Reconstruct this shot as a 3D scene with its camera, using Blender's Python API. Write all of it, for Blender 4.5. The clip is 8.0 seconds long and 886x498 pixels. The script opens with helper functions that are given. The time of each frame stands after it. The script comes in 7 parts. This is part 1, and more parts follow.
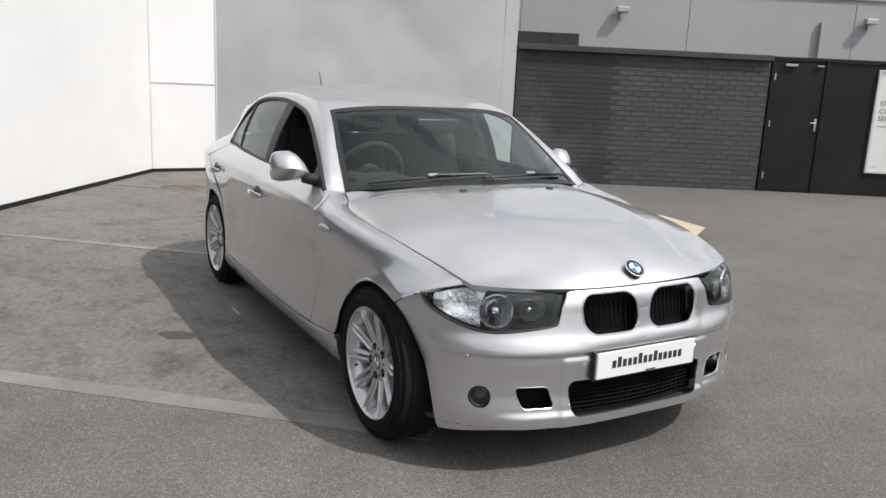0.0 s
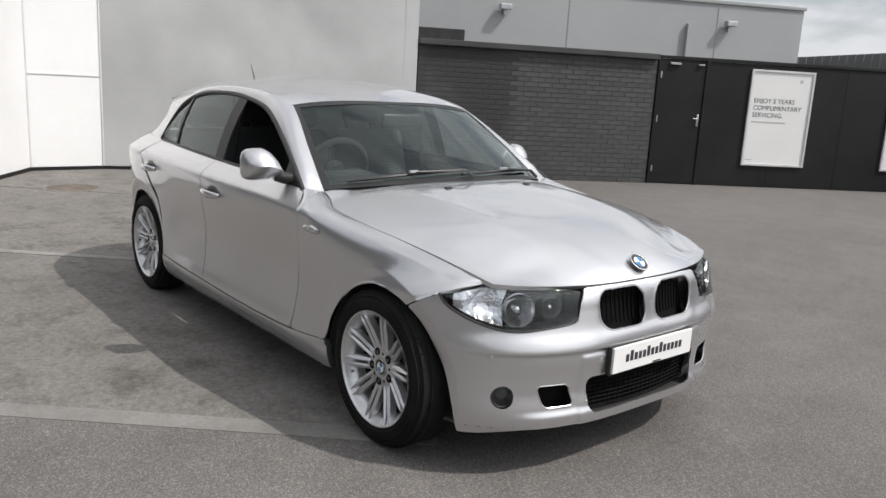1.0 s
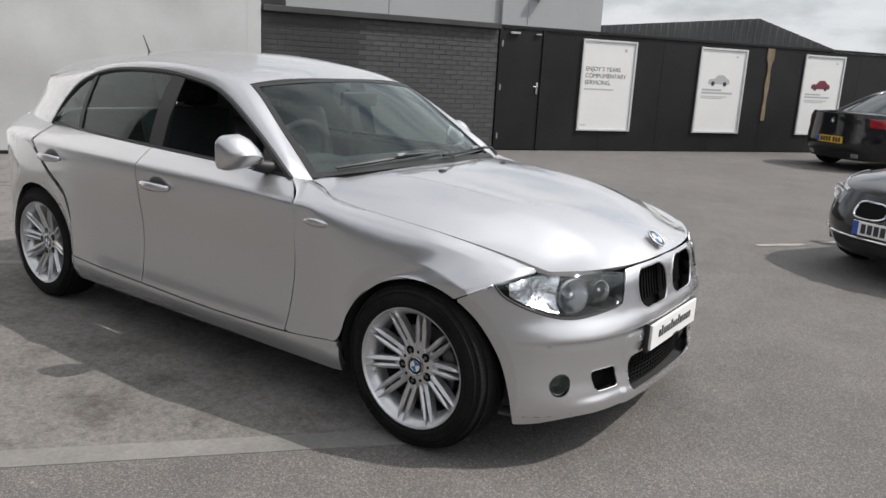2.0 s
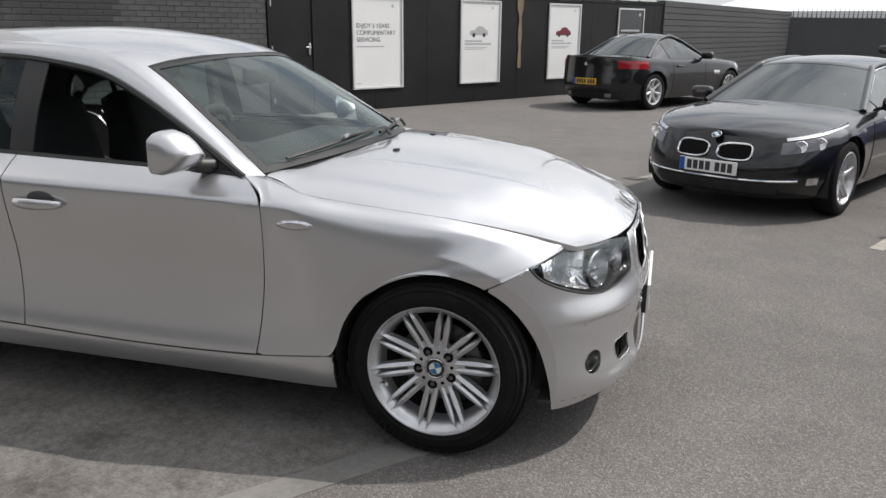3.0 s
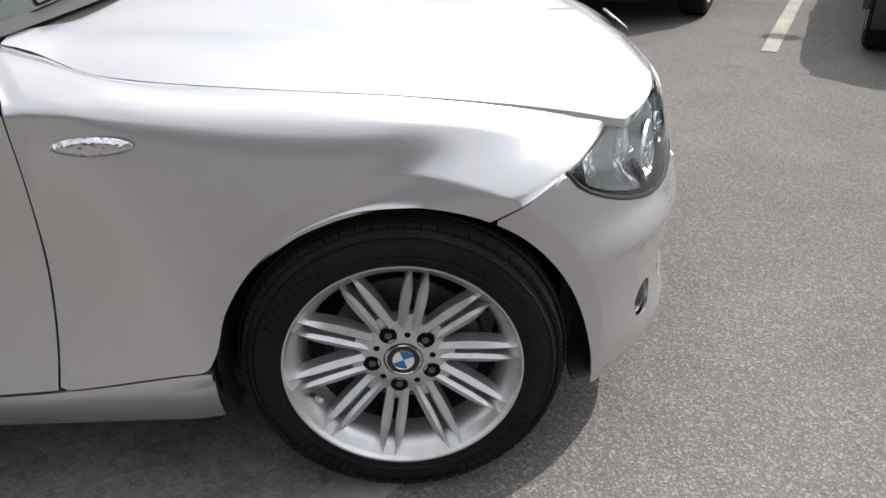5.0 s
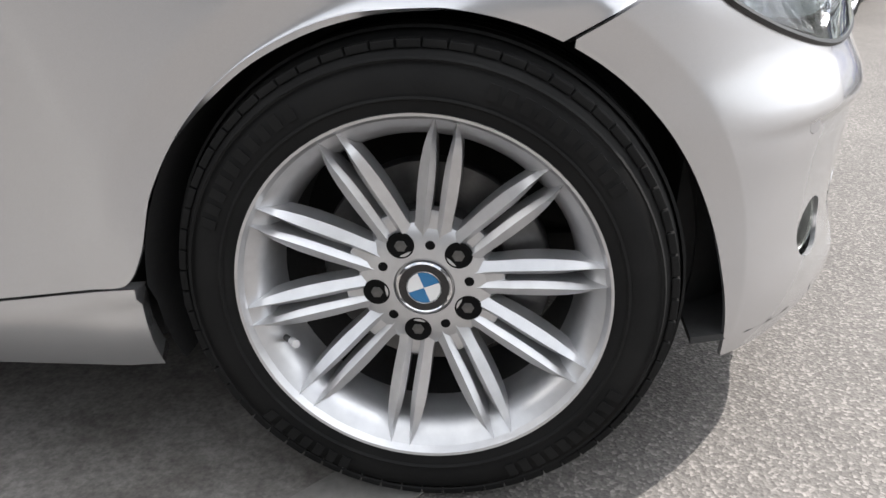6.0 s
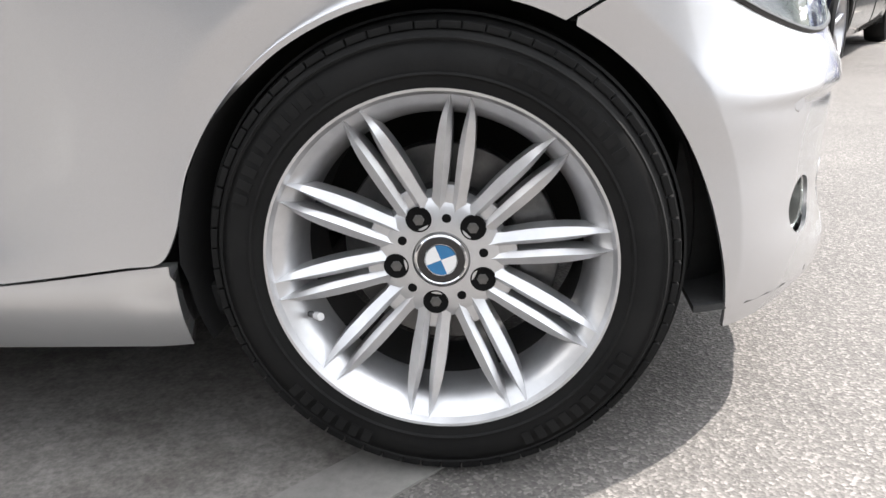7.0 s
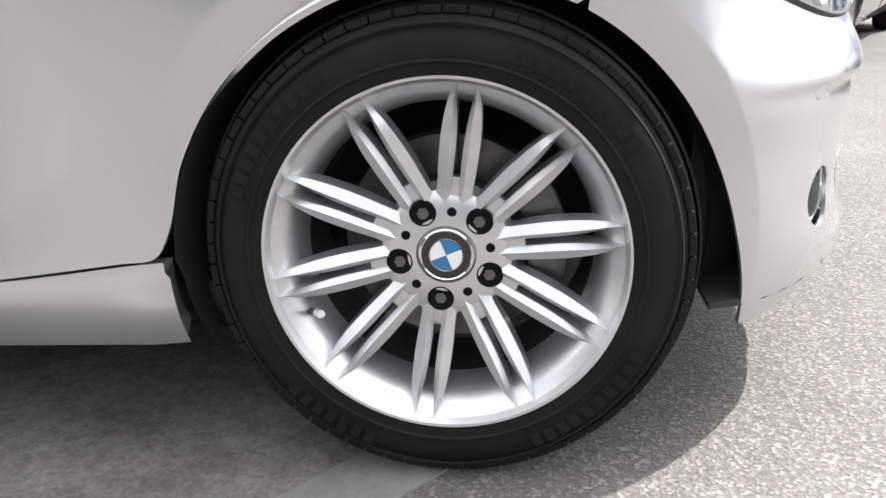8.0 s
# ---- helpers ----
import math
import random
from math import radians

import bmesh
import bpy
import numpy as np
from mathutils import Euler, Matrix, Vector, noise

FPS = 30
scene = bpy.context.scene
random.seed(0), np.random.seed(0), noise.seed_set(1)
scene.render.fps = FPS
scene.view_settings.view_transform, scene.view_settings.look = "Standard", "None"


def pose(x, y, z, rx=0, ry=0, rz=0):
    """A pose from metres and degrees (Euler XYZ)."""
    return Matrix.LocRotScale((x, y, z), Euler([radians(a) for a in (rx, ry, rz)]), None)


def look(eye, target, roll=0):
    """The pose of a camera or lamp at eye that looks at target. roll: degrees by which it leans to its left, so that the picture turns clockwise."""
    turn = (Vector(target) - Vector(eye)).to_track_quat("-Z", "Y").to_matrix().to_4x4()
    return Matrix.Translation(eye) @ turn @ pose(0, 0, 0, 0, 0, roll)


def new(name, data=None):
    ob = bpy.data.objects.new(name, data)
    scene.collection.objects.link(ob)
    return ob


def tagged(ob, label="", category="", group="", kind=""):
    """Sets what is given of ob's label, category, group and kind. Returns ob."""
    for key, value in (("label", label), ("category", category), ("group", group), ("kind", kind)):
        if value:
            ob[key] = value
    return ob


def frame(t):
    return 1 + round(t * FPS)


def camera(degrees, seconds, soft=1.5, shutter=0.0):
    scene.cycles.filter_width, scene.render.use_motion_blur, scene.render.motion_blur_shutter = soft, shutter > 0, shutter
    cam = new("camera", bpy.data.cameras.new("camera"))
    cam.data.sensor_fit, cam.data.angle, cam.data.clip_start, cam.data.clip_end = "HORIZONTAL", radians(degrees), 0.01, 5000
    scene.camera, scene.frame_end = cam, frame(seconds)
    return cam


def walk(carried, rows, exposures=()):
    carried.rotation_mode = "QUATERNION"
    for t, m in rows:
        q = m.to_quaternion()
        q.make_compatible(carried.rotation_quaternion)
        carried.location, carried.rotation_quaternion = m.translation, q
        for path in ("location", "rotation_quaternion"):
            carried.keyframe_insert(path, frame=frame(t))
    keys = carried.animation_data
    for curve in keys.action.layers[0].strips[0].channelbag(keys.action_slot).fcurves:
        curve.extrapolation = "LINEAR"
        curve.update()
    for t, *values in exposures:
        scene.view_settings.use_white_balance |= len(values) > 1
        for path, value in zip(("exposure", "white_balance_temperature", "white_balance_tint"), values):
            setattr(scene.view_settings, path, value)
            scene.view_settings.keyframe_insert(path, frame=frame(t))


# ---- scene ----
cam = camera(59.5, 8.0)
PATH = [
    (0, (2.657, -2.071, 1.408), (0.966, -1.087, 0.992), 2.7),
    (0.5, (2.542, -2.212, 1.38), (0.907, -1.131, 0.983), 3.6),
    (1, (2.3, -2.449, 1.382), (0.798, -1.194, 0.97), 3.2),
    (1.2, (2.151, -2.518, 1.361), (0.696, -1.212, 0.938), 2.5),
    (2.3, (1.328, -2.997, 1.391), (0.377, -1.308, 0.901), 3.0),
    (2.5, (1.132, -3.01, 1.393), (0.297, -1.266, 0.88), 2.4),
    (3, (0.658, -3.064, 1.39), (0.137, -1.213, 0.843), 0.5),
    (3.5, (0.31, -3.003, 1.378), (0.134, -1.114, 0.744), -0.9),
    (4, (0.08, -2.777, 1.371), (0.103, -0.908, 0.657), -1.4),
    (4.2, (0.031, -2.648, 1.346), (0.116, -0.791, 0.608), -1.2),
    (5.3, (0.092, -1.745, 1.102), (0.058, -0.064, 0.019), -1.4),
    (5.5, (0.148, -1.636, 1.008), (-0.022, -0.001, -0.131), -2.4),
    (6, (0.131, -1.647, 0.733), (-0.098, 0.172, -0.067), -2.3),
    (6.5, (0.123, -1.734, 0.645), (-0.104, 0.147, 0.003), -3.0),
    (7, (0.116, -1.751, 0.644), (-0.109, 0.133, 0.011), -3.2),
    (7.5, (0.114, -1.745, 0.646), (-0.11, 0.138, 0.01), -3.2),
    (8, (0.11, -1.713, 0.637), (-0.125, 0.162, -0.019), -3.4),
]
EXPOSURES = [(0.0, -0.26), (2.5, -0.24), (4.0, -0.14), (4.2, -0.10), (5.3, 0.24), (5.6, 0.40), (6.2, 1.0), (6.6, 1.22), (8.0, 1.22)]
walk(cam, [(t, look(eye, target, roll)) for t, eye, target, roll in PATH], EXPOSURES)

# ---- light: high sun through broken white cloud ----
SUN_DIR = Vector((0.68, 0.40, 1.0)).normalized()
SUN_ELEVATION = math.asin(SUN_DIR.z)
SUN_TURN = math.atan2(SUN_DIR.x, SUN_DIR.y)
world = bpy.data.worlds.new("sky")
scene.world = world
world.use_nodes = True
wn = world.node_tree.nodes
wl = world.node_tree.links
wn.clear()
w_out = wn.new("ShaderNodeOutputWorld")
w_bg = wn.new("ShaderNodeBackground")
w_sky = wn.new("ShaderNodeTexSky")
w_sky.sky_type = "NISHITA"
w_sky.sun_disc = False
w_sky.sun_elevation = SUN_ELEVATION
w_sky.sun_rotation = SUN_TURN
w_sky.dust_density = 3.0
w_co = wn.new("ShaderNodeTexCoord")
w_map = wn.new("ShaderNodeMapping")
w_map.inputs["Scale"].default_value = (2.2, 2.2, 7.0)
w_noise = wn.new("ShaderNodeTexNoise")
w_noise.inputs["Scale"].default_value = 1.6
w_noise.inputs["Detail"].default_value = 7.0
w_noise.inputs["Roughness"].default_value = 0.55
w_ramp = wn.new("ShaderNodeValToRGB")
w_ramp.color_ramp.elements[0].position = 0.28
w_ramp.color_ramp.elements[1].position = 0.50
w_cloud = wn.new("ShaderNodeValToRGB")
w_cloud.color_ramp.elements[0].position = 0.42
w_cloud.color_ramp.elements[0].color = (6.0, 6.2, 6.5, 1)
w_cloud.color_ramp.elements[1].position = 0.75
w_cloud.color_ramp.elements[1].color = (8.9, 9.0, 9.2, 1)
w_mix = wn.new("ShaderNodeMix")
w_mix.data_type = "RGBA"
wl.new(w_co.outputs["Generated"], w_map.inputs["Vector"])
wl.new(w_map.outputs["Vector"], w_noise.inputs["Vector"])
wl.new(w_noise.outputs["Fac"], w_ramp.inputs["Fac"])
wl.new(w_noise.outputs["Fac"], w_cloud.inputs["Fac"])
wl.new(w_ramp.outputs["Color"], w_mix.inputs["Factor"])
wl.new(w_sky.outputs["Color"], w_mix.inputs["A"])
# clouds shine more towards the sun
w_dot = wn.new("ShaderNodeVectorMath")
w_dot.operation = "DOT_PRODUCT"
w_dot.inputs[1].default_value = SUN_DIR
w_pos = wn.new("ShaderNodeMath")
w_pos.operation = "MAXIMUM"
w_pos.inputs[1].default_value = 0.0
w_pow = wn.new("ShaderNodeMath")
w_pow.operation = "POWER"
w_pow.inputs[1].default_value = 5.0
w_gain = wn.new("ShaderNodeMath")
w_gain.operation = "MULTIPLY_ADD"
w_gain.inputs[1].default_value = 1.8
w_gain.inputs[2].default_value = 0.85
w_glow = wn.new("ShaderNodeVectorMath")
w_glow.operation = "SCALE"
wl.new(w_co.outputs["Generated"], w_dot.inputs[0])
wl.new(w_dot.outputs["Value"], w_pos.inputs[0])
wl.new(w_pos.outputs["Value"], w_pow.inputs[0])
wl.new(w_pow.outputs["Value"], w_gain.inputs[0])
wl.new(w_cloud.outputs["Color"], w_glow.inputs[0])
wl.new(w_gain.outputs["Value"], w_glow.inputs["Scale"])
wl.new(w_glow.outputs["Vector"], w_mix.inputs["B"])
wl.new(w_mix.outputs["Result"], w_bg.inputs["Color"])
w_bg.inputs["Strength"].default_value = 0.15
wl.new(w_bg.outputs["Background"], w_out.inputs["Surface"])

sun = new("sun", bpy.data.lights.new("sun", "SUN"))
sun.data.energy = 4.0
sun.data.angle = radians(0.6)
sun.data.color = (1.0, 0.945, 0.895)
sun.matrix_world = look(SUN_DIR * 50, (0, 0, 0))

# ---- materials ----
def material(name, color, rough=0.5, metal=0.0, coat=0.0, spec=0.5):
    m = bpy.data.materials.new(name)
    m.use_nodes = True
    b = m.node_tree.nodes["Principled BSDF"]
    b.inputs["Base Color"].default_value = (*color, 1)
    b.inputs["Roughness"].default_value = rough
    b.inputs["Metallic"].default_value = metal
    b.inputs["Coat Weight"].default_value = coat
    b.inputs["Coat Roughness"].default_value = 0.04
    b.inputs["Specular IOR Level"].default_value = spec
    return m


def node(m, kind, **values):
    n = m.node_tree.nodes.new(kind)
    for key, value in values.items():
        n.inputs[key.replace("_", " ")].default_value = value
    return n


def link(m, a, out, b, into):
    m.node_tree.links.new(a.outputs[out], b.inputs[into])


def shader(m):
    return m.node_tree.nodes["Principled BSDF"]


def noise_tex(m, scale, detail=6.0, rough=0.6, stretch=None):
    co = m.node_tree.nodes.new("ShaderNodeTexCoord")
    n = node(m, "ShaderNodeTexNoise", Scale=scale, Detail=detail, Roughness=rough)
    if stretch:
        mp = node(m, "ShaderNodeMapping", Scale=stretch)
        link(m, co, "Object", mp, "Vector")
        link(m, mp, "Vector", n, "Vector")
    else:
        link(m, co, "Object", n, "Vector")
    return n


def ramp(m, fac, lo, hi, c0, c1):
    r = m.node_tree.nodes.new("ShaderNodeValToRGB")
    r.color_ramp.elements[0].position, r.color_ramp.elements[1].position = lo, hi
    r.color_ramp.elements[0].color, r.color_ramp.elements[1].color = (*c0, 1), (*c1, 1)
    link(m, fac, "Fac", r, "Fac")
    return r


def mix(m, a, b, fac=None, mode="MIX", amount=0.5):
    x = m.node_tree.nodes.new("ShaderNodeMix")
    x.data_type, x.blend_type = "RGBA", mode
    x.inputs["Factor"].default_value = amount
    if fac is not None:
        link(m, fac, "Color", x, "Factor")
    for src, slot in ((a, "A"), (b, "B")):
        if isinstance(src, tuple):
            x.inputs[slot].default_value = (*src, 1)
        else:
            link(m, src, "Result" if src.bl_idname == "ShaderNodeMix" else "Color", x, slot)
    return x


def bump(m, source, out="Fac", strength=0.3, distance=0.01, after=None):
    b = node(m, "ShaderNodeBump", Strength=strength, Distance=distance)
    link(m, source, out, b, "Height")
    if after is not None:
        link(m, after, "Normal", b, "Normal")
    link(m, b, "Normal", shader(m), "Normal")
    return b


def base(m, source):
    link(m, source, "Result" if source.bl_idname == "ShaderNodeMix" else "Color", shader(m), "Base Color")


def worn(name, c0, c1, rough=0.6, big=0.8, small=40.0, bumpy=0.15, metal=0.0, coat=0.0, small_amount=0.25):
    """A surface that varies at two scales: broad stains and a fine grain."""
    m = material(name, c0, rough, metal, coat)
    n0, n1 = noise_tex(m, big), noise_tex(m, small, 4.0, 0.7)
    a = ramp(m, n0, 0.35, 0.65, c0, c1)
    g = ramp(m, n1, 0.3, 0.7, (0.72, 0.72, 0.72), (1.0, 1.0, 1.0))
    x = mix(m, a, g, mode="MULTIPLY", amount=small_amount * 2)
    base(m, x)
    if bumpy:
        bump(m, n1, strength=bumpy, distance=0.004)
    return m


SILVER = material("silver_metallic_paint", (0.50, 0.505, 0.515), 0.27, 0.92, 1.0)
flake = node(SILVER, "ShaderNodeBsdfPrincipled", Roughness=0.50, Metallic=0.88, Coat_Weight=1.0, Coat_Roughness=0.03, Coat_IOR=1.6)
shader(SILVER).inputs["Coat IOR"].default_value = 1.6
n = noise_tex(SILVER, 2400.0, 2.0, 0.5)
tint = ramp(SILVER, n, 0.3, 0.7, (0.556, 0.556, 0.568), (0.667, 0.666, 0.679))
base(SILVER, tint)
link(SILVER, tint, "Color", flake, "Base Color")
lobes = node(SILVER, "ShaderNodeMixShader", Fac=0.34)
SILVER.node_tree.links.new(shader(SILVER).outputs["BSDF"], lobes.inputs[1])
SILVER.node_tree.links.new(flake.outputs["BSDF"], lobes.inputs[2])
link(SILVER, lobes, "Shader", next(k for k in SILVER.node_tree.nodes if k.bl_idname == "ShaderNodeOutputMaterial"), "Surface")
BLACK_PAINT = material("black_car_paint", (0.012, 0.013, 0.015), 0.3, 0.0, 1.0, 0.15)
n = noise_tex(BLACK_PAINT, 9.0)
base(BLACK_PAINT, ramp(BLACK_PAINT, n, 0.3, 0.7, (0.005, 0.0055, 0.0065), (0.010, 0.0105, 0.012)))
BLUE_PAINT = material("blue_car_paint", (0.02, 0.03, 0.16), 0.25, 0.3, 1.0)
n = noise_tex(BLUE_PAINT, 9.0)
base(BLUE_PAINT, ramp(BLUE_PAINT, n, 0.3, 0.7, (0.018, 0.026, 0.14), (0.026, 0.036, 0.19)))
GREY_PAINT = material("grey_car_paint", (0.05, 0.05, 0.052), 0.25, 0.4, 1.0)
n = noise_tex(GREY_PAINT, 9.0)
base(GREY_PAINT, ramp(GREY_PAINT, n, 0.3, 0.7, (0.035, 0.036, 0.038), (0.05, 0.05, 0.053)))
TRIM = worn("black_plastic_trim", (0.012, 0.012, 0.012), (0.02, 0.02, 0.02), 0.45, 6.0, 300.0, 0.05)
GLOSS_BLACK = material("gloss_black", (0.008, 0.008, 0.009), 0.12, 0.0, 0.5)
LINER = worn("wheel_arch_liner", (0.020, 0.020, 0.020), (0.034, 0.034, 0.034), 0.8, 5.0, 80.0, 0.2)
CABIN = worn("dark_cabin_cloth", (0.019, 0.019, 0.021), (0.036, 0.036, 0.038), 0.85, 4.0, 150.0, 0.0)
CHROME = material("chrome", (0.80, 0.80, 0.81), 0.08, 1.0)
ALLOY = material("silver_alloy", (0.60, 0.60, 0.61), 0.33, 0.75, 0.6)
n = noise_tex(ALLOY, 30.0)
base(ALLOY, ramp(ALLOY, n, 0.3, 0.7, (0.56, 0.56, 0.57), (0.66, 0.66, 0.67)))
DARK_METAL = worn("dark_brake_metal", (0.10, 0.10, 0.10), (0.20, 0.195, 0.19), 0.40, 12.0, 120.0, 0.1, 0.8)
TYRE = worn("tyre_rubber", (0.006, 0.006, 0.006), (0.011, 0.0108, 0.0105), 0.8, 9.0, 220.0, 0.12)
shader(TYRE).inputs["Specular IOR Level"].default_value = 0.22
WHITE = material("white_enamel", (0.78, 0.78, 0.77), 0.3)
BADGE_BLUE = material("badge_blue", (0.02, 0.16, 0.36), 0.25, 0.0, 0.5)
PLATE_WHITE = material("plate_white", (0.74, 0.74, 0.73), 0.35)
PLATE_YELLOW = material("plate_yellow", (0.70, 0.42, 0.02), 0.4)
PLATE_BLUE = material("plate_blue", (0.02, 0.08, 0.35), 0.4)
INK = material("dark_ink", (0.03, 0.03, 0.035), 0.5)
RED_LENS = material("red_lens", (0.28, 0.01, 0.015), 0.12, 0.0, 0.6)
AMBER = material("clear_amber_lens", (0.62, 0.52, 0.46), 0.15, 0.0, 0.5)
LAMP_BLACK = material("black_lamp_bezel", (0.014, 0.014, 0.015), 0.22)
LAMP_DARK = material("dark_lamp_bowl", (0.10, 0.10, 0.105), 0.3, 0.6)
REFLECTOR = material("lamp_reflector", (0.72, 0.72, 0.74), 0.16, 0.95)
bump(REFLECTOR, noise_tex(REFLECTOR, 55.0, 2.0), strength=0.5, distance=0.01)
LAMP_CLEAR = material("clear_grey_lamp", (0.13, 0.13, 0.14), 0.15, 0.4, 0.6)
# near-black with little gloss: the shade inside openings is put into the colour
VOID = material("painted_shade_black", (0.003, 0.003, 0.003), 0.8, spec=0.15)


def glass(name, tint, alpha):
    m = material(name, tint, 0.02)
    b = shader(m)
    b.inputs["IOR"].default_value = 1.5
    t = m.node_tree.nodes.new("ShaderNodeBsdfTransparent")
    t.inputs["Color"].default_value = (*tint, 1)
    g = m.node_tree.nodes.new("ShaderNodeBsdfGlossy")
    g.inputs["Roughness"].default_value = 0.015
    g.inputs["Color"].default_value = (0.92, 1.0, 0.98, 1)
    f = m.node_tree.nodes.new("ShaderNodeFresnel")
    f.inputs["IOR"].default_value = alpha
    x = m.node_tree.nodes.new("ShaderNodeMixShader")
    link(m, f, "Fac", x, "Fac")
    m.node_tree.links.new(t.outputs["BSDF"], x.inputs[1])
    m.node_tree.links.new(g.outputs["BSDF"], x.inputs[2])
    out = next(k for k in m.node_tree.nodes if k.bl_idname == "ShaderNodeOutputMaterial")
    m.node_tree.links.new(x.outputs["Shader"], out.inputs["Surface"])
    return m


SCREEN_GLASS = glass("windscreen_glass", (0.74, 0.88, 0.85), 1.53)
SIDE_GLASS = glass("green_side_glass", (0.72, 0.88, 0.83), 1.5)
LENS_GLASS = glass("clear_lamp_lens", (0.94, 0.95, 0.96), 1.45)

# ground and walls
ASPHALT = material("asphalt", (0.16, 0.15, 0.14), 0.85)
n0, n1 = noise_tex(ASPHALT, 0.35, 5.0), noise_tex(ASPHALT, 3.0, 6.0, 0.65)
vo = node(ASPHALT, "ShaderNodeTexVoronoi", Scale=205.0)
co = ASPHALT.node_tree.nodes.new("ShaderNodeTexCoord")
link(ASPHALT, co, "Object", vo, "Vector")
chip = ASPHALT.node_tree.nodes.new("ShaderNodeSeparateColor")
link(ASPHALT, vo, "Color", chip, "Color")
chips = ASPHALT.node_tree.nodes.new("ShaderNodeValToRGB")
for stop, grey in ((0.0, 0.090), (0.40, 0.121), (0.75, 0.149), (1.0, 0.242)):
    e = chips.color_ramp.elements.new(stop) if stop not in (0.0, 1.0) else chips.color_ramp.elements[0 if stop == 0.0 else -1]
    e.color = (grey, grey * 0.94, grey * 0.89, 1)
link(ASPHALT, chip, "Red", chips, "Fac")
tone = mix(ASPHALT, ramp(ASPHALT, n0, 0.35, 0.65, (0.80, 0.79, 0.78), (1.05, 1.04, 1.03)), ramp(ASPHALT, n1, 0.3, 0.7, (0.84, 0.84, 0.84), (1.06, 1.06, 1.06)), mode="MULTIPLY", amount=1.0)
base(ASPHALT, mix(ASPHALT, chips, tone, mode="MULTIPLY", amount=1.0))
bump(ASPHALT, vo, "Distance", 0.35, 0.005)

CONCRETE = material("stained_concrete", (0.3, 0.28, 0.25), 0.8)
n0, n1, n2 = noise_tex(CONCRETE, 0.9, 6.0), noise_tex(CONCRETE, 4.0, 8.0, 0.7), noise_tex(CONCRETE, 120.0, 3.0)
x = mix(CONCRETE, ramp(CONCRETE, n0, 0.3, 0.7, (0.152, 0.143, 0.132), (0.21, 0.199, 0.186)), ramp(CONCRETE, n1, 0.33, 0.52, (0.62, 0.60, 0.58), (1.0, 1.0, 1.0)), mode="MULTIPLY", amount=0.95)
x = mix(CONCRETE, x, ramp(CONCRETE, n2, 0.3, 0.7, (0.62, 0.62, 0.62), (1.18, 1.18, 1.18)), mode="MULTIPLY", amount=0.9)
x = mix(CONCRETE, x, ramp(CONCRETE, noise_tex(CONCRETE, 26.0, 5.0, 0.7), 0.36, 0.62, (0.66, 0.65, 0.64), (1.08, 1.08, 1.08)), mode="MULTIPLY", amount=0.85)
spots = ramp(CONCRETE, noise_tex(CONCRETE, 2.3, 5.0, 0.75), 0.55, 0.66, (1.0, 1.0, 1.0), (0.50, 0.48, 0.46))
x = mix(CONCRETE, x, spots, mode="MULTIPLY", amount=0.8)
base(CONCRETE, x)
bump(CONCRETE, n2, strength=0.2, distance=0.004)
LINE = worn("worn_cream_line", (0.26, 0.245, 0.21), (0.42, 0.39, 0.34), 0.8, 3.0, 60.0, 0.2, small_amount=0.45)
JOINT = worn("pale_joint_strip", (0.18, 0.172, 0.16), (0.27, 0.26, 0.245), 0.85, 2.0, 50.0, 0.2, small_amount=0.45)
WALL_WHITE = worn("white_cladding", (0.70, 0.70, 0.70), (0.75, 0.75, 0.75), 0.45, 0.8, 20.0, 0.03, small_amount=0.05)
WALL_GREY = worn("pale_grey_cladding", (0.38, 0.385, 0.385), (0.46, 0.465, 0.465), 0.30, 0.7, 20.0, 0.03, small_amount=0.06)
BLACK_BOARD = worn("black_painted_board", (0.006, 0.006, 0.007), (0.013, 0.013, 0.014), 0.55, 1.2, 60.0, 0.15)
shader(BLACK_BOARD).inputs["Specular IOR Level"].default_value = 0.3
BRICK_MAT = material("grey_painted_brick", (0.08, 0.08, 0.08), 0.75)
n0, n1 = noise_tex(BRICK_MAT, 0.5, 3.0), noise_tex(BRICK_MAT, 60.0, 4.0, 0.7)
x = mix(BRICK_MAT, ramp(BRICK_MAT, n0, 0.44, 0.58, (0.036, 0.036, 0.037), (0.098, 0.098, 0.098)), ramp(BRICK_MAT, n1, 0.3, 0.7, (0.65, 0.65, 0.65), (1.1, 1.1, 1.1)), mode="MULTIPLY", amount=0.7)
oi = BRICK_MAT.node_tree.nodes.new("ShaderNodeObjectInfo")
mr = node(BRICK_MAT, "ShaderNodeMapRange", To_Min=0.85, To_Max=1.12)
link(BRICK_MAT, oi, "Random", mr, "Value")
y = mix(BRICK_MAT, x, (1.0, 1.0, 1.0), mode="MULTIPLY", amount=1.0)
BRICK_MAT.node_tree.links.new(mr.outputs["Result"], y.inputs["B"])
base(BRICK_MAT, y)
bump(BRICK_MAT, n1, strength=0.35, distance=0.006)
MORTAR = worn("grey_mortar", (0.045, 0.045, 0.045), (0.07, 0.07, 0.07), 0.9, 1.0, 60.0, 0.3)
SHED = worn("grey_shed_cladding", (0.30, 0.31, 0.315), (0.34, 0.35, 0.355), 0.5, 0.2, 5.0, 0.02, small_amount=0.06)
ROOF_GREY = worn("dark_ribbed_roof", (0.10, 0.105, 0.105), (0.14, 0.145, 0.145), 0.6, 0.3, 10.0, 0.05)
BLOCK = worn("dark_grey_slats", (0.040, 0.041, 0.043), (0.055, 0.056, 0.058), 0.6, 0.4, 30.0, 0.1)
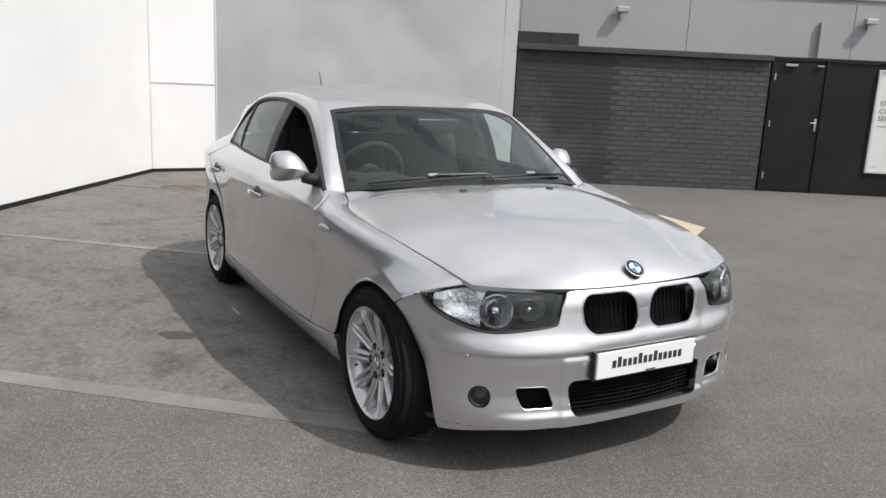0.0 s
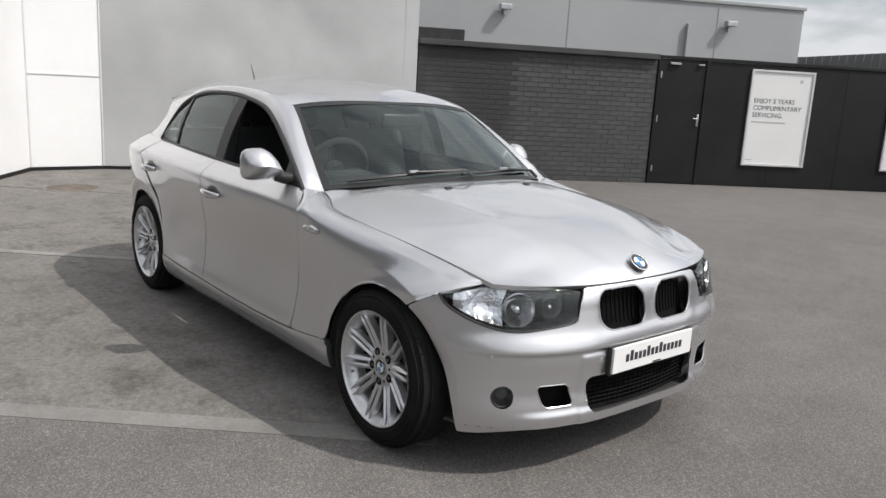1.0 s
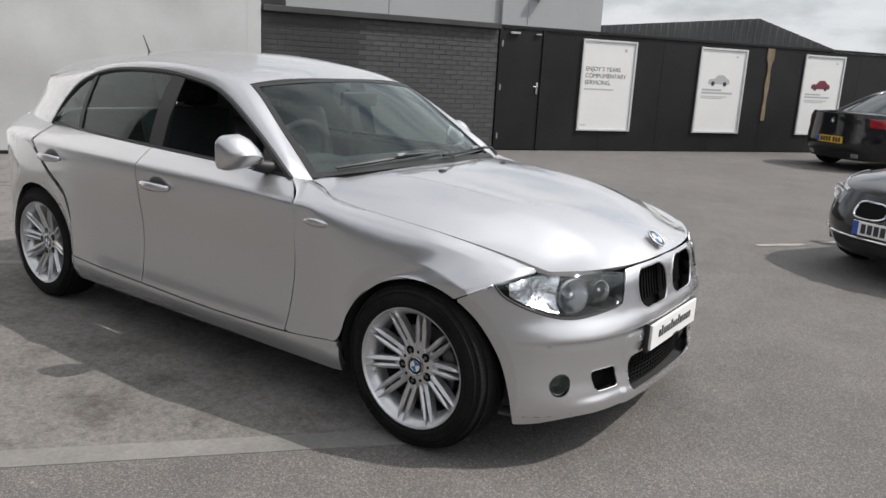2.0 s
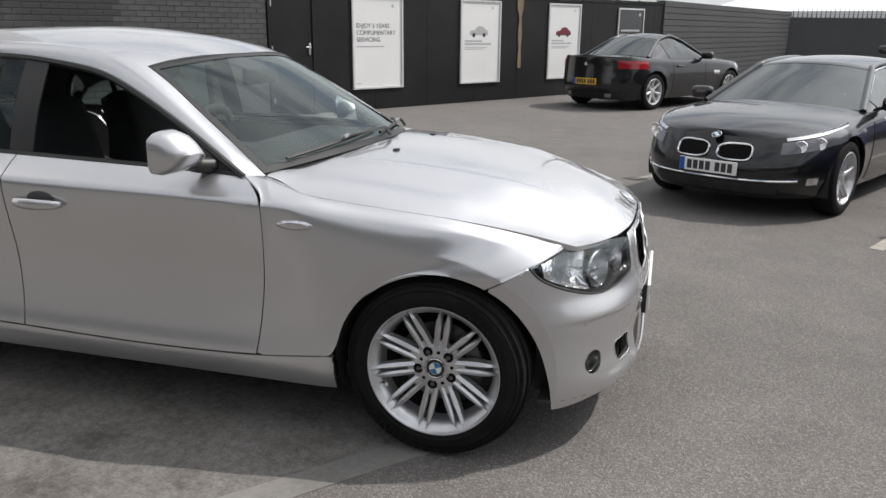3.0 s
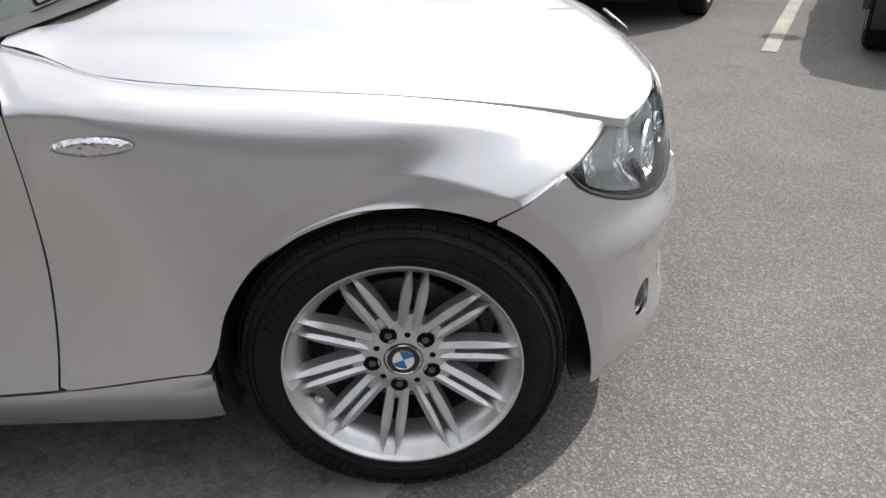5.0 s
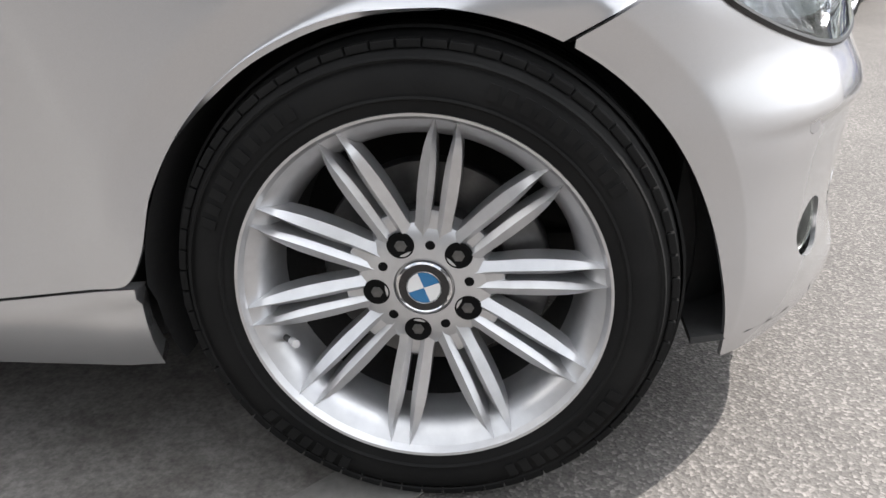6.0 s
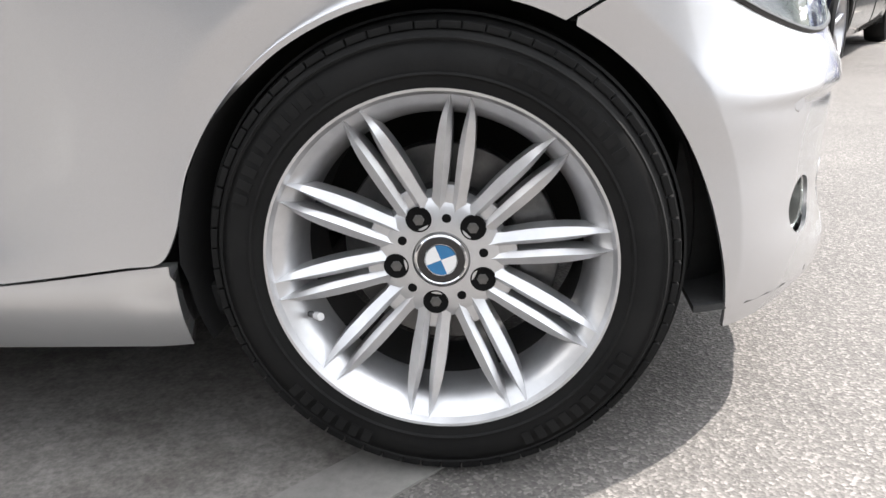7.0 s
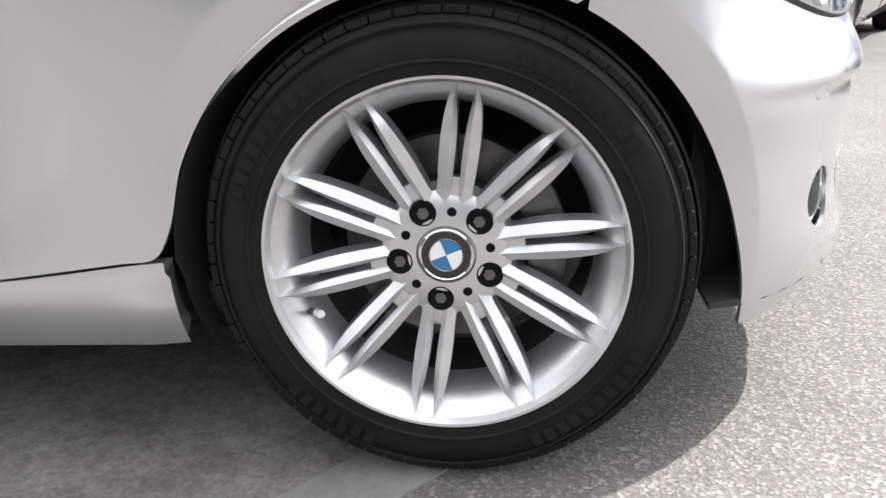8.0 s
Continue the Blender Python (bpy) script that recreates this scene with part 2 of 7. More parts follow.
POSTER = worn("poster_paper", (0.72, 0.72, 0.71), (0.76, 0.76, 0.75), 0.4, 1.0, 30.0, 0.0, small_amount=0.03)
FRAME_ALU = worn("pale_aluminium_frame", (0.62, 0.62, 0.62), (0.70, 0.70, 0.70), 0.35, 3.0, 80.0, 0.02, 0.3)
WOOD = worn("weathered_timber", (0.16, 0.12, 0.075), (0.26, 0.20, 0.13), 0.8, 4.0, 60.0, 0.3)
STEEL = worn("galvanised_steel", (0.42, 0.43, 0.44), (0.52, 0.53, 0.54), 0.4, 6.0, 60.0, 0.05, 0.8)
CARD = worn("buff_cardboard", (0.46, 0.38, 0.27), (0.55, 0.46, 0.34), 0.85, 4.0, 60.0, 0.1)

# ---- building tools ----
def curve(*pts):
    """A smooth function through the points (t, value), values may be numbers or tuples."""
    ts = [p[0] for p in pts]
    vs = [np.atleast_1d(np.array(p[1], float)) for p in pts]
    slopes = []
    for i in range(len(pts)):
        a, b = max(0, i - 1), min(len(pts) - 1, i + 1)
        m = (vs[b] - vs[a]) / (ts[b] - ts[a])
        if 0 < i < len(pts) - 1:
            l, r = (vs[i] - vs[i - 1]) / (ts[i] - ts[i - 1]), (vs[i + 1] - vs[i]) / (ts[i + 1] - ts[i])
            m = np.where(l * r <= 0, 0.0, np.sign(m) * np.minimum(np.abs(m), 3 * np.minimum(np.abs(l), np.abs(r))))
        slopes.append(m)
    single = not isinstance(pts[0][1], (tuple, list))

    def f(t):
        t = min(max(t, ts[0]), ts[-1])
        i = 0
        while i < len(ts) - 2 and t > ts[i + 1]:
            i += 1
        h = ts[i + 1] - ts[i]
        u = (t - ts[i]) / h
        v = (2 * u**3 - 3 * u**2 + 1) * vs[i] + (u**3 - 2 * u**2 + u) * h * slopes[i] + (3 * u**2 - 2 * u**3) * vs[i + 1] + (u**3 - u**2) * h * slopes[i + 1]
        return float(v[0]) if single else tuple(float(k) for k in v)

    return f


def smooth(a, b, t):
    t = min(max((t - a) / (b - a), 0.0), 1.0)
    return t * t * (3 - 2 * t)


def link_mesh(name, bm, mat, soft=True):
    me = bpy.data.meshes.new(name)
    bm.to_mesh(me)
    bm.free()
    for p in me.polygons:
        p.use_smooth = soft
    me.materials.append(mat)
    return new(name, me)


def part(name, bm, mat, parent, label="", soft=True):
    ob = link_mesh(name, bm, mat, soft)
    ob.parent = parent
    if label:
        ob["label"] = label
    return ob


def thing(name, label, category, group="", kind="", m=None):
    ob = new(name)
    ob.empty_display_size = 0.2
    if m is not None:
        ob.matrix_world = m
    return tagged(ob, label, category, group, kind)


def sharpen(bm, angle=35):
    for e in bm.edges:
        if len(e.link_faces) != 2 or e.calc_face_angle(0) > radians(angle):
            e.smooth = False
    return bm


def box(bm, c, s, m=None, bevel=0.0):
    """A box of centre c and size s, turned by m, with softened edges."""
    b = bmesh.new()
    bmesh.ops.create_cube(b, size=1)
    bmesh.ops.scale(b, vec=s, verts=b.verts)
    if bevel:
        bmesh.ops.bevel(b, geom=b.edges[:], offset=bevel, segments=2, affect="EDGES", profile=0.6)
    bmesh.ops.translate(b, vec=c, verts=b.verts)
    if m is not None:
        bmesh.ops.transform(b, matrix=m, verts=b.verts)
    return merge(bm, b)


def merge(bm, other):
    me = bpy.data.meshes.new("joined")
    other.to_mesh(me)
    other.free()
    bm.from_mesh(me)
    bpy.data.meshes.remove(me)
    return bm


def boxes(*items, bevel=0.0):
    bm = bmesh.new()
    for c, s in items:
        box(bm, c, s, None, bevel)
    return sharpen(bm)


def prism(pts, z0, z1):
    """An upright prism on a plan."""
    bm = bmesh.new()
    lo = [bm.verts.new((x, y, z0)) for x, y in pts]
    hi = [bm.verts.new((x, y, z1)) for x, y in pts]
    bm.faces.new(lo[::-1])
    bm.faces.new(hi)
    for i in range(len(pts)):
        j = (i + 1) % len(pts)
        bm.faces.new((lo[i], lo[j], hi[j], hi[i]))
    bmesh.ops.recalc_face_normals(bm, faces=bm.faces)
    return sharpen(bm)


def lathe(profile, n=48, axis="y", closed=False):
    """Turns a profile of (radius, along) round the axis."""
    bm = bmesh.new()
    rings = []
    for r, h in profile:
        ring = []
        for k in range(n):
            a = 2 * math.pi * k / n
            c, s = r * math.cos(a), r * math.sin(a)
            ring.append(bm.verts.new({"y": (c, h, s), "z": (c, s, h), "x": (h, c, s)}[axis]))
        rings.append(ring)
    pairs = list(zip(rings, rings[1:])) + ([(rings[-1], rings[0])] if closed else [])
    for a, b in pairs:
        for k in range(n):
            j = (k + 1) % n
            bm.faces.new((a[k], a[j], b[j], b[k]))
    bmesh.ops.remove_doubles(bm, verts=bm.verts, dist=1e-6)
    bmesh.ops.recalc_face_normals(bm, faces=bm.faces)
    return sharpen(bm)


def tube(points, radius, n=8, taper=None):
    """A round bar along points."""
    bm = bmesh.new()
    pts = [Vector(p) for p in points]
    rings = []
    side = None
    for i, p in enumerate(pts):
        d = (pts[min(i + 1, len(pts) - 1)] - pts[max(i - 1, 0)]).normalized()
        if side is None:
            side = d.cross(Vector((0, 0, 1)) if abs(d.z) < 0.9 else Vector((1, 0, 0))).normalized()
        else:
            side = (side - d * side.dot(d)).normalized()
        up = side.cross(d)
        r = radius if taper is None else radius + (taper - radius) * i / (len(pts) - 1)
        rings.append([bm.verts.new(p + r * (math.cos(2 * math.pi * k / n) * side + math.sin(2 * math.pi * k / n) * up)) for k in range(n)])
    for a, b in zip(rings, rings[1:]):
        for k in range(n):
            bm.faces.new((a[k], a[(k + 1) % n], b[(k + 1) % n], b[k]))
    bm.faces.new(rings[0][::-1])
    bm.faces.new(rings[-1])
    bmesh.ops.recalc_face_normals(bm, faces=bm.faces)
    return sharpen(bm, 50)


def patch(f, nu, nv, out, flange=0.012, hole=None, ease=None, after=None):
    """A pressed panel: the surface f(u, v), both 0 to 1, its face turned away from the point out, with openings where
    hole(place) is below 0 and a turned-in edge of the given depth all round. Where ease(place) is above 0 the sheet is
    relaxed between its edges; after(place) then shifts each point."""
    bm = bmesh.new()
    us, vs = [i / nu for i in range(nu + 1)], [j / nv for j in range(nv + 1)]
    grid = [[(u, v) for v in vs] for u in us]
    if hole:
        du, dv = 1 / nu, 1 / nv
        for i in range(1, nu):
            for j in range(1, nv):
                u, v = grid[i][j]
                for _ in range(3):
                    g = hole(f(u, v))
                    e = 1e-3
                    gu, gv = (hole(f(u + e, v)) - g) / e, (hole(f(u, v + e)) - g) / e
                    # step in cells, so that a corner moves half a cell at most
                    a, b = gu * du, gv * dv
                    q = a * a + b * b
                    if q < 1e-14 or abs(g) > 0.75 * math.sqrt(q):
                        break
                    u, v = u - g * a * du / q, v - g * b * dv / q
                grid[i][j] = (u, v)
    place = np.array([[tuple(f(*grid[i][j])) for j in range(nv + 1)] for i in range(nu + 1)])
    if ease:
        loose = np.array([[ease(p) for p in row] for row in place])[1:-1, 1:-1, None]
        for _ in range(110):
            mean = (place[2:, 1:-1] + place[:-2, 1:-1] + place[1:-1, 2:] + place[1:-1, :-2]) / 4
            place[1:-1, 1:-1] += 0.9 * loose * (mean - place[1:-1, 1:-1]) * (0, 1, 1)
    if after:
        place = np.array([[p + np.array(after(p)) for p in row] for row in place])
    verts = [[bm.verts.new(place[i][j]) for j in range(nv + 1)] for i in range(nu + 1)]
    for i in range(nu):
        for j in range(nv):
            q = (verts[i][j], verts[i + 1][j], verts[i + 1][j + 1], verts[i][j + 1])
            if hole and (hole(sum((Vector(k.co) for k in q), Vector()) / 4) < 0 or min(hole(k.co) for k in q) < -0.003):
                continue
            try:
                bm.faces.new(q)
            except ValueError:
                pass
    bmesh.ops.delete(bm, geom=[v for v in bm.verts if not v.link_faces], context="VERTS")
    bmesh.ops.remove_doubles(bm, verts=bm.verts, dist=2e-5)
    bm.normal_update()
    o = Vector(out)
    if sum((k.normal.dot(k.calc_center_median() - o) * k.calc_area() for k in bm.faces)) < 0:
        bmesh.ops.reverse_faces(bm, faces=bm.faces)
    bm.normal_update()
    if flange:
        edge = [e for e in bm.edges if len(e.link_faces) == 1]
        normals = {v: v.normal.copy() for e in edge for v in e.verts}
        for e in edge:
            e.smooth = False
        made = bmesh.ops.extrude_edge_only(bm, edges=edge)
        old = {v.co.to_tuple(6): k for v, k in normals.items()}
        for v in [g for g in made["geom"] if isinstance(g, bmesh.types.BMVert)]:
            v.co -= flange * old.get(v.co.to_tuple(6), Vector((0, 0, 0)))
    return bm


def polyline(*pts):
    """A path of 0 to 1 through points by straight steps, at an even pace."""
    ps = [np.array(p, float) for p in pts]
    acc = [0.0]
    for a, b in zip(ps, ps[1:]):
        acc.append(acc[-1] + float(np.linalg.norm(b - a)))
    acc = [a / acc[-1] for a in acc]

    def f(t):
        t = min(max(t, 0.0), 1.0)
        i = 0
        while i < len(acc) - 2 and t > acc[i + 1]:
            i += 1
        k = (t - acc[i]) / max(acc[i + 1] - acc[i], 1e-9)
        return tuple(ps[i] + (ps[i + 1] - ps[i]) * k)

    return f


def text_mesh(words, size, name="lettering"):
    c = bpy.data.curves.new(name, "FONT")
    c.body, c.size, c.extrude = words, size, 0.0006
    tmp = bpy.data.objects.new(name, c)
    scene.collection.objects.link(tmp)
    me = bpy.data.meshes.new_from_object(tmp.evaluated_get(bpy.context.evaluated_depsgraph_get()))
    bpy.data.objects.remove(tmp)
    bm = bmesh.new()
    bm.from_mesh(me)
    return bm

# ---- the yard: ground, walls, fence ----
def sheet(name, pts, z, mat, label, category):
    bm = bmesh.new()
    bm.faces.new([bm.verts.new((x, y, z)) for x, y in pts])
    bmesh.ops.recalc_face_normals(bm, faces=bm.faces)
    if bm.faces[:][0].normal.z < 0:
        bmesh.ops.reverse_faces(bm, faces=bm.faces)
    return tagged(link_mesh(name, bm, mat, False), label, category, kind="structure")


sheet("ground", [(-400, -400), (400, -400), (400, 400), (-400, 400)], 0.0, ASPHALT, "worn grey asphalt yard with coarse stone chips", "ground")

PAD_U = Vector((0.66, 0.75)).normalized()          # the way the slab joints run
PAD_V = Vector((-PAD_U.y, PAD_U.x))


def pad_point(a, b):
    p = Vector((-0.16, -0.95)) + PAD_U * a + PAD_V * b
    return (p.x, p.y)


def slab(bm, a0, a1, b0, b1, z0, z1):
    """One concrete slab with a slightly uneven, softened outline."""
    b = prism([pad_point(a0, b0), pad_point(a1, b0), pad_point(a1, b1), pad_point(a0, b1)], z0, z1)
    return merge(bm, b)


bm = bmesh.new()
slab(bm, -9.0, 0.46, 0.095, 2.62, -0.05, 0.003)
slab(bm, -9.0, 0.43, 2.74, 5.6, -0.05, 0.004)
slab(bm, -9.0, 0.41, 5.66, 8.6, -0.05, 0.004)
tagged(link_mesh("pavement", bm, CONCRETE, False), "stained pale concrete slabs under the parked car", "pavement", kind="structure")
bm = bmesh.new()
slab(bm, -9.0, 0.44, -0.02, 0.10, -0.05, 0.0035)
slab(bm, -9.0, 0.42, 2.63, 2.73, -0.05, 0.0055)
tagged(link_mesh("trim_joint_strip", bm, JOINT, False), "pale worn joint strips between concrete and asphalt", "joint strip", kind="structure")


def ground_line(p, q, w, label="worn cream painted parking line"):
    p, q = Vector(p), Vector(q)
    d = (q - p).normalized()
    s = Vector((-d.y, d.x)) * w / 2
    n = max(4, int((q - p).length / 0.12))
    bm = bmesh.new()
    rows = []
    for i in range(n + 1):
        c = p.lerp(q, i / n)
        j = s * (1 + 0.10 * noise.noise((c.x * 3, c.y * 3, 0)))
        rows.append((bm.verts.new((c.x + j.x, c.y + j.y, 0.004)), bm.verts.new((c.x - j.x, c.y - j.y, 0.004))))
    for a, b in zip(rows, rows[1:]):
        bm.faces.new((a[0], b[0], b[1], a[1]))
    bmesh.ops.recalc_face_normals(bm, faces=bm.faces)
    if bm.faces[:][0].normal.z < 0:
        bmesh.ops.reverse_faces(bm, faces=bm.faces)
    return tagged(link_mesh("parking_line", bm, LINE, False), label, "parking line", "parking bay lines", "structure")


ground_line((2.08, 2.48), (4.98, 7.76), 0.09)
ground_line((3.00, 5.78), (4.9, 4.16), 0.06)
ground_line((0.02, 3.97), (0.32, 4.35), 0.07)
ground_line((0.42, 4.57), (0.9, 5.25), 0.07)
ground_line((5.0, 1.0), (8.5, 7.5), 0.11)

# a round drain cover in the concrete by the white wall
drain = thing("manhole_cover", "round rusty iron cover set in the concrete", "manhole cover", m=Matrix.Translation((-7.18, -0.10, 0.004)))
IRON = worn("rusty_iron", (0.07, 0.055, 0.042), (0.16, 0.13, 0.10), 0.7, 6.0, 60.0, 0.3)
part("rim", lathe([(0.27, 0.0), (0.27, 0.006), (0.32, 0.006), (0.33, 0.0)], 36, "z"), CONCRETE, drain, "pale worn rim", soft=False)
b = lathe([(0.0, 0.005), (0.262, 0.005), (0.266, 0.0)], 36, "z")
for k in range(-3, 4):
    w = math.sqrt(0.235**2 - (0.065 * k) ** 2)
    box(b, (0, 0.065 * k, 0.006), (2 * w, 0.022, 0.005), None, 0.001)
part("lid", b, IRON, drain, "rusty ribbed iron lid", soft=False)

# a sheet of cardboard on the asphalt beyond the car
bm = prism([(-3.95, 4.72), (-3.12, 4.58), (-2.66, 3.88), (-3.42, 4.12)], 0.002, 0.012)
tagged(link_mesh("cardboard_sheet", bm, CARD, False), "buff flat cardboard sheet lying on the asphalt", "cardboard")


def wall(name, p, q, z0, z1, mat, label, thick=0.2, kind="structure", parent=None):
    """A wall whose seen face runs from p to q, its body behind (to the left of p to q)."""
    p, q = Vector(p), Vector(q)
    d = (q - p).normalized()
    n = Vector((-d.y, d.x)) * thick
    bm = prism([tuple(p), tuple(q), tuple(q + n), tuple(p + n)], z0, z1)
    ob = link_mesh(name, bm, mat, False)
    if parent:
        ob.parent = parent
        return ob
    return tagged(ob, label, "wall", kind=kind)


def along(p, q):
    """A frame with x along p to q, y into the wall, z up."""
    p, q = Vector(p), Vector(q)
    d = (q - p).normalized()
    return Matrix(((d.x, -d.y, 0, p.x), (d.y, d.x, 0, p.y), (0, 0, 1, 0), (0, 0, 0, 1))), (q - p).length


WALL_H = 7.0
C0, C1, C2, C3 = (-5.45, -2.42), (-8.89, -0.17), (-8.90, 0.74), (-7.16, 4.75)


def dented_wall(name, p, q, mat, label, depth, seed, cell=0.12):
    """Thin cladding: a sheet with broad shallow dents, its body behind."""
    m, length = along(p, q)
    nx, nz = int(length / cell), int(WALL_H / cell)
    bm = bmesh.new()
    vs = []
    for i in range(nx + 1):
        col = []
        for k in range(nz + 1):
            x, z = length * i / nx, WALL_H * k / nz
            edge = min(1.0, 4 * min(x, length - x) / length) * min(1.0, z / 0.3)
            w = noise.noise((x * 0.9 + seed, z * 0.7, seed)) + 0.5 * noise.noise((x * 2.1, z * 1.6 + seed, 3.3))
            col.append(bm.verts.new(m @ Vector((x, depth * w * edge, z))))
        vs.append(col)
    for i in range(nx):
        for k in range(nz):
            bm.faces.new((vs[i][k], vs[i + 1][k], vs[i + 1][k + 1], vs[i][k + 1]))
    back = prism([(0, 0.05), (length, 0.05), (length, 0.25), (0, 0.25)], 0, WALL_H)
    bmesh.ops.transform(back, matrix=m, verts=back.verts)
    merge(bm, back)
    return tagged(link_mesh(name, bm, mat, True), label, "wall", kind="structure")


dented_wall("wall_west", C0, C1, WALL_WHITE, "bright white smooth clad building wall", 0.006, 1.7, 0.3)
dented_wall("wall_corner", C1, C2, WALL_WHITE, "narrow white clad wall with a level joint", 0.003, 5.1, 0.3)
dented_wall("wall_north", C2, C3, WALL_GREY, "pale grey clad wall with broad shallow dents", 0.05, 9.2)
wall("wall_return", C3, (-9.5, 5.7), 0, WALL_H, WALL_GREY, "pale grey clad end of the wall")
m, length = along(C1, C2)
bm = bmesh.new()
box(bm, (length / 2, -0.004, 1.25), (length, 0.012, 0.012), m)
box(bm, (0.0, -0.006, WALL_H / 2), (0.02, 0.02, WALL_H), m)
box(bm, (length, -0.006, WALL_H / 2), (0.02, 0.02, WALL_H), m)
tagged(link_mesh("trim_cladding_joint", bm, FRAME_ALU, False), "thin pale joint strips in the white cladding", "trim", kind="structure")
bm = bmesh.new()
for p, q in ((C0, C1), (C1, C2), (C2, C3)):
    m, length = along(p, q)
    box(bm, (length / 2, -0.004, 0.025), (length, 0.03, 0.05), m)
tagged(link_mesh("baseboard", bm, BLACK_BOARD, False), "thin black strip along the foot of the cladding", "baseboard", kind="structure")

# plain walls closing the yard's far side, unseen, added to darken the car's reflections
wall("wall_south_unseen", (26.0, -13.5), (-14.0, -13.5), 0, 4.4, BLOCK, "plain dark wall, unseen, added to darken reflections in the car", 0.2)
wall("wall_closing_unseen", (-14.0, -13.5), (-5.50, -2.44), 0, 4.4, BLOCK, "plain dark wall, unseen, added to darken reflections in the car", 0.2)
# brick wall, fence and far wall stand nearly in one line
B0, B1 = (-7.20, 4.80), (-5.40, 8.22)
F0, F1 = (-5.39, 8.24), (0.43, 17.57)
G1 = (4.9, 29.6)
WALL_TOP = 2.06
wall("wall_brick", B0, B1, 0, WALL_TOP - 0.09, MORTAR, "grey painted brick yard wall with faded patches", 0.2)
brick_wall = bpy.data.objects["wall_brick"]
m, length = along(B0, B1)
bm = bmesh.new()
box(bm, (length / 2, 0.06, WALL_TOP - 0.045), (length, 0.30, 0.085), m, 0.01)
tagged(link_mesh("trim_coping", bm, MORTAR, False), "grey stone coping along the brick wall", "coping", kind="structure")

FM, F_LEN = along(F0, F1)
fence = thing("fence", "black painted board fence round the yard", "fence", kind="structure", m=FM)
at = 0.86
while at < F_LEN - 0.01:                               # sheets of board side by side
    to = min(at + 1.22, F_LEN)
    part("board", boxes((((at + to) / 2, 0.03, 1.0), (to - at - 0.004, 0.045, 2.0 - 0.02)), bevel=0.003), BLACK_BOARD, fence, soft=False)
    at = to
part("capping", boxes(((F_LEN / 2, 0.03, 2.025), (F_LEN, 0.09, 0.05)), bevel=0.004), BLACK_BOARD, fence, soft=False)
part("backing", boxes(((F_LEN / 2, 0.12, 1.0), (F_LEN, 0.06, 2.0))), BLACK_BOARD, fence, soft=False)

door = thing("door_1", "black painted timber gate door with a steel lever handle", "door", kind="structure", m=FM)
bm = bmesh.new()
box(bm, (0.43, 0.025, 1.0), (0.76, 0.045, 1.97), None, 0.004)
part("leaf", bm, BLACK_BOARD, door, soft=False)
bm = boxes(((0.03, 0.02, 1.0), (0.05, 0.07, 2.0)), ((0.835, 0.02, 1.0), (0.04, 0.07, 2.0)), bevel=0.004)
part("door_frame", bm, BLACK_BOARD, door, soft=False)
bm = bmesh.new()
box(bm, (0.755, -0.008, 1.05), (0.035, 0.012, 0.19), None, 0.004)
merge(bm, tube([(0.755, -0.01, 1.08), (0.755, -0.05, 1.08), (0.70, -0.055, 1.08), (0.66, -0.05, 1.08)], 0.009))
part("door_handle", bm, STEEL, door, "bright steel lever handle")
for z in (0.25, 1.05, 1.75):
    part("hinge", boxes(((0.062, -0.004, z), (0.03, 0.012, 0.10)), bevel=0.003), STEEL, door, "small steel hinge", soft=False)
part("door_closer", boxes(((0.28, -0.02, 1.93), (0.18, 0.04, 0.035)), ((0.72, -0.02, 1.93), (0.10, 0.03, 0.02)), bevel=0.005), STEEL, door, "pale steel door closer", soft=False)


def poster(at, z0, w, h, label, paper=None):
    t = thing("poster", label, "poster", "posters on the fence", m=FM @ Matrix.Translation((at, 0.0, z0)))
    f = 0.035
    bm = boxes(((f / 2, -0.012, h / 2), (f, 0.03, h)), ((w - f / 2, -0.012, h / 2), (f, 0.03, h)), ((w / 2, -0.012, f / 2), (w - 2 * f, 0.028, f)), ((w / 2, -0.012, h - f / 2), (w - 2 * f, 0.028, f)), bevel=0.004)
    part("poster_frame", bm, FRAME_ALU, t, "pale aluminium snap frame", soft=False)
    part("sheet", boxes(((w / 2, -0.004, h / 2), (w - 2 * f, 0.006, h - 2 * f))), paper or POSTER, t, soft=False)
    return t


def words(t, text, x, z, size, mat=INK, y=-0.0085):
    bm = text_mesh(text, size)
    bmesh.ops.transform(bm, matrix=Matrix.Translation((x, y, z)) @ pose(0, 0, 0, 90), verts=bm.verts)
    return part("lettering", bm, mat, t, soft=False)


def bars(t, rows, mat=INK, y=-0.0085):
    """Plain bars for small print: rows of x, z, length, height."""
    for x, z, l, h in rows:
        part("small_print", boxes(((x + l / 2, y, z), (l, 0.002, h))), mat, t, soft=False)


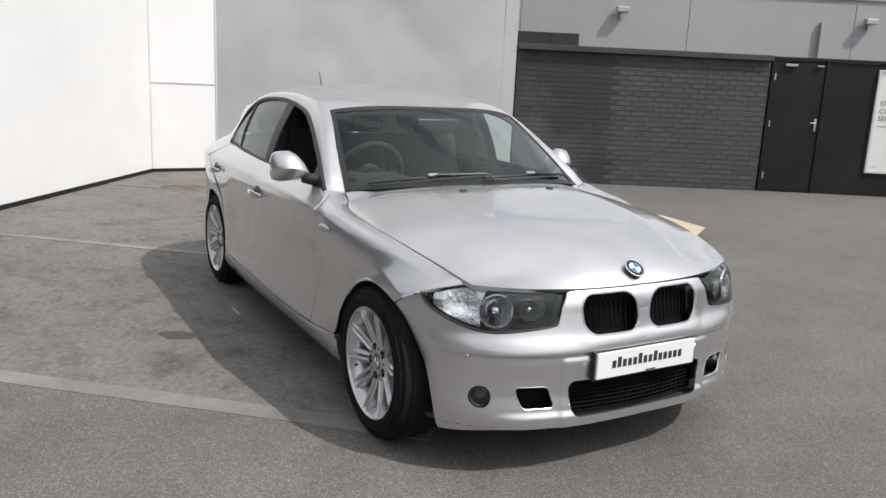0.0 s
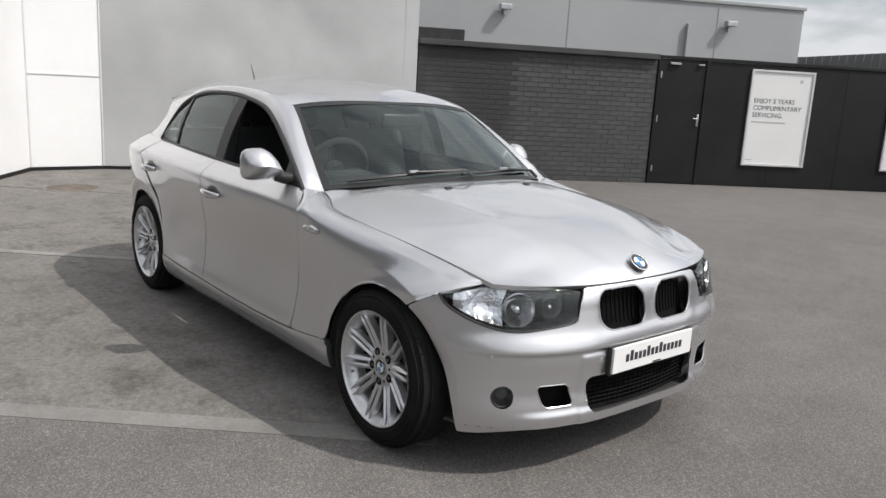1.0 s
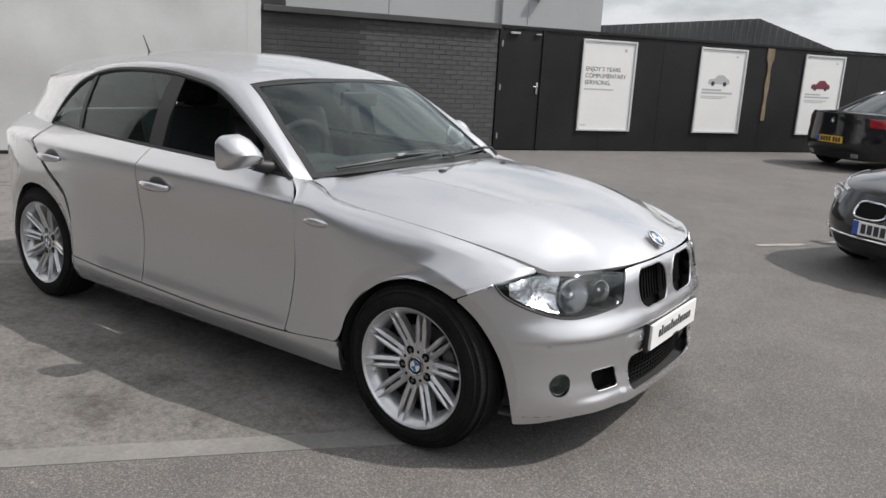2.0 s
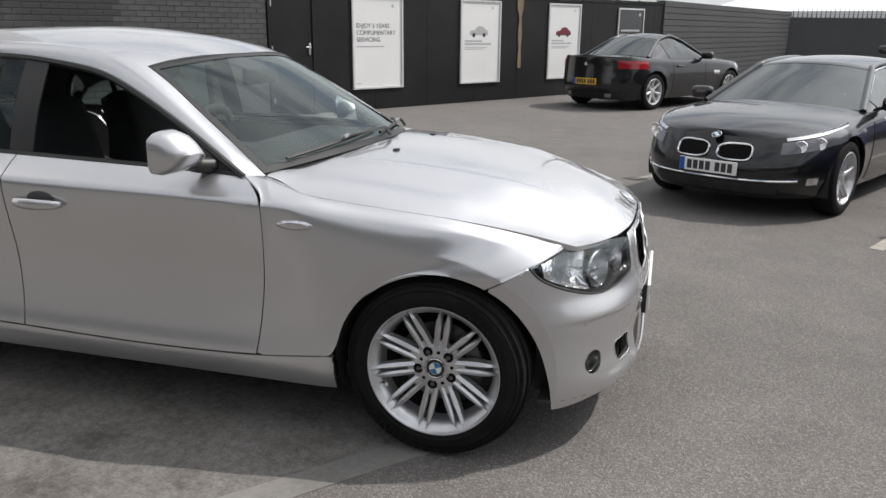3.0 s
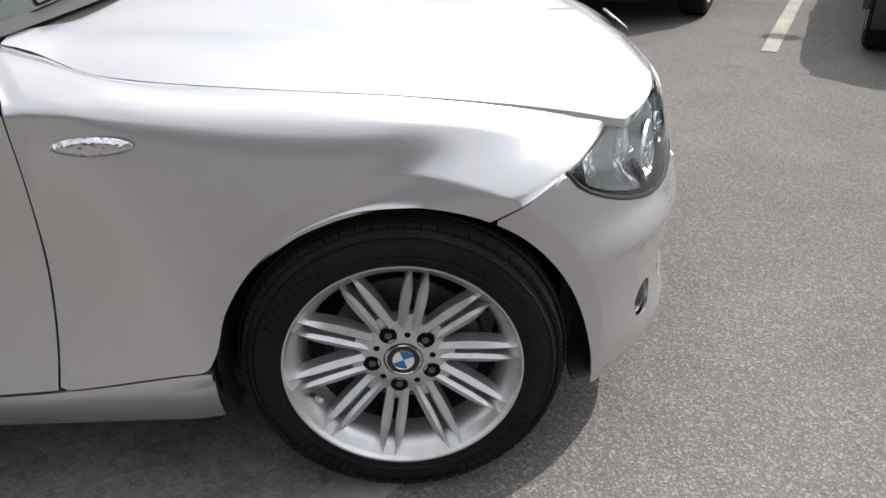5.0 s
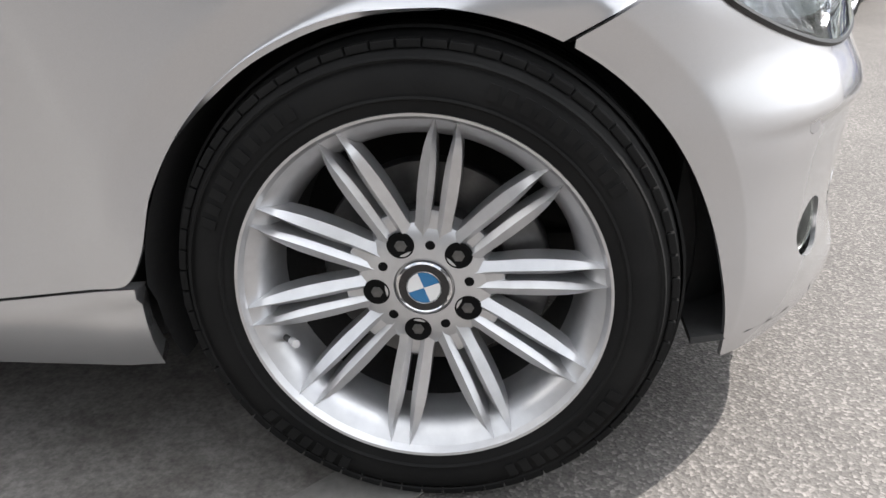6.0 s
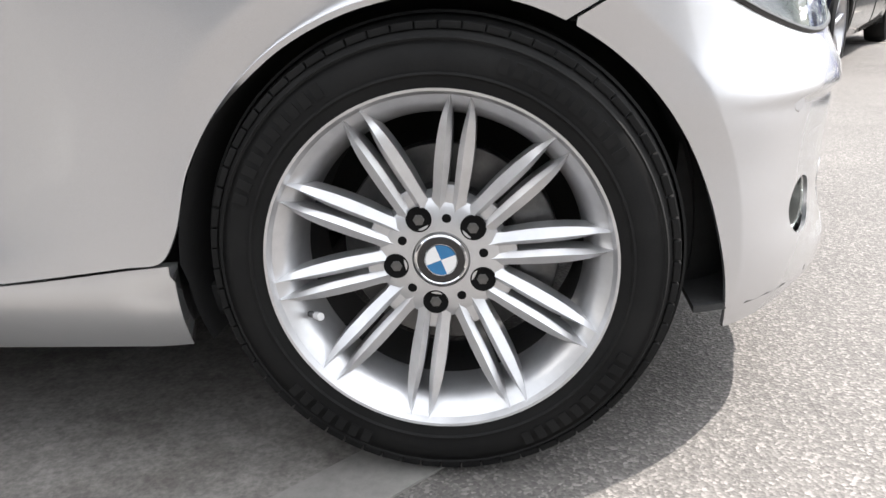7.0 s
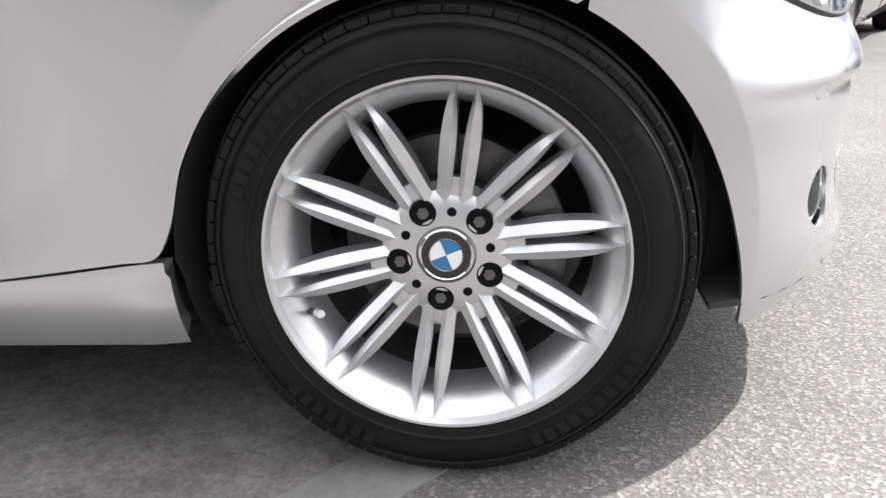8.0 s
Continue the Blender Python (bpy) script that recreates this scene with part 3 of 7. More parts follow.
def car_picture(t, w, z, paint):
    """A small flat side view of a car, as printed on a poster."""
    bm = bmesh.new()
    top = curve((0, 0.30), (0.06, 0.50), (0.28, 0.58), (0.42, 0.95), (0.68, 0.98), (0.86, 0.62), (0.97, 0.52), (1, 0.30))
    n = 24
    lo = [bm.verts.new((w * (0.5 + 0.5 * (k / n - 0.5)), -0.009, z + 0.03 * (1 if 0 < k < n else 1.5))) for k in range(n + 1)]
    hi = [bm.verts.new((w * (0.5 + 0.5 * (k / n - 0.5)), -0.009, z + 0.03 + 0.17 * w * top(k / n))) for k in range(n + 1)]
    for k in range(n):
        bm.faces.new((lo[k], lo[k + 1], hi[k + 1], hi[k]))
    part("printed_car", bm, paint, t, soft=False)
    for x in (0.36, 0.64):
        b = lathe([(0.0, -0.0105), (0.042 * w, -0.0105), (0.042 * w, -0.0095), (0.0, -0.0095)], 16)
        bmesh.ops.translate(b, vec=(w * x, 0, z + 0.035), verts=b.verts)
        part("printed_wheel", b, INK, t, soft=False)


PRINT_GREY = material("printed_grey", (0.42, 0.42, 0.43), 0.5)
PRINT_RED = material("printed_dark_red", (0.16, 0.015, 0.03), 0.5)
P_Z, P_H = 0.36, 1.56
p = poster(1.60, P_Z, 1.11, P_H, "white servicing poster in a pale frame on the fence")
for row, text in enumerate(("ENJOY 5 YEARS", "COMPLIMENTARY", "SERVICING.")):
    words(p, text, 0.09, 1.03 - 0.115 * row, 0.105)
bars(p, [(0.09, 0.72, 0.60, 0.022), (0.07, 0.10, 0.12, 0.012)], PRINT_GREY)
bars(p, [(0.86, 1.40, 0.05, 0.05)], PRINT_GREY)
p = poster(4.12, P_Z, 1.10, P_H, "white poster with a pale car picture on the fence")
car_picture(p, 1.0, 0.88, PRINT_GREY)
bars(p, [(0.12, 0.80, 0.46, 0.035), (0.12, 0.745, 0.72, 0.035), (0.12, 0.68, 0.60, 0.014), (0.12, 0.65, 0.5, 0.014), (0.84, 1.42, 0.05, 0.03)], PRINT_GREY)
p = poster(6.68, P_Z, 1.07, P_H, "white poster with a dark red car picture")
car_picture(p, 1.0, 0.88, PRINT_RED)
bars(p, [(0.12, 0.80, 0.40, 0.03), (0.12, 0.745, 0.66, 0.03), (0.12, 0.68, 0.60, 0.014), (0.12, 0.65, 0.5, 0.014), (0.84, 1.42, 0.05, 0.03)], PRINT_GREY)
p = poster(9.13, 0.66, 1.03, 1.22, "black poster with pale print in a pale frame", GLOSS_BLACK)
bars(p, [(0.14, 0.72, 0.74, 0.04), (0.30, 0.62, 0.42, 0.04), (0.26, 0.50, 0.5, 0.04), (0.82, 1.08, 0.08, 0.06)], PRINT_GREY)

post = thing("timber_post", "split weathered timber post fixed to the black fence", "post", m=FM @ Matrix.Translation((5.80, 0, 0)))
bm = bmesh.new()
rows = []
for k in range(15):
    z = 0.62 + 1.36 * k / 14
    w = 0.05 + 0.04 * noise.noise((z * 3, 4.2, 0)) + 0.03 * (1 if z > 1.75 else 0)
    rows.append([bm.verts.new((x, y, z)) for x, y in ((-w, -0.012), (w * 0.8, -0.012), (w * 0.8, 0.02), (-w, 0.02))])
for a, b in zip(rows, rows[1:]):
    for k in range(4):
        bm.faces.new((a[k], a[(k + 1) % 4], b[(k + 1) % 4], b[k]))
bm.faces.new(rows[0][::-1])
bm.faces.new(rows[-1])
bmesh.ops.recalc_face_normals(bm, faces=bm.faces)
part("timber", bm, WOOD, post, soft=False)

# far slatted wall and what stands behind the yard
wall("wall_far", F1, G1, 0, 2.1, BLOCK, "dark grey slatted wall at the back of the yard", 0.2)
far_wall = bpy.data.objects["wall_far"]
m, length = along(F1, G1)
for k in range(14):
    bm = bmesh.new()
    box(bm, (length / 2, -0.012, 0.075 + 0.15 * k), (length, 0.03, 0.13), m, 0.006)
    part("slat", bm, BLOCK, far_wall, soft=False)
rail = thing("spiked_railing", "dark spiked steel railing along the yard edge", "railing")
m, length = along(G1, (15.0, 33.0))
bm = bmesh.new()
box(bm, (length / 2, 0, 0.95), (length, 0.12, 1.9), m)
part("panel", bm, BLOCK, rail, soft=False)
for k in range(60):
    part("spike", tube([m @ Vector((length * (k + 0.5) / 60, 0, 1.9)), m @ Vector((length * (k + 0.5) / 60, 0, 2.25))], 0.022, 5, 0.004), BLOCK, rail)

S0, S1 = (-19.8, -1.0), (-8.9, 19.6)
shed = thing("shed_building", "big plain grey clad industrial shed behind the wall", "building")
m, length = along(S0, S1)
bm = bmesh.new()
box(bm, (length / 2, 4.0, 2.0), (length, 8.0, 4.0), m, 0.01)
part("wall", bm, SHED, shed, soft=False)
bm = bmesh.new()
box(bm, (length / 2, 4.0, 4.02), (length + 0.1, 8.1, 0.10), m, 0.02)
part("roof_trim", bm, SHED, shed, soft=False)
for k in range(5):
    bm = bmesh.new()
    box(bm, (length - 2.6 - 4.3 * k, -0.006, 1.95), (0.05, 0.014, 3.88), m)
    part("joint_strip", bm, SHED, shed, soft=False)
for k, z in ((2.3, 3.46), (8.7, 3.45)):
    b = bmesh.new()
    box(b, (length - k, -0.16, z), (0.30, 0.20, 0.14), m, 0.02)
    box(b, (length - k, -0.05, z - 0.1), (0.06, 0.10, 0.18), m)
    part("flood_lamp", b, STEEL, shed, "small grey flood lamp on the wall", soft=False)
bm = bmesh.new()
box(bm, (length - 13.3, -0.2, 2.63), (7.0, 0.5, 0.32), m, 0.01)
part("canopy", bm, LINER, shed, "dark flat canopy edge", soft=False)
bm = bmesh.new()
box(bm, (length - 3.5, -0.06, 2.9), (0.08, 0.12, 1.0), m, 0.01)
part("duct", bm, SHED, shed, soft=False)

gable = thing("gable_building", "distant low building with a dark ribbed pitched front", "building")
GL, GA, GR = Vector((-17.5, 32.6, 3.40)), Vector((-8.55, 35.8, 4.15)), Vector((-5.3, 36.5, 2.88))
back = Vector((-5.0, 15.0, 0))
bm = bmesh.new()
q = [bm.verts.new(c) for c in (GL, GA, GA + back, GL + back)]
bm.faces.new(q)
bm.faces.new([bm.verts.new(c) for c in (GA, GR, GR + back, GA + back)])
part("roof", bm, ROOF_GREY, gable, soft=False)
bm = bmesh.new()
bm.faces.new([bm.verts.new(c) for c in ((GL.x, GL.y, 0), (GA.x, GA.y, 0), GA, GL)])
bm.faces.new([bm.verts.new(c) for c in ((GA.x, GA.y, 0), (GR.x, GR.y, 0), GR, GA)])
bm.faces.new([bm.verts.new(c) for c in ((GR.x, GR.y, 0), (GR.x + back.x, GR.y + back.y, 0), GR + back, GR)])
part("wall", bm, ROOF_GREY, gable, soft=False)
for k in range(40):
    t = (k + 0.5) / 40
    c = GL.lerp(GA, t / 0.72) if t < 0.72 else GA.lerp(GR, (t - 0.72) / 0.28)
    b = bmesh.new()
    box(b, (c.x + 0.02, c.y - 0.05, c.z / 2), (0.08, 0.08, c.z))
    part("rib", b, ROOF_GREY, gable, soft=False)

tent = thing("marquee", "white pitched marquee roof behind the far wall", "marquee")
bm = bmesh.new()
tm = Matrix.Translation((7.4, 40.0, 0)) @ pose(0, 0, 0, 0, 0, -10)
ring = [(-5, -3), (5, -3), (5, 3), (-5, 3)]
lo = [bm.verts.new(tm @ Vector((x, y, 2.3))) for x, y in ring]
gr = [bm.verts.new(tm @ Vector((x, y, 0.0))) for x, y in ring]
hi = [bm.verts.new(tm @ Vector((x, 0, 3.3))) for x in (-2.5, 2.5)]
for f in ((lo[0], lo[1], hi[1], hi[0]), (lo[1], lo[2], hi[1]), (lo[2], lo[3], hi[0], hi[1]), (lo[3], lo[0], hi[0])):
    bm.faces.new(f)
for k in range(4):
    bm.faces.new((gr[k], gr[(k + 1) % 4], lo[(k + 1) % 4], lo[k]))
bmesh.ops.recalc_face_normals(bm, faces=bm.faces)
part("canopy", bm, WALL_WHITE, tent, soft=False)

LEAF = worn("dusty_green_leaves", (0.045, 0.075, 0.020), (0.085, 0.115, 0.035), 0.7, 1.5, 8.0, 0.1)
rnd = random.Random(4)
bm = bmesh.new()
for k in range(1500):
    along_x, up = rnd.uniform(0, 15), rnd.random() ** 0.7
    top = 3.1 + 0.5 * noise.noise((along_x * 0.5, 2.0, 0)) + 0.25 * noise.noise((along_x * 1.7, 5.0, 0))
    c = Vector((8.5 + along_x, 46.5 - 0.10 * along_x + rnd.uniform(-0.7, 0.7) * (1 - 0.6 * up), top * up))
    turn = Euler((rnd.uniform(-1, 1), rnd.uniform(-1, 1), rnd.uniform(0, 6.3))).to_matrix()
    w = rnd.uniform(0.10, 0.24)
    bm.faces.new([bm.verts.new(c + turn @ Vector(p) * w) for p in ((-1, 0, 0), (0, -0.5, 0.12), (1, 0, 0), (0, 0.5, 0.12))])
tagged(link_mesh("hedge", bm, LEAF, False), "green bushes on the bank behind the railing", "hedge", kind="stuff")

for x, y, h, r in ((-1.95, 36.7, 9.0, 0.13), (-1.15, 42.0, 3.4, 0.05), (11.4, 36.5, 9.0, 0.30)):
    pole = thing("lamp_post", "tall dark street lamp post far behind the yard", "lamp post")
    part("pole", tube([(x, y, 0), (x, y, h)], r, 8, r * 0.7), BLOCK, pole)
    b = bmesh.new()
    box(b, (x + 0.35, y, h), (0.8, 0.22, 0.10), None, 0.03)
    part("lamp_head", b, STEEL, pole)

# ---- the silver hatchback ----
X0 = -0.10                                          # where the nose begins to round
X1, NR, TAIL = -2.50, 2.8, -3.50
ARCH, ARCH_Z, HUB_Z, REAR = 0.342, 0.302, 0.312, -2.60
nose_n = curve((0.18, 3.0), (0.45, 3.0), (0.58, 2.8), (0.70, 2.65))   # how squarely the nose rounds, by height

nose_x = curve((0.17, 0.610), (0.215, 0.624), (0.28, 0.630), (0.38, 0.638), (0.47, 0.647), (0.495, 0.647), (0.52, 0.641), (0.56, 0.624), (0.62, 0.612), (0.66, 0.606), (0.69, 0.596), (0.71, 0.582), (0.74, 0.556), (0.80, 0.48))
tail_x = curve((0.17, -3.37), (0.30, -3.43), (0.50, -3.44), (0.60, -3.42), (0.90, -3.38), (1.0, -3.36))
side_w = curve((0.17, 0.822), (0.21, 0.834), (0.25, 0.842), (0.31, 0.846), (0.45, 0.841), (0.60, 0.846), (0.72, 0.853), (0.79, 0.857), (0.824, 0.857), (0.840, 0.848), (0.862, 0.826), (0.888, 0.796), (0.912, 0.766), (0.938, 0.722), (0.96, 0.66))
rise = curve((-3.5, 0.066), (-2.7, 0.048), (-0.72, 0.0), (-0.5, -0.035), (-0.2, -0.068), (0.1, -0.120), (0.3, -0.160), (0.45, -0.176))


def flare(x, z):
    """The chamfer that turns in round each wheel opening; it runs out towards the opening's rear foot."""
    k = 0.0
    for cx in (0.0, REAR):
        r = math.hypot(x - cx, z - ARCH_Z)
        back = math.degrees(math.atan2(z - ARCH_Z, x - cx))
        k = max(k, min(1.0, max(0.0, (0.394 - r) / 0.052)) * smooth(168, 128, back))
    return -0.015 * k


def waist(x, z):
    """The doors draw in below the crease and swell out again over the sill."""
    k = smooth(-0.38, -0.72, x) * smooth(REAR + 0.38, REAR + 0.70, x)
    return k * (0.013 * math.exp(-(((z - 0.290) / 0.055) ** 2)) - 0.014 * math.exp(-(((z - 0.57) / 0.13) ** 2)))


crease_z = curve((-3.5, 0.905), (-2.7, 0.884), (-1.5, 0.857), (-0.8, 0.846), (-0.6, 0.839), (-0.4, 0.830), (-0.15, 0.820), (0.1, 0.800))

crease_y = curve((-3.4, 0.80), (-3.0, 0.832), (-2.66, 0.850), (-2.2, 0.856), (-1.5, 0.857))
belt_y = curve((-3.4, 0.72), (-3.0, 0.695), (-2.62, 0.690), (-2.2, 0.730), (-1.7, 0.757), (-0.7, 0.766))


def half_width(x, z):
    zz = z - rise(x) * smooth(0.42, 0.78, z - rise(x) * 0.5)
    w = side_w(zz)
    if x < 0.2:
        # behind the front axle a sharp crease parts the flank from the shoulder
        zc, ze = crease_z(x), 0.911 + max(rise(x), -0.01)
        if z <= zc:
            n = side_w(z - (zc - 0.824) * smooth(0.42, 0.78, z)) * crease_y(x) / 0.857
        else:
            f = min(1.5, (z - zc) / (ze - zc))
            n = crease_y(x) + (belt_y(x) - crease_y(x)) * (1.20 - math.sqrt(max(0.0, 1.44 - 0.8 * f))) / 0.4
        k = smooth(0.2, -0.12, x)
        w += (n - w) * k
    w += flare(x, z) + waist(x, z)
    if x > X0:
        k, q = min(1.0, max(0.0, (x - X0) / (nose_x(z) - X0))), nose_n(z)
        w *= max(0.0, 1 - k**q) ** (1 / q)
    if x < X1:
        k = min(1.0, (X1 - x) / (X1 - tail_x(z)))
        w *= max(0.0, 1 - k**NR) ** (1 / NR)
    return w


def on_side(x, z, sg, off=0.0):
    return Vector((x, sg * (half_width(x, z) + off), z))


def on_nose(th, z, sg, off=0.0):
    """A place on the front skin; th is 0 at the middle of the nose and 1 where the flank begins."""
    a = th * math.pi / 2
    c, s = max(0.0, math.cos(a)), math.sin(a)
    NF = nose_n(z)
    x = X0 + (nose_x(z) + off - X0) * c ** (2 / NF)
    zz = z - rise(x) * smooth(0.42, 0.78, z - rise(x) * 0.5)
    return Vector((x, sg * (side_w(zz) + flare(x, z) + off) * s ** (2 / NF), z))


def th_of(x, z):
    k = min(1.0, max(0.0, (x - X0) / (nose_x(z) - X0)))
    return math.acos(min(1.0, k ** (nose_n(z) / 2))) / (math.pi / 2)


def th_of_y(h, z):
    x, NF = 0.50, nose_n(z)
    for _ in range(8):
        zz = z - rise(x) * smooth(0.42, 0.78, z - rise(x) * 0.5)
        k = min(1.0, h / side_w(zz))
        a = math.asin(min(1.0, k ** (NF / 2)))
        x = X0 + (nose_x(z) - X0) * math.cos(a) ** (2 / NF)
    return a / (math.pi / 2)


def arch_edge(cx, a0, a1):
    """The wheel opening's edge from angle a0 to a1 (degrees from ahead, upwards), as (x, z)."""
    return lambda t: (cx + ARCH * math.cos(radians(a0 + (a1 - a0) * t)), ARCH_Z + ARCH * math.sin(radians(a0 + (a1 - a0) * t)))


hero = thing("hatchback_car", "silver five-door hatchback with twin-spoke alloy wheels, parked on concrete", "car")
MID = (-1.3, 0, 0.6)

# bonnet: from the screen's foot to the nose
bonnet_y = curve((-0.645, 0.688), (-0.60, 0.692), (-0.56, 0.703), (-0.50, 0.732), (-0.42, 0.744), (-0.3, 0.750), (-0.16, 0.752), (0.0, 0.746), (0.15, 0.722), (0.32, 0.676), (0.42, 0.636))
bonnet_z = curve((-0.645, 0.896), (-0.60, 0.886), (-0.56, 0.872), (-0.50, 0.857), (-0.42, 0.846), (-0.3, 0.835), (-0.16, 0.824), (0.0, 0.810), (0.15, 0.784), (0.32, 0.743), (0.388, 0.7215), (0.42, 0.712))
bonnet_mid = curve((-0.66, 0.956), (-0.40, 0.946), (-0.2, 0.929), (0.0, 0.903), (0.2, 0.870), (0.4, 0.822), (0.5, 0.782), (0.555, 0.748), (0.59, 0.712))
COWL = curve((0.0, -0.43), (0.35, -0.47), (0.60, -0.56), (0.69, -0.645))
edge_h = 0.636                                     # half the bonnet's width where it meets the lamps


def bonnet_surface(u, v):
    """u across, v from the screen's foot to the nose; its front edge lies on the nose's skin."""
    s = 2 * u - 1
    a = abs(s)
    ez = 0.708 + 0.013 * a**3
    tip = on_nose(th_of_y(a * edge_h, ez), ez, 1, -0.002)
    tip += Vector((0.030, 0.010, 0)) * a**5
    start = COWL(min(0.69, a * 0.735))
    x = start + (tip.x - start) * v
    h = a * max(edge_h, bonnet_y(x)) if x < 0.42 else a * edge_h
    h += (abs(tip.y) - a * (max(edge_h, bonnet_y(tip.x)) if tip.x < 0.42 else edge_h)) * smooth(0.75, 1.0, v)
    zc, ze = bonnet_mid(x), bonnet_z(min(x, 0.42))
    z = zc - (zc - ze) * a**3.0
    tc, te = bonnet_mid(tip.x), bonnet_z(min(tip.x, 0.42))
    z += (ez - (tc - (tc - te) * a**3.0)) * smooth(0.55, 1.0, v)
    # two soft folds run along the bonnet
    z += 0.005 * math.exp(-(((h - 0.40 + 0.10 * x) / 0.06) ** 2)) * smooth(-0.6, -0.2, x) * smooth(0.60, 0.3, x)
    return Vector((x, math.copysign(h, s), z))


part("bonnet", patch(bonnet_surface, 64, 40, (0, 0, 0), 0.016), SILVER, hero)

DOOR_F, DOOR_M, DOOR_R = -0.612, -1.640, -2.46
gap_f = curve((0.29, -0.632), (0.45, -0.608), (0.60, -0.592), (0.78, -0.582), (0.842, -0.583), (0.858, -0.590), (0.872, -0.606), (0.890, -0.641), (0.911, -0.690))
gap_m = curve((0.29, -1.600), (0.60, -1.612), (0.85, -1.618), (0.97, -1.618))
SILL_TOP = curve((-2.4, 0.312), (-1.6, 0.297), (-1.1, 0.288), (-0.6, 0.300), (-0.36, 0.322))
BELT = lambda x: 0.911 + rise(x)

for sg in (-1, 1):
    # front wing, drawn through three lines: its lower edge, the crease along the shoulder, and its upper edge
    lo = [(gap_f(0.31) + 0.0025, 0.310), (-0.60, SILL_TOP(-0.60) + 0.004), (-0.55, SILL_TOP(-0.55) + 0.004), (-0.47, SILL_TOP(-0.47) + 0.004), (-0.41, SILL_TOP(-0.41) + 0.004), (-0.366, SILL_TOP(-0.366) + 0.004)]
    lo += [arch_edge(0, d, 0)(0) for d in (169, 155, 140, 125, 110, 97, 86, 78, 71, 66, 62)]
    mi = [(-0.579, 0.857, 0.842), (-0.56, 0.857, 0.838), (-0.53, 0.857, 0.836), (-0.47, 0.857, 0.833), (-0.40, 0.857, 0.830), (-0.33, 0.856, 0.826), (-0.25, 0.854, 0.821), (-0.16, 0.848, 0.814), (-0.07, 0.839, 0.805), (0.02, 0.826, 0.793), (0.10, 0.807, 0.775), (0.17, 0.785, 0.753), (0.235, 0.757, 0.729), (0.300, 0.720, 0.703)]
    mi += [tuple(on_side(x, z, 1)) for x, z in ((0.325, 0.690), (0.303, 0.675), (0.272, 0.663))]
    hi = [(-0.686, 0.768, 0.909), (-0.668, 0.730, 0.903), (-0.646, 0.693, 0.896)] + [(x, bonnet_y(x) + 0.004, bonnet_z(x)) for x in (-0.57, -0.51, -0.43, -0.33, -0.22, -0.11, 0.0, 0.10, 0.20, 0.30)] + [(0.386, 0.647, 0.722)]
    hi += [tuple(on_side(x, z, 1)) for x, z in ((0.372, 0.708), (0.335, 0.692), (0.294, 0.677))]
    # towards the nose the crease lies on the body's own curve
    mi = [(x, y + (half_width(x, z) - y) * smooth(-0.05, 0.16, x) - 0.010 * smooth(-0.42, -0.15, x) * smooth(0.22, 0.05, x), z) for x, y, z in mi]
    n_w = len(lo) - 1
    wing_lo = curve(*[(k / n_w, p) for k, p in enumerate(lo)])
    wing_mi = curve(*[(k / n_w, p) for k, p in enumerate(mi)])
    wing_hi = curve(*[(k / n_w, p) for k, p in enumerate(hi)])

    def wing(u, v, sg=sg, wing_lo=wing_lo, wing_mi=wing_mi, wing_hi=wing_hi):
        """Flank, crease and shoulder, still without the chamfer round the wheel."""
        a, c, t = wing_lo(u), wing_mi(u), wing_hi(u)
        if v <= 0.75:
            k = v / 0.75
            x, z = a[0] + (c[0] - a[0]) * k, a[1] + (c[2] - a[1]) * k
            a0, c0 = wing_lo(0), wing_mi(0)
            z_e = a0[1] + (c0[2] - a0[1]) * k
            x += (gap_f(z_e) + 0.0025 - a0[0] - (c0[0] - a0[0]) * k) * max(0.0, 1 - 5 * u) ** 2
            p = on_side(x, z, sg)
            p.y += sg * (c[1] - half_width(c[0], c[2])) * smooth(0.35, 1.0, k) - sg * flare(x, z)
            # over the wheel the panel leans in evenly to the crease
            y0 = half_width(a[0], a[1]) - flare(a[0], a[1])
            p.y += (sg * (y0 + (c[1] - y0) * k**1.5) - p.y) * smooth(0.36, 0.62, u) * smooth(1.0, 0.86, u)
            return p
        k = (v - 0.75) / 0.25
        p = Vector(c).lerp(Vector(t), k)
        size = (Vector(t) - Vector(c)).length
        p.z += 0.10 * size * math.sin(math.pi * k) * smooth(0.0, 0.12, u)
        p.x += 0.020 * math.sin(math.pi * k) * max(0.0, 1 - 8 * u)
        return Vector((p.x, sg * p.y, p.z))
    part("front_wing", patch(wing, 112, 44, (-0.2, 0, 0.5), 0.007, None, lambda p: smooth(-0.50, -0.12, p[0]), lambda p, sg=sg: (0, sg * flare(p[0], p[2]), 0)), SILVER, hero)

    # doors
    def door_skin(x_front, x_back, sg=sg):
        def f(u, v):
            z0 = 0.308
            zt = 0.909
            xa = x_front(z0 + (zt - z0) * v) - 0.0025
            xb = x_back(z0 + (zt - z0) * v) + 0.0025
            x = xa + (xb - xa) * u
            zl, zh = SILL_TOP(x) + 0.006, BELT(x)
            return on_side(x, zl + (zh - zl) * v, sg)
        return f
    d = part("front_door", patch(door_skin(gap_f, gap_m), 40, 44, MID, 0.014), SILVER, hero)
    rear_gap = curve((0.29, -2.24), (0.50, -2.235), (0.62, -2.28), (0.72, -2.42), (0.86, -2.56), (0.93, -2.60))
    r = part("rear_door", patch(door_skin(gap_m, rear_gap), 40, 44, MID, 0.014), SILVER, hero)
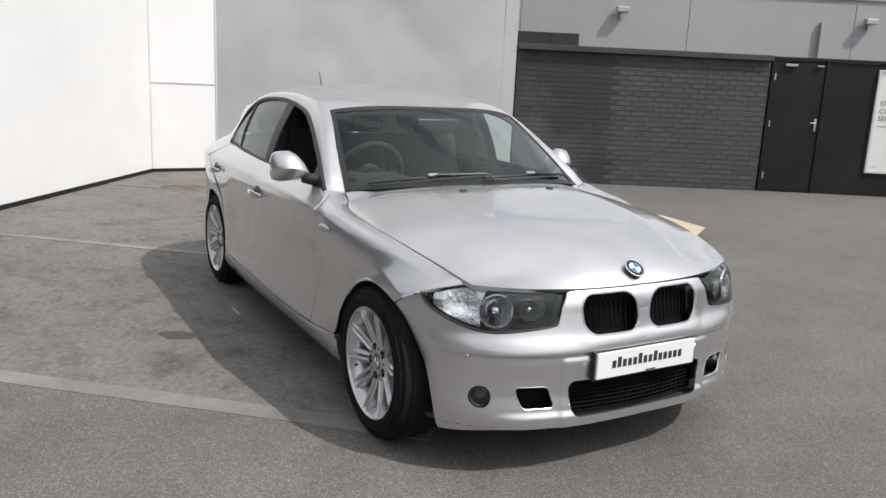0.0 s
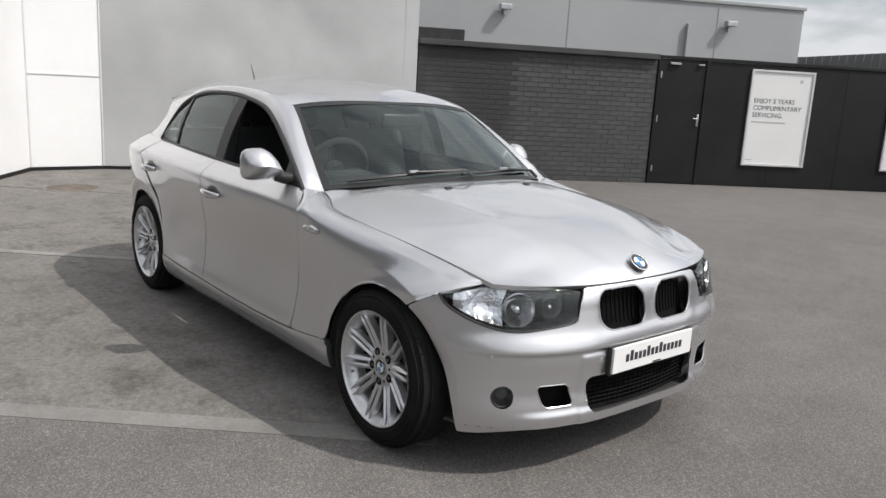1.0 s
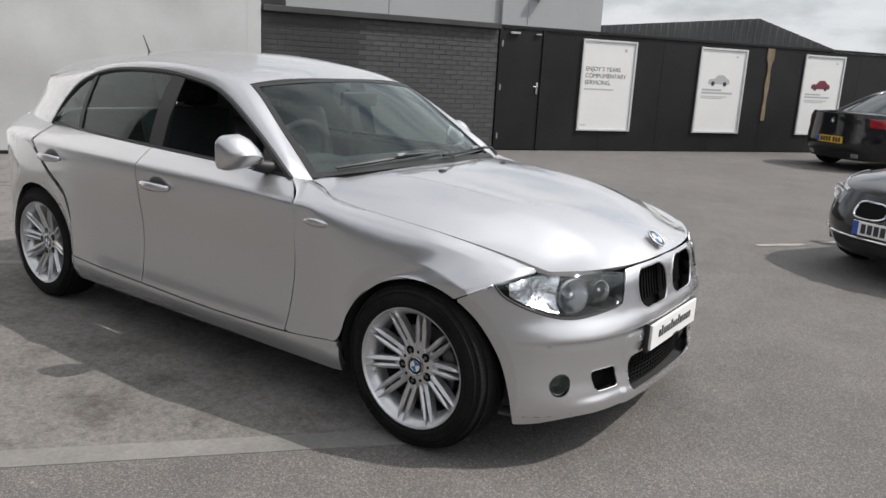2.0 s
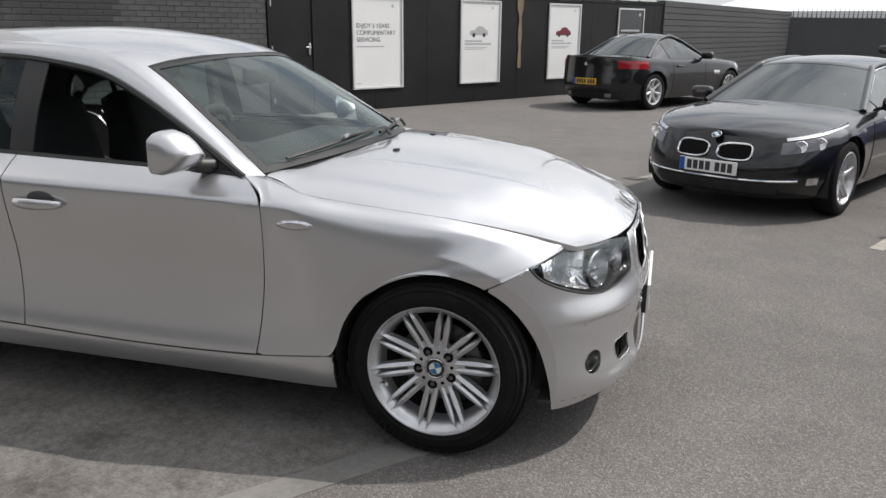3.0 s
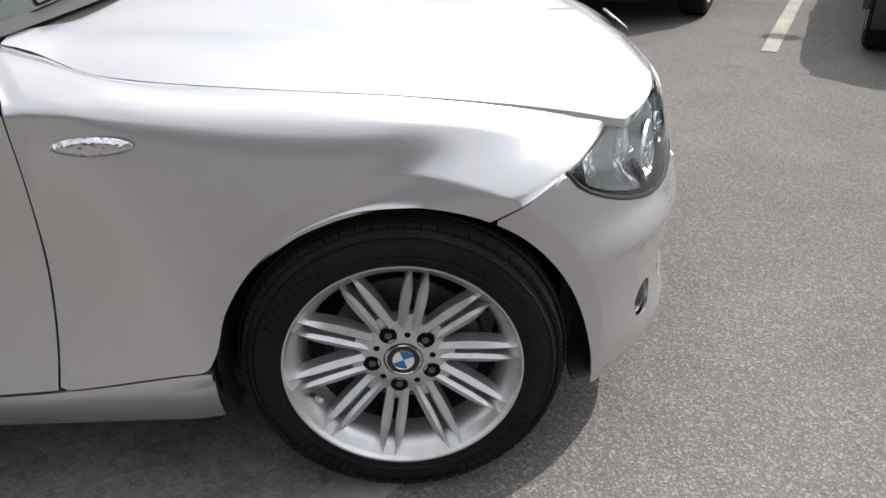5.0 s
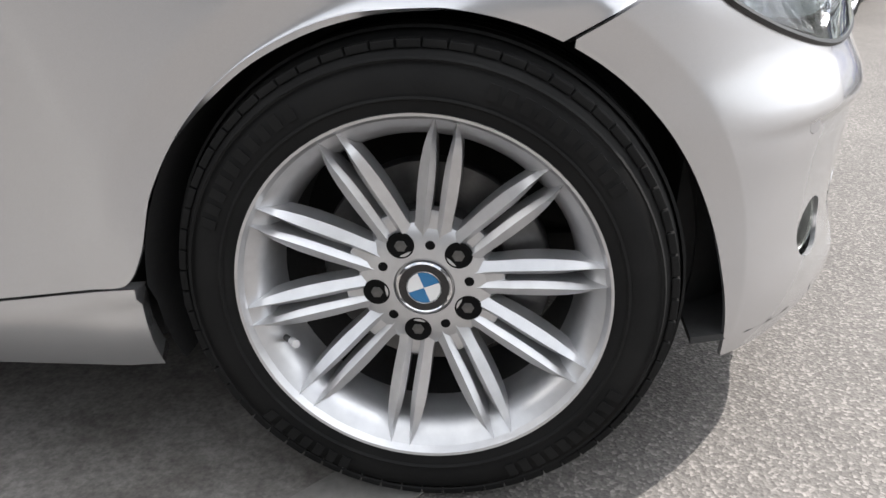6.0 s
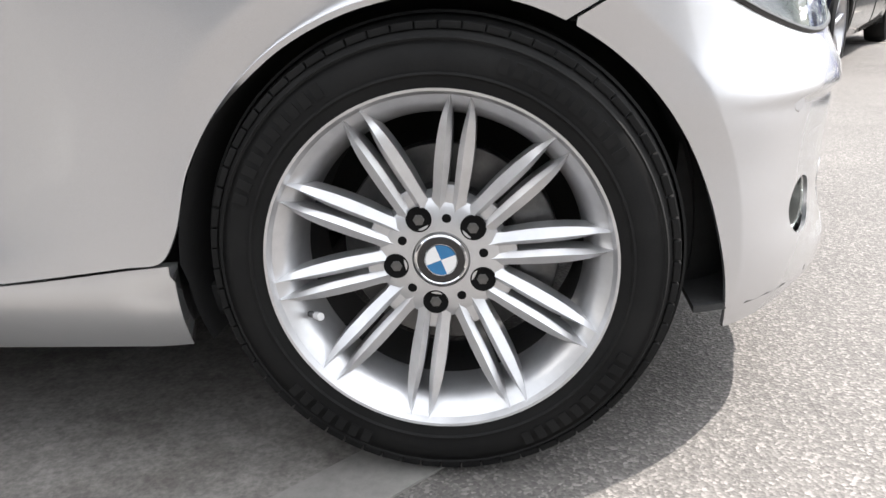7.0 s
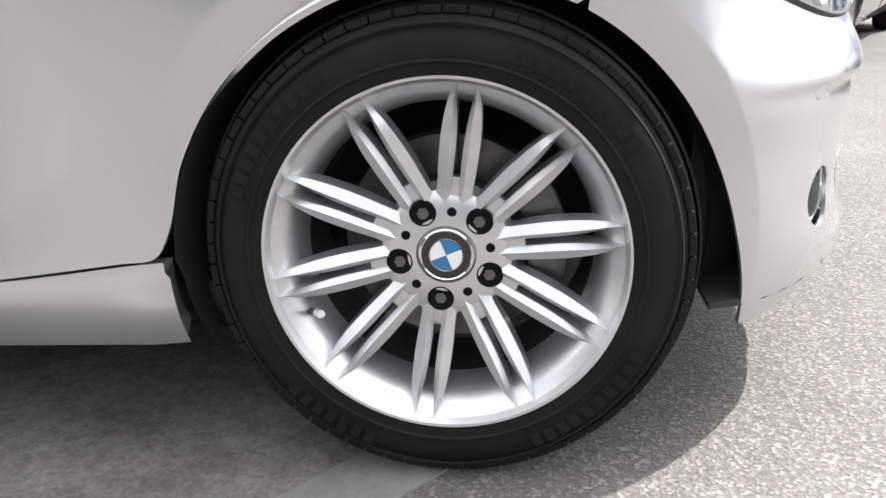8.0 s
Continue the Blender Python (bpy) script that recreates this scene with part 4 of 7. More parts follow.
    # door handles: a bowed bar over a flat dark disc, painted as the bowl's shade
    for door_part, hx, hz in ((d, -1.462, 0.782), (r, -2.36, 0.812)):
        bm = bmesh.new()
        rows = []
        for k in range(15):
            t = k / 14
            x = hx - 0.105 + 0.21 * t
            o = on_side(x, hz, sg)
            bow = 0.012 + 0.026 * math.sin(math.pi * t) ** 0.6
            h = 0.010 + 0.010 * math.sin(math.pi * t) ** 0.5
            ring = []
            for q in range(10):
                a = 2 * math.pi * q / 10
                ring.append(bm.verts.new((x, o.y + sg * (bow + 0.008 * math.cos(a)), hz + h * math.sin(a))))
            rows.append(ring)
        for a, b in zip(rows, rows[1:]):
            for q in range(10):
                bm.faces.new((a[q], a[(q + 1) % 10], b[(q + 1) % 10], b[q]))
        bm.faces.new(rows[0][::-1])
        bm.faces.new(rows[-1])
        bmesh.ops.recalc_face_normals(bm, faces=bm.faces)
        part("door_handle", bm, SILVER, door_part)
        b = bmesh.new()
        n = 28
        c = b.verts.new(on_side(hx + 0.01, hz + 0.01, sg, 0.0012))
        ring = [b.verts.new(on_side(hx + 0.01 + 0.060 * math.cos(2 * math.pi * k / n), hz + 0.012 + 0.030 * math.sin(2 * math.pi * k / n), sg, 0.0012)) for k in range(n)]
        for k in range(n):
            b.faces.new((c, ring[k], ring[(k + 1) % n]))
        part("handle_bowl", b, LAMP_DARK, door_part, "flat dark disc painted as the shaded bowl behind the handle")

    # rear quarter, from the rear door round to the tail
    rl = [(-2.243, 0.322), (-2.252, 0.322)] + [arch_edge(REAR, 3 + 174 * k / 24, 0)(0) for k in range(25)] + [(-2.97, 0.24), (-3.20, 0.24), (-3.34, 0.24)]
    rt = [(rear_gap(0.50) - 0.0005, 0.50), (rear_gap(0.62) - 0.0005, 0.62), (rear_gap(0.72) - 0.0005, 0.72), (rear_gap(0.86) - 0.0005, 0.86), (rear_gap(0.93) - 0.0005, BELT(-2.6))] + [(x, BELT(x) + 0.0) for x in (-2.75, -2.9, -3.1, -3.25, -3.36)]
    rlow, rtop = polyline(*rl), polyline(*rt)
    def quarter(u, v, sg=sg, rlow=rlow, rtop=rtop):
        a, b = rlow(u), rtop(u)
        return on_side(a[0] + (b[0] - a[0]) * v, a[1] + (b[1] - a[1]) * v, sg)
    part("rear_wing", patch(quarter, 72, 26, (-2.6, 0, 0.5), 0.014), SILVER, hero)

    # sill skirt
    def sill(u, v, sg=sg):
        x = -2.262 + (-0.352 + 2.262) * u
        zh = SILL_TOP(x)
        zl = 0.195
        z = zl + (zh - zl) * v
        return on_side(x, z, sg, 0.004 * math.sin(math.pi * v) - 0.012 * (1 - v) ** 2)
    part("sill_skirt", patch(sill, 40, 10, MID, 0.03), SILVER, hero)

    # the wheel housings and the dark body behind the gaps
    for cx in (0.0, REAR):
        b = bmesh.new()
        rings = []
        for h in (0.845, 0.74, 0.64, 0.50):
            ring = []
            for k in range(41):
                deg = (-10 + 208 * k / 40) if cx == 0.0 else (-18 + 216 * k / 40)
                c, q = math.cos(radians(deg)), math.sin(radians(deg))
                outer = half_width(cx + ARCH * c, max(0.2, ARCH_Z + ARCH * q)) - 0.020 - 0.07 * smooth(35, 0, deg)
                ring.append(b.verts.new((cx + (ARCH + 0.004) * c, sg * (outer if h > 0.84 else min(h, outer - 0.01)), ARCH_Z + (ARCH + 0.004) * q)))
            rings.append(ring)
        for a, c in zip(rings, rings[1:]):
            for k in range(40):
                b.faces.new((a[k], a[k + 1], c[k + 1], c[k]))
        hub = b.verts.new((cx, sg * 0.50, HUB_Z))
        for k in range(40):
            b.faces.new((rings[-1][k], rings[-1][k + 1], hub))
        part("arch_liner", b, LINER, hero)

    # side repeater and its surround
    b = bmesh.new()
    n = 28
    for off, grow in ((0.001, 1.25), (0.008, 1.0), (0.010, 0.8)):
        [b.verts.new(on_side(-0.462 + 0.052 * grow * math.cos(2 * math.pi * k / n), 0.774 + 0.0135 * grow * math.sin(2 * math.pi * k / n) + 0.012 * (0.052 * grow * math.cos(2 * math.pi * k / n)), sg, off)) for k in range(n)]
    b.verts.ensure_lookup_table()
    for ring in (0, n):
        for k in range(n):
            b.faces.new((b.verts[ring + k], b.verts[ring + (k + 1) % n], b.verts[ring + n + (k + 1) % n], b.verts[ring + n + k]))
    b.faces.new([b.verts[2 * n + k] for k in range(n)])
    part("side_repeater", b, REFLECTOR, hero, "clear side indicator lens with a pale badge")

for sg in (-1, 1):
    part("inner_side", patch(lambda u, v: on_side(-2.24 + 1.60 * u, 0.30 + 0.50 * v, sg, -0.035), 30, 12, MID, 0), LINER, hero)
    part("inner_side", patch(lambda u, v: on_side(-0.60 + 0.18 * u, 0.32 + 0.46 * v, sg, -0.040), 6, 12, MID, 0), LINER, hero)
for c, size in (((-1.30, 0, 0.235), (1.86, 1.52, 0.06)), ((0.1, 0, 0.235), (0.90, 1.0, 0.05)), ((-0.28, 0, 0.235), (0.16, 1.5, 0.05)), ((0.42, 0, 0.235), (0.22, 1.20, 0.05))):
    part("underbody", boxes((c, size), bevel=0.01), LINER, hero, soft=False)
for c, size in (((-3.05, 0, 0.45), (0.5, 1.2, 0.36)), ((-2.66, 0, 0.5), (0.9, 0.98, 0.4)), ((0.12, 0, 0.45), (0.80, 0.96, 0.42))):
    part("inner_body", boxes((c, size), bevel=0.02), LINER, hero, soft=False)

# the front bumper with its openings
KID_Z0, KID_Z1 = 0.544, 0.692


def rounded(y, z, y0, y1, z0, z1, r):
    """Signed distance to a rounded box, below 0 inside."""
    qx, qz = abs(y - (y0 + y1) / 2) - (y1 - y0) / 2 + r, abs(z - (z0 + z1) / 2) - (z1 - z0) / 2 + r
    return math.hypot(max(qx, 0), max(qz, 0)) + min(max(qx, qz), 0) - r


def openings(p):
    y, z = abs(p.y), p.z
    kid = rounded(y - 0.12 * (z - 0.61), z, 0.026, 0.282, KID_Z0, KID_Z1, 0.060)
    low = rounded(y - 0.18 * (z - 0.31), z, -0.40, 0.325, 0.242, 0.380, 0.034)
    duct = rounded(y - 0.35 * (z - 0.32), z, 0.392, 0.515, 0.282, 0.366, 0.020)
    fog = math.hypot((y - 0.637) / 0.80, z - 0.328) - 0.042
    return min(kid, low, duct, fog)


TH_CORNER = th_of(0.294, 0.677)
TH_IN = th_of_y(0.378, 0.58)
LAMP = lambda k: TH_IN + (TH_CORNER - TH_IN) * k
lamp_low = curve((0.0, 0.705), (TH_IN * 0.55, 0.705), (TH_IN * 0.86, 0.702), (TH_IN * 0.965, 0.697), (TH_IN, 0.592), *[(th_of_y(h, z), z) for h, z in ((0.42, 0.581), (0.50, 0.571), (0.60, 0.562), (0.65, 0.567), (0.70, 0.584), (0.74, 0.607))], (TH_CORNER * 0.965, 0.640), (TH_CORNER, 0.672))


def face_relief(h, z):
    """Shelf over the plate panel, the brow above the fog lamps, the lower lip and the proud nose round the twin grilles."""
    step = 0.013 * smooth(0.490, 0.479, z) * smooth(0.80, 0.62, h) * smooth(0.26, 0.34, z)
    module = 0.007 * smooth(0.372, 0.352, h) * smooth(0.478, 0.455, z)
    fin = 0.012 * smooth(0.275, 0.245, z) * smooth(0.66, 0.50, h)
    ring = rounded(h + 0.05 * (0.61 - z), z, 0.010, 0.300, KID_Z0 - 0.02, KID_Z1 + 0.02, 0.06)
    return -step + module + fin + 0.004 * smooth(0.05, -0.01, ring)


def opening_rim(y0, y1, z0, z1, r, slant, radius, sg):
    """A slim rolled edge round one opening of the bumper."""
    pts, n = [], 12
    for cy, cz, a0 in ((y1 - r, z1 - r, 0), (y0 + r, z1 - r, 90), (y0 + r, z0 + r, 180), (y1 - r, z0 + r, 270)):
        for k in range(n):
            a = radians(a0 + 90 * k / (n - 1))
            pts.append((cy + r * math.cos(a), cz + r * math.sin(a)))
    dense = []
    for (ya, za), (yb, zb) in zip(pts, pts[1:] + pts[:1]):
        m = max(1, int(math.hypot(yb - ya, zb - za) / 0.02))
        dense += [(ya + (yb - ya) * k / m, za + (zb - za) * k / m) for k in range(m)]
    out = []
    for y, z in dense:
        y += slant(z)
        p = on_nose(th_of_y(abs(y), z), z, 1)
        out.append(Vector((p.x + face_relief(abs(y), z) - 0.002, sg * y, z)))
    return tube(out + [out[0], out[1]], radius, 6)


def bumper(u, v):
    s = 2 * u - 1
    sg = -1 if s < 0 else 1
    a = abs(s)
    f = 0.80
    if a <= f:                                         # the face, lamp to lamp
        th = TH_CORNER * a / f
        zt = lamp_low(th)
    else:                                              # behind the lamp's tip, down the joint with the wing
        k = (a - f) / (1 - f)
        xt, zt = 0.296 + (0.174 - 0.296) * k, 0.6725 + (0.606 - 0.6725) * k
        th = th_of(xt, zt)
    # lower edge: the lip in front, then the wheel opening's front edge
    if a <= 0.66:
        thl = th_of(0.378, 0.1806) * a / 0.66
        zl = 0.208 - 0.0274 * smooth(0.35, 0.66, a)
    else:
        k = (a - 0.66) / 0.34
        ang = -20.8 + (59.6 + 20.8) * k
        xl, zl = ARCH * math.cos(radians(ang)) + 0.0583 * (1 - k) ** 3, ARCH_Z + ARCH * math.sin(radians(ang))
        thl = th_of(xl, zl)
    t = thl + (th - thl) * v
    zm = 0.545 + (zl + 0.7 * (zt - zl) - 0.545) * smooth(0.62, 0.80, a)
    z = zl + (zm - zl) * v / 0.7 if v < 0.7 else zm + (zt - zm) * (v - 0.7) / 0.3
    p = on_nose(t, z, sg)
    p.x += face_relief(abs(p.y), z)
    return p


part("front_bumper", patch(bumper, 270, 84, (0, 0, 0.4), 0.006, openings), SILVER, hero)

# what is seen through the openings, its shade put into the near-black colour
for sg in (-1, 1):
    b = bmesh.new()
    for k in range(11):
        y = 0.034 + 0.0228 * k
        top_z = KID_Z1 - 0.010 - 0.03 * max(0, k - 7) / 3
        pts = [(nose_x(z) - 0.036 - 0.30 * y * y, sg * y, z) for z in (KID_Z0 + 0.01, 0.57, 0.61, 0.65, top_z)]
        merge(b, tube(pts, 0.0045, 5))
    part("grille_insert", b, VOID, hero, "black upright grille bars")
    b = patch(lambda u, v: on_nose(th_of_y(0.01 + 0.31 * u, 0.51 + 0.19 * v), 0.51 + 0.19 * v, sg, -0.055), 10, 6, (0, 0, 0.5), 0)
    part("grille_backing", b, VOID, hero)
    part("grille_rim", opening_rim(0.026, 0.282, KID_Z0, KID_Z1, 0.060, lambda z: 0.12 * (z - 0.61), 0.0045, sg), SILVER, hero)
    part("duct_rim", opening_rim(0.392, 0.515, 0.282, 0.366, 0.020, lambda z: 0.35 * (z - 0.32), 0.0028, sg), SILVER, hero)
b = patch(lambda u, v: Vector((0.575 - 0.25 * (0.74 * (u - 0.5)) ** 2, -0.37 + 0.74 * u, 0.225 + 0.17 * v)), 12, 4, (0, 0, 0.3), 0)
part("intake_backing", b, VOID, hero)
b = bmesh.new()
for k in range(9):
    z = 0.244 + 0.016 * k
    merge(b, tube([(0.606 - 0.30 * y * y, y, z) for y in [-0.34 + 0.068 * q for q in range(11)]], 0.0035, 5))
for k in range(26):
    y = -0.34 + 0.68 * k / 25
    merge(b, tube([(0.606 - 0.30 * y * y, y, 0.24), (0.606 - 0.30 * y * y, y, 0.385)], 0.003, 4))
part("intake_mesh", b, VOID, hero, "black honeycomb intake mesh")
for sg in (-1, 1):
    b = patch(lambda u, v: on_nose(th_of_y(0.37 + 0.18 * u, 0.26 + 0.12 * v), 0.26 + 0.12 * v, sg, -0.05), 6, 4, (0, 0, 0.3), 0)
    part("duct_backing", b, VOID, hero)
    c = on_nose(th_of_y(0.637, 0.328), 0.328, sg)
    nrm = Vector((0.86, sg * 0.51, 0)).normalized()
    fm = Matrix.Translation(c - nrm * 0.016) @ nrm.to_track_quat("Y", "Z").to_matrix().to_4x4()
    fog = part("fog_lamp", lathe([(0.062, -0.018), (0.043, -0.012), (0.042, -0.002), (0.038, -0.002), (0.036, -0.016), (0.020, -0.034), (0.0, -0.038)], 28), LAMP_DARK, hero, "round front fog lamp")
    fog.matrix_local = fm
    lens = part("lens", lathe([(0.0, 0.008), (0.02, 0.006), (0.04, 0.0)], 28), LENS_GLASS, fog, "clear fog lamp lens")
    lens.visible_shadow = False
    for h, z in ((0.69, 0.478), (0.285, 0.440)):
        c = on_nose(th_of_y(h, z), z, sg)
        nrm = Vector((c.x - X0, 1.3 * c.y, 0)).normalized()
        s = part("parking_sensor", lathe([(0.0, 0.004), (0.009, 0.004), (0.012, 0.0), (0.013, -0.012)], 20), SILVER, hero, "round silver parking sensor")
        s.matrix_local = Matrix.Translation(c - nrm * 0.008) @ nrm.to_track_quat("Y", "Z").to_matrix().to_4x4()

# unseen dark sheet added behind the bumper skin to stop sun leaking through
for sg in (-1, 1):
    seam = [on_side(0.166 + 0.118 * k / 8, 0.605 + 0.064 * k / 8, sg, -0.013) for k in range(9)]
    part("wing_joint", tube(seam, 0.005, 6), VOID, hero, "dark joint between wing and bumper")
for sg in (-1, 1):
    part("bumper_carrier", patch(lambda u, v: on_nose(th_of(0.36, 0.35) * u, 0.215 + 0.33 * v, sg, -0.075), 16, 6, (0, 0, 0.4), 0), LINER, hero)

# tray added under the nose to keep sun streaks out of its shadow
tray = [tuple(on_nose(abs(k) / 14 * th_of(0.33, 0.2), 0.2, -1 if k < 0 else 1, 0.004).xy) for k in range(-14, 15)]
part("light_block_tray", prism(tray, 0.213, 0.222), LINER, hero, "black tray added under the nose to block stray sun", soft=False)

# number plate: words on it are drawn as plain bars
plate = part("number_plate", boxes(((0.655, 0.0, 0.437), (0.012, 0.490, 0.098)), bevel=0.003), PLATE_WHITE, hero, "white number plate with dark print", soft=False)
part("plate_holder", boxes(((0.642, 0.0, 0.434), (0.016, 0.505, 0.112)), bevel=0.003), TRIM, hero, soft=False)
for k in range(14):
    tall = 0.040 if k in (1, 5, 8) else 0.028
    part("plate_bar", boxes(((0.6616, -0.165 + 0.0255 * k, 0.424 + tall / 2), (0.002, 0.017, tall))), INK, plate, soft=False)
part("plate_bar", boxes(((0.6616, 0.02, 0.394), (0.002, 0.05, 0.005))), INK, plate, soft=False)


def roundel(name, r, parent, m, thick=0.006):
    """A round badge: black ring with quarters in blue and white, unlettered."""
    o = part(name, lathe([(0, 0), (r, 0), (r, thick * 0.6), (r * 0.94, thick), (r * 0.62, thick), (r * 0.60, thick * 0.8), (0, thick * 0.8)], 40), GLOSS_BLACK, parent, "round badge with blue and white quarters")
    o.matrix_local = m
    part("ring", lathe([(r * 1.0, thick * 0.5), (r * 1.0, thick), (r * 0.95, thick * 1.15), (r * 0.91, thick)], 40), CHROME, o)
    part("inner_ring", lathe([(r * 0.64, thick * 0.9), (r * 0.62, thick * 1.15), (r * 0.59, thick * 0.9)], 40), CHROME, o)
    for k in range(4):
        b = bmesh.new()
        c = b.verts.new((0, thick * 1.02, 0))
        arc = [b.verts.new((r * 0.59 * math.cos(math.pi / 2 * (k + q / 8)), thick * 1.02, r * 0.59 * math.sin(math.pi / 2 * (k + q / 8)))) for q in range(9)]
        for q in range(8):
            b.faces.new((c, arc[q + 1], arc[q]))
        bmesh.ops.recalc_face_normals(b, faces=b.faces)
        part("quarter", b, BADGE_BLUE if k % 2 else WHITE, o, soft=False)
    return o


nrm = Vector((0.62, 0, 0.78)).normalized()
roundel("bonnet_badge", 0.041, hero, Matrix.Translation((0.545, 0.0, 0.758)) @ nrm.to_track_quat("Y", "Z").to_matrix().to_4x4())

# headlamps: bowl, reflectors and a clear lens
for sg in (-1, 1):
    lamp_top = curve((TH_IN, 0.692), (th_of_y(0.400, 0.69), 0.702), (th_of_y(0.44, 0.70), 0.7075), (th_of_y(0.53, 0.715), 0.7145), (th_of_y(0.63, 0.72), 0.719), (th_of_y(0.70, 0.705), 0.705), (TH_CORNER, 0.677))

    def lamp_skin(off, inset=0.0):
        def f(u, v):
            th = TH_IN * (1.012 + inset) + (TH_CORNER * (0.996 - inset * 0.4) - TH_IN * (1.012 + inset)) * u
            z0, z1 = lamp_low(th) + 0.005, lamp_top(th) - 0.002
            return on_nose(th, z0 + (z1 - z0) * v, sg, off)
        return f
    def bowl(u, v):
        d = smooth(0.0, 0.10, min(u, 1 - u)) * smooth(0.0, 0.22, min(v, 1 - v))
        return lamp_skin(-0.004 - 0.062 * d)(u, v)
    lamp = part("headlamp", patch(bowl, 40, 16, (0, 0, 0.4), 0.0), LAMP_BLACK, hero, "clear twin-reflector headlamp")
    lens = part("lens", patch(lamp_skin(0.003), 40, 12, (0, 0, 0.4), 0.0), LENS_GLASS, lamp, "clear headlamp lens")
    lens.visible_shadow = False
    for h, z, r in ((0.592, 0.634, 0.062), (0.480, 0.642, 0.038)):
        c = on_nose(th_of_y(h, z), z, sg, -0.016)
        nrm = Vector((0.90, sg * 0.42, 0.08)).normalized()
        q = part("reflector", lathe([(r, 0.0), (r * 0.96, 0.006), (r * 0.90, 0.0), (r * 0.80, -0.03), (r * 0.5, -0.055), (0.0, -0.062)], 32), REFLECTOR, lamp, "round chrome lamp reflector")
        q.matrix_local = Matrix.Translation(c) @ nrm.to_track_quat("Y", "Z").to_matrix().to_4x4()
        b = lathe([(0.0, 0.0), (r * 0.20, -0.006), (r * 0.22, -0.05)], 16)
        part("bulb_cap", b, CHROME, q)
    def side_bowl(u, v):
        th = LAMP(0.54 + 0.36 * u)
        z0, z1 = lamp_low(th) + 0.014, lamp_top(th) - 0.016
        return on_nose(th, z0 + (z1 - z0) * v, sg, -0.012 - 0.030 * math.sin(math.pi * v) * math.sin(math.pi * min(1.0, u + 0.2)))
    b = patch(side_bowl, 12, 8, (0, 0, 0.4), 0.01)
    part("indicator_bowl", b, REFLECTOR, lamp, "bright indicator reflector")
    b = bmesh.new()
    merge(b, tube([on_nose(TH_IN + (TH_CORNER - TH_IN) * k / 24, lamp_low(TH_IN + (TH_CORNER - TH_IN) * k / 24) + 0.004, sg, 0.001) for k in range(1, 25)], 0.0045, 6))
    part("lamp_seal", b, TRIM, lamp)

# roof, pillars and screen: R is the edge of roof and screen, T the top of the side windows
R = curve((0.0, (-0.650, 0.684, 0.896)), (0.14, (-0.90, 0.628, 1.075)), (0.28, (-1.165, 0.562, 1.243)), (0.38, (-1.38, 0.542, 1.305)), (0.55, (-1.80, 0.530, 1.328)), (0.72, (-2.25, 0.518, 1.300)), (0.88, (-2.68, 0.500, 1.245)), (1.0, (-3.02, 0.480, 1.195)))
T = curve((0.0, (-0.688, 0.768, 0.909)), (0.14, (-0.955, 0.702, 1.062)), (0.28, (-1.24, 0.640, 1.200)), (0.38, (-1.42, 0.615, 1.248)), (0.55, (-1.80, 0.600, 1.283)), (0.72, (-2.20, 0.592, 1.265)), (0.84, (-2.45, 0.603, 1.195)), (0.92, (-2.57, 0.635, 1.09)), (1.0, (-2.635, 0.684, 0.963)))
HEADER = 0.28
roof_mid = curve((-3.2, 1.295), (-2.75, 1.342), (-2.25, 1.376), (-1.75, 1.387), (-1.38, 1.352), (-1.09, 1.280))


def roof(u, v):
    s = 2 * u - 1
    e = R(HEADER + 0.006 + (1 - HEADER - 0.006) * v)
    bow = 0.075 * (1 - smooth(HEADER, 0.45, HEADER + (1 - HEADER) * v)) - 0.05 * smooth(0.85, 1.0, v)
    x = e[0] + bow * (1 - s * s)
    z = e[2] + (roof_mid(min(-1.09, x)) - e[2]) * (1 - abs(s) ** 2.4)
    return Vector((x, s * e[1], z))


def screen(u, v):
    s = 2 * u - 1
    e = R(0.004 + (HEADER - 0.004) * v)
    bow = 0.215 * (1 - v) + 0.078 * v
    crown = 0.052 * (1 - v) + 0.040 * v
    a = 1 - abs(s) ** 2.2
    return Vector((e[0] + bow * a, s * e[1], e[2] + crown * a * 0.9))


part("roof", patch(roof, 40, 40, MID, 0.02), SILVER, hero)
ws = part("windscreen", patch(screen, 40, 24, MID, 0.0), SCREEN_GLASS, hero, "curved windscreen reflecting the clouds")
ws.visible_shadow = False


def screen_band(u0, u1, v0, v1):
    return lambda u, v: screen(u0 + (u1 - u0) * u, v0 + (v1 - v0) * v) + Vector((0.002, 0, 0.002))


b = patch(screen_band(0.0, 1.0, 0.965, 1.0), 30, 2, MID, 0)
merge(b, patch(screen_band(0.0, 0.018, 0.0, 1.0), 2, 30, MID, 0))
merge(b, patch(screen_band(0.982, 1.0, 0.0, 1.0), 2, 30, MID, 0))
merge(b, patch(screen_band(0.0, 1.0, 0.0, 0.045), 30, 2, MID, 0))
part("screen_border", b, TRIM, hero)
b = patch(lambda u, v: Vector((screen(u, 0.03 * (1 - v)).x + 0.10 * v * (1 - abs(2 * u - 1) ** 3), screen(u, 0).y, screen(u, 0.03 * (1 - v)).z - 0.012 - 0.012 * v)), 30, 3, MID, 0.0)
part("scuttle_panel", b, TRIM, hero)

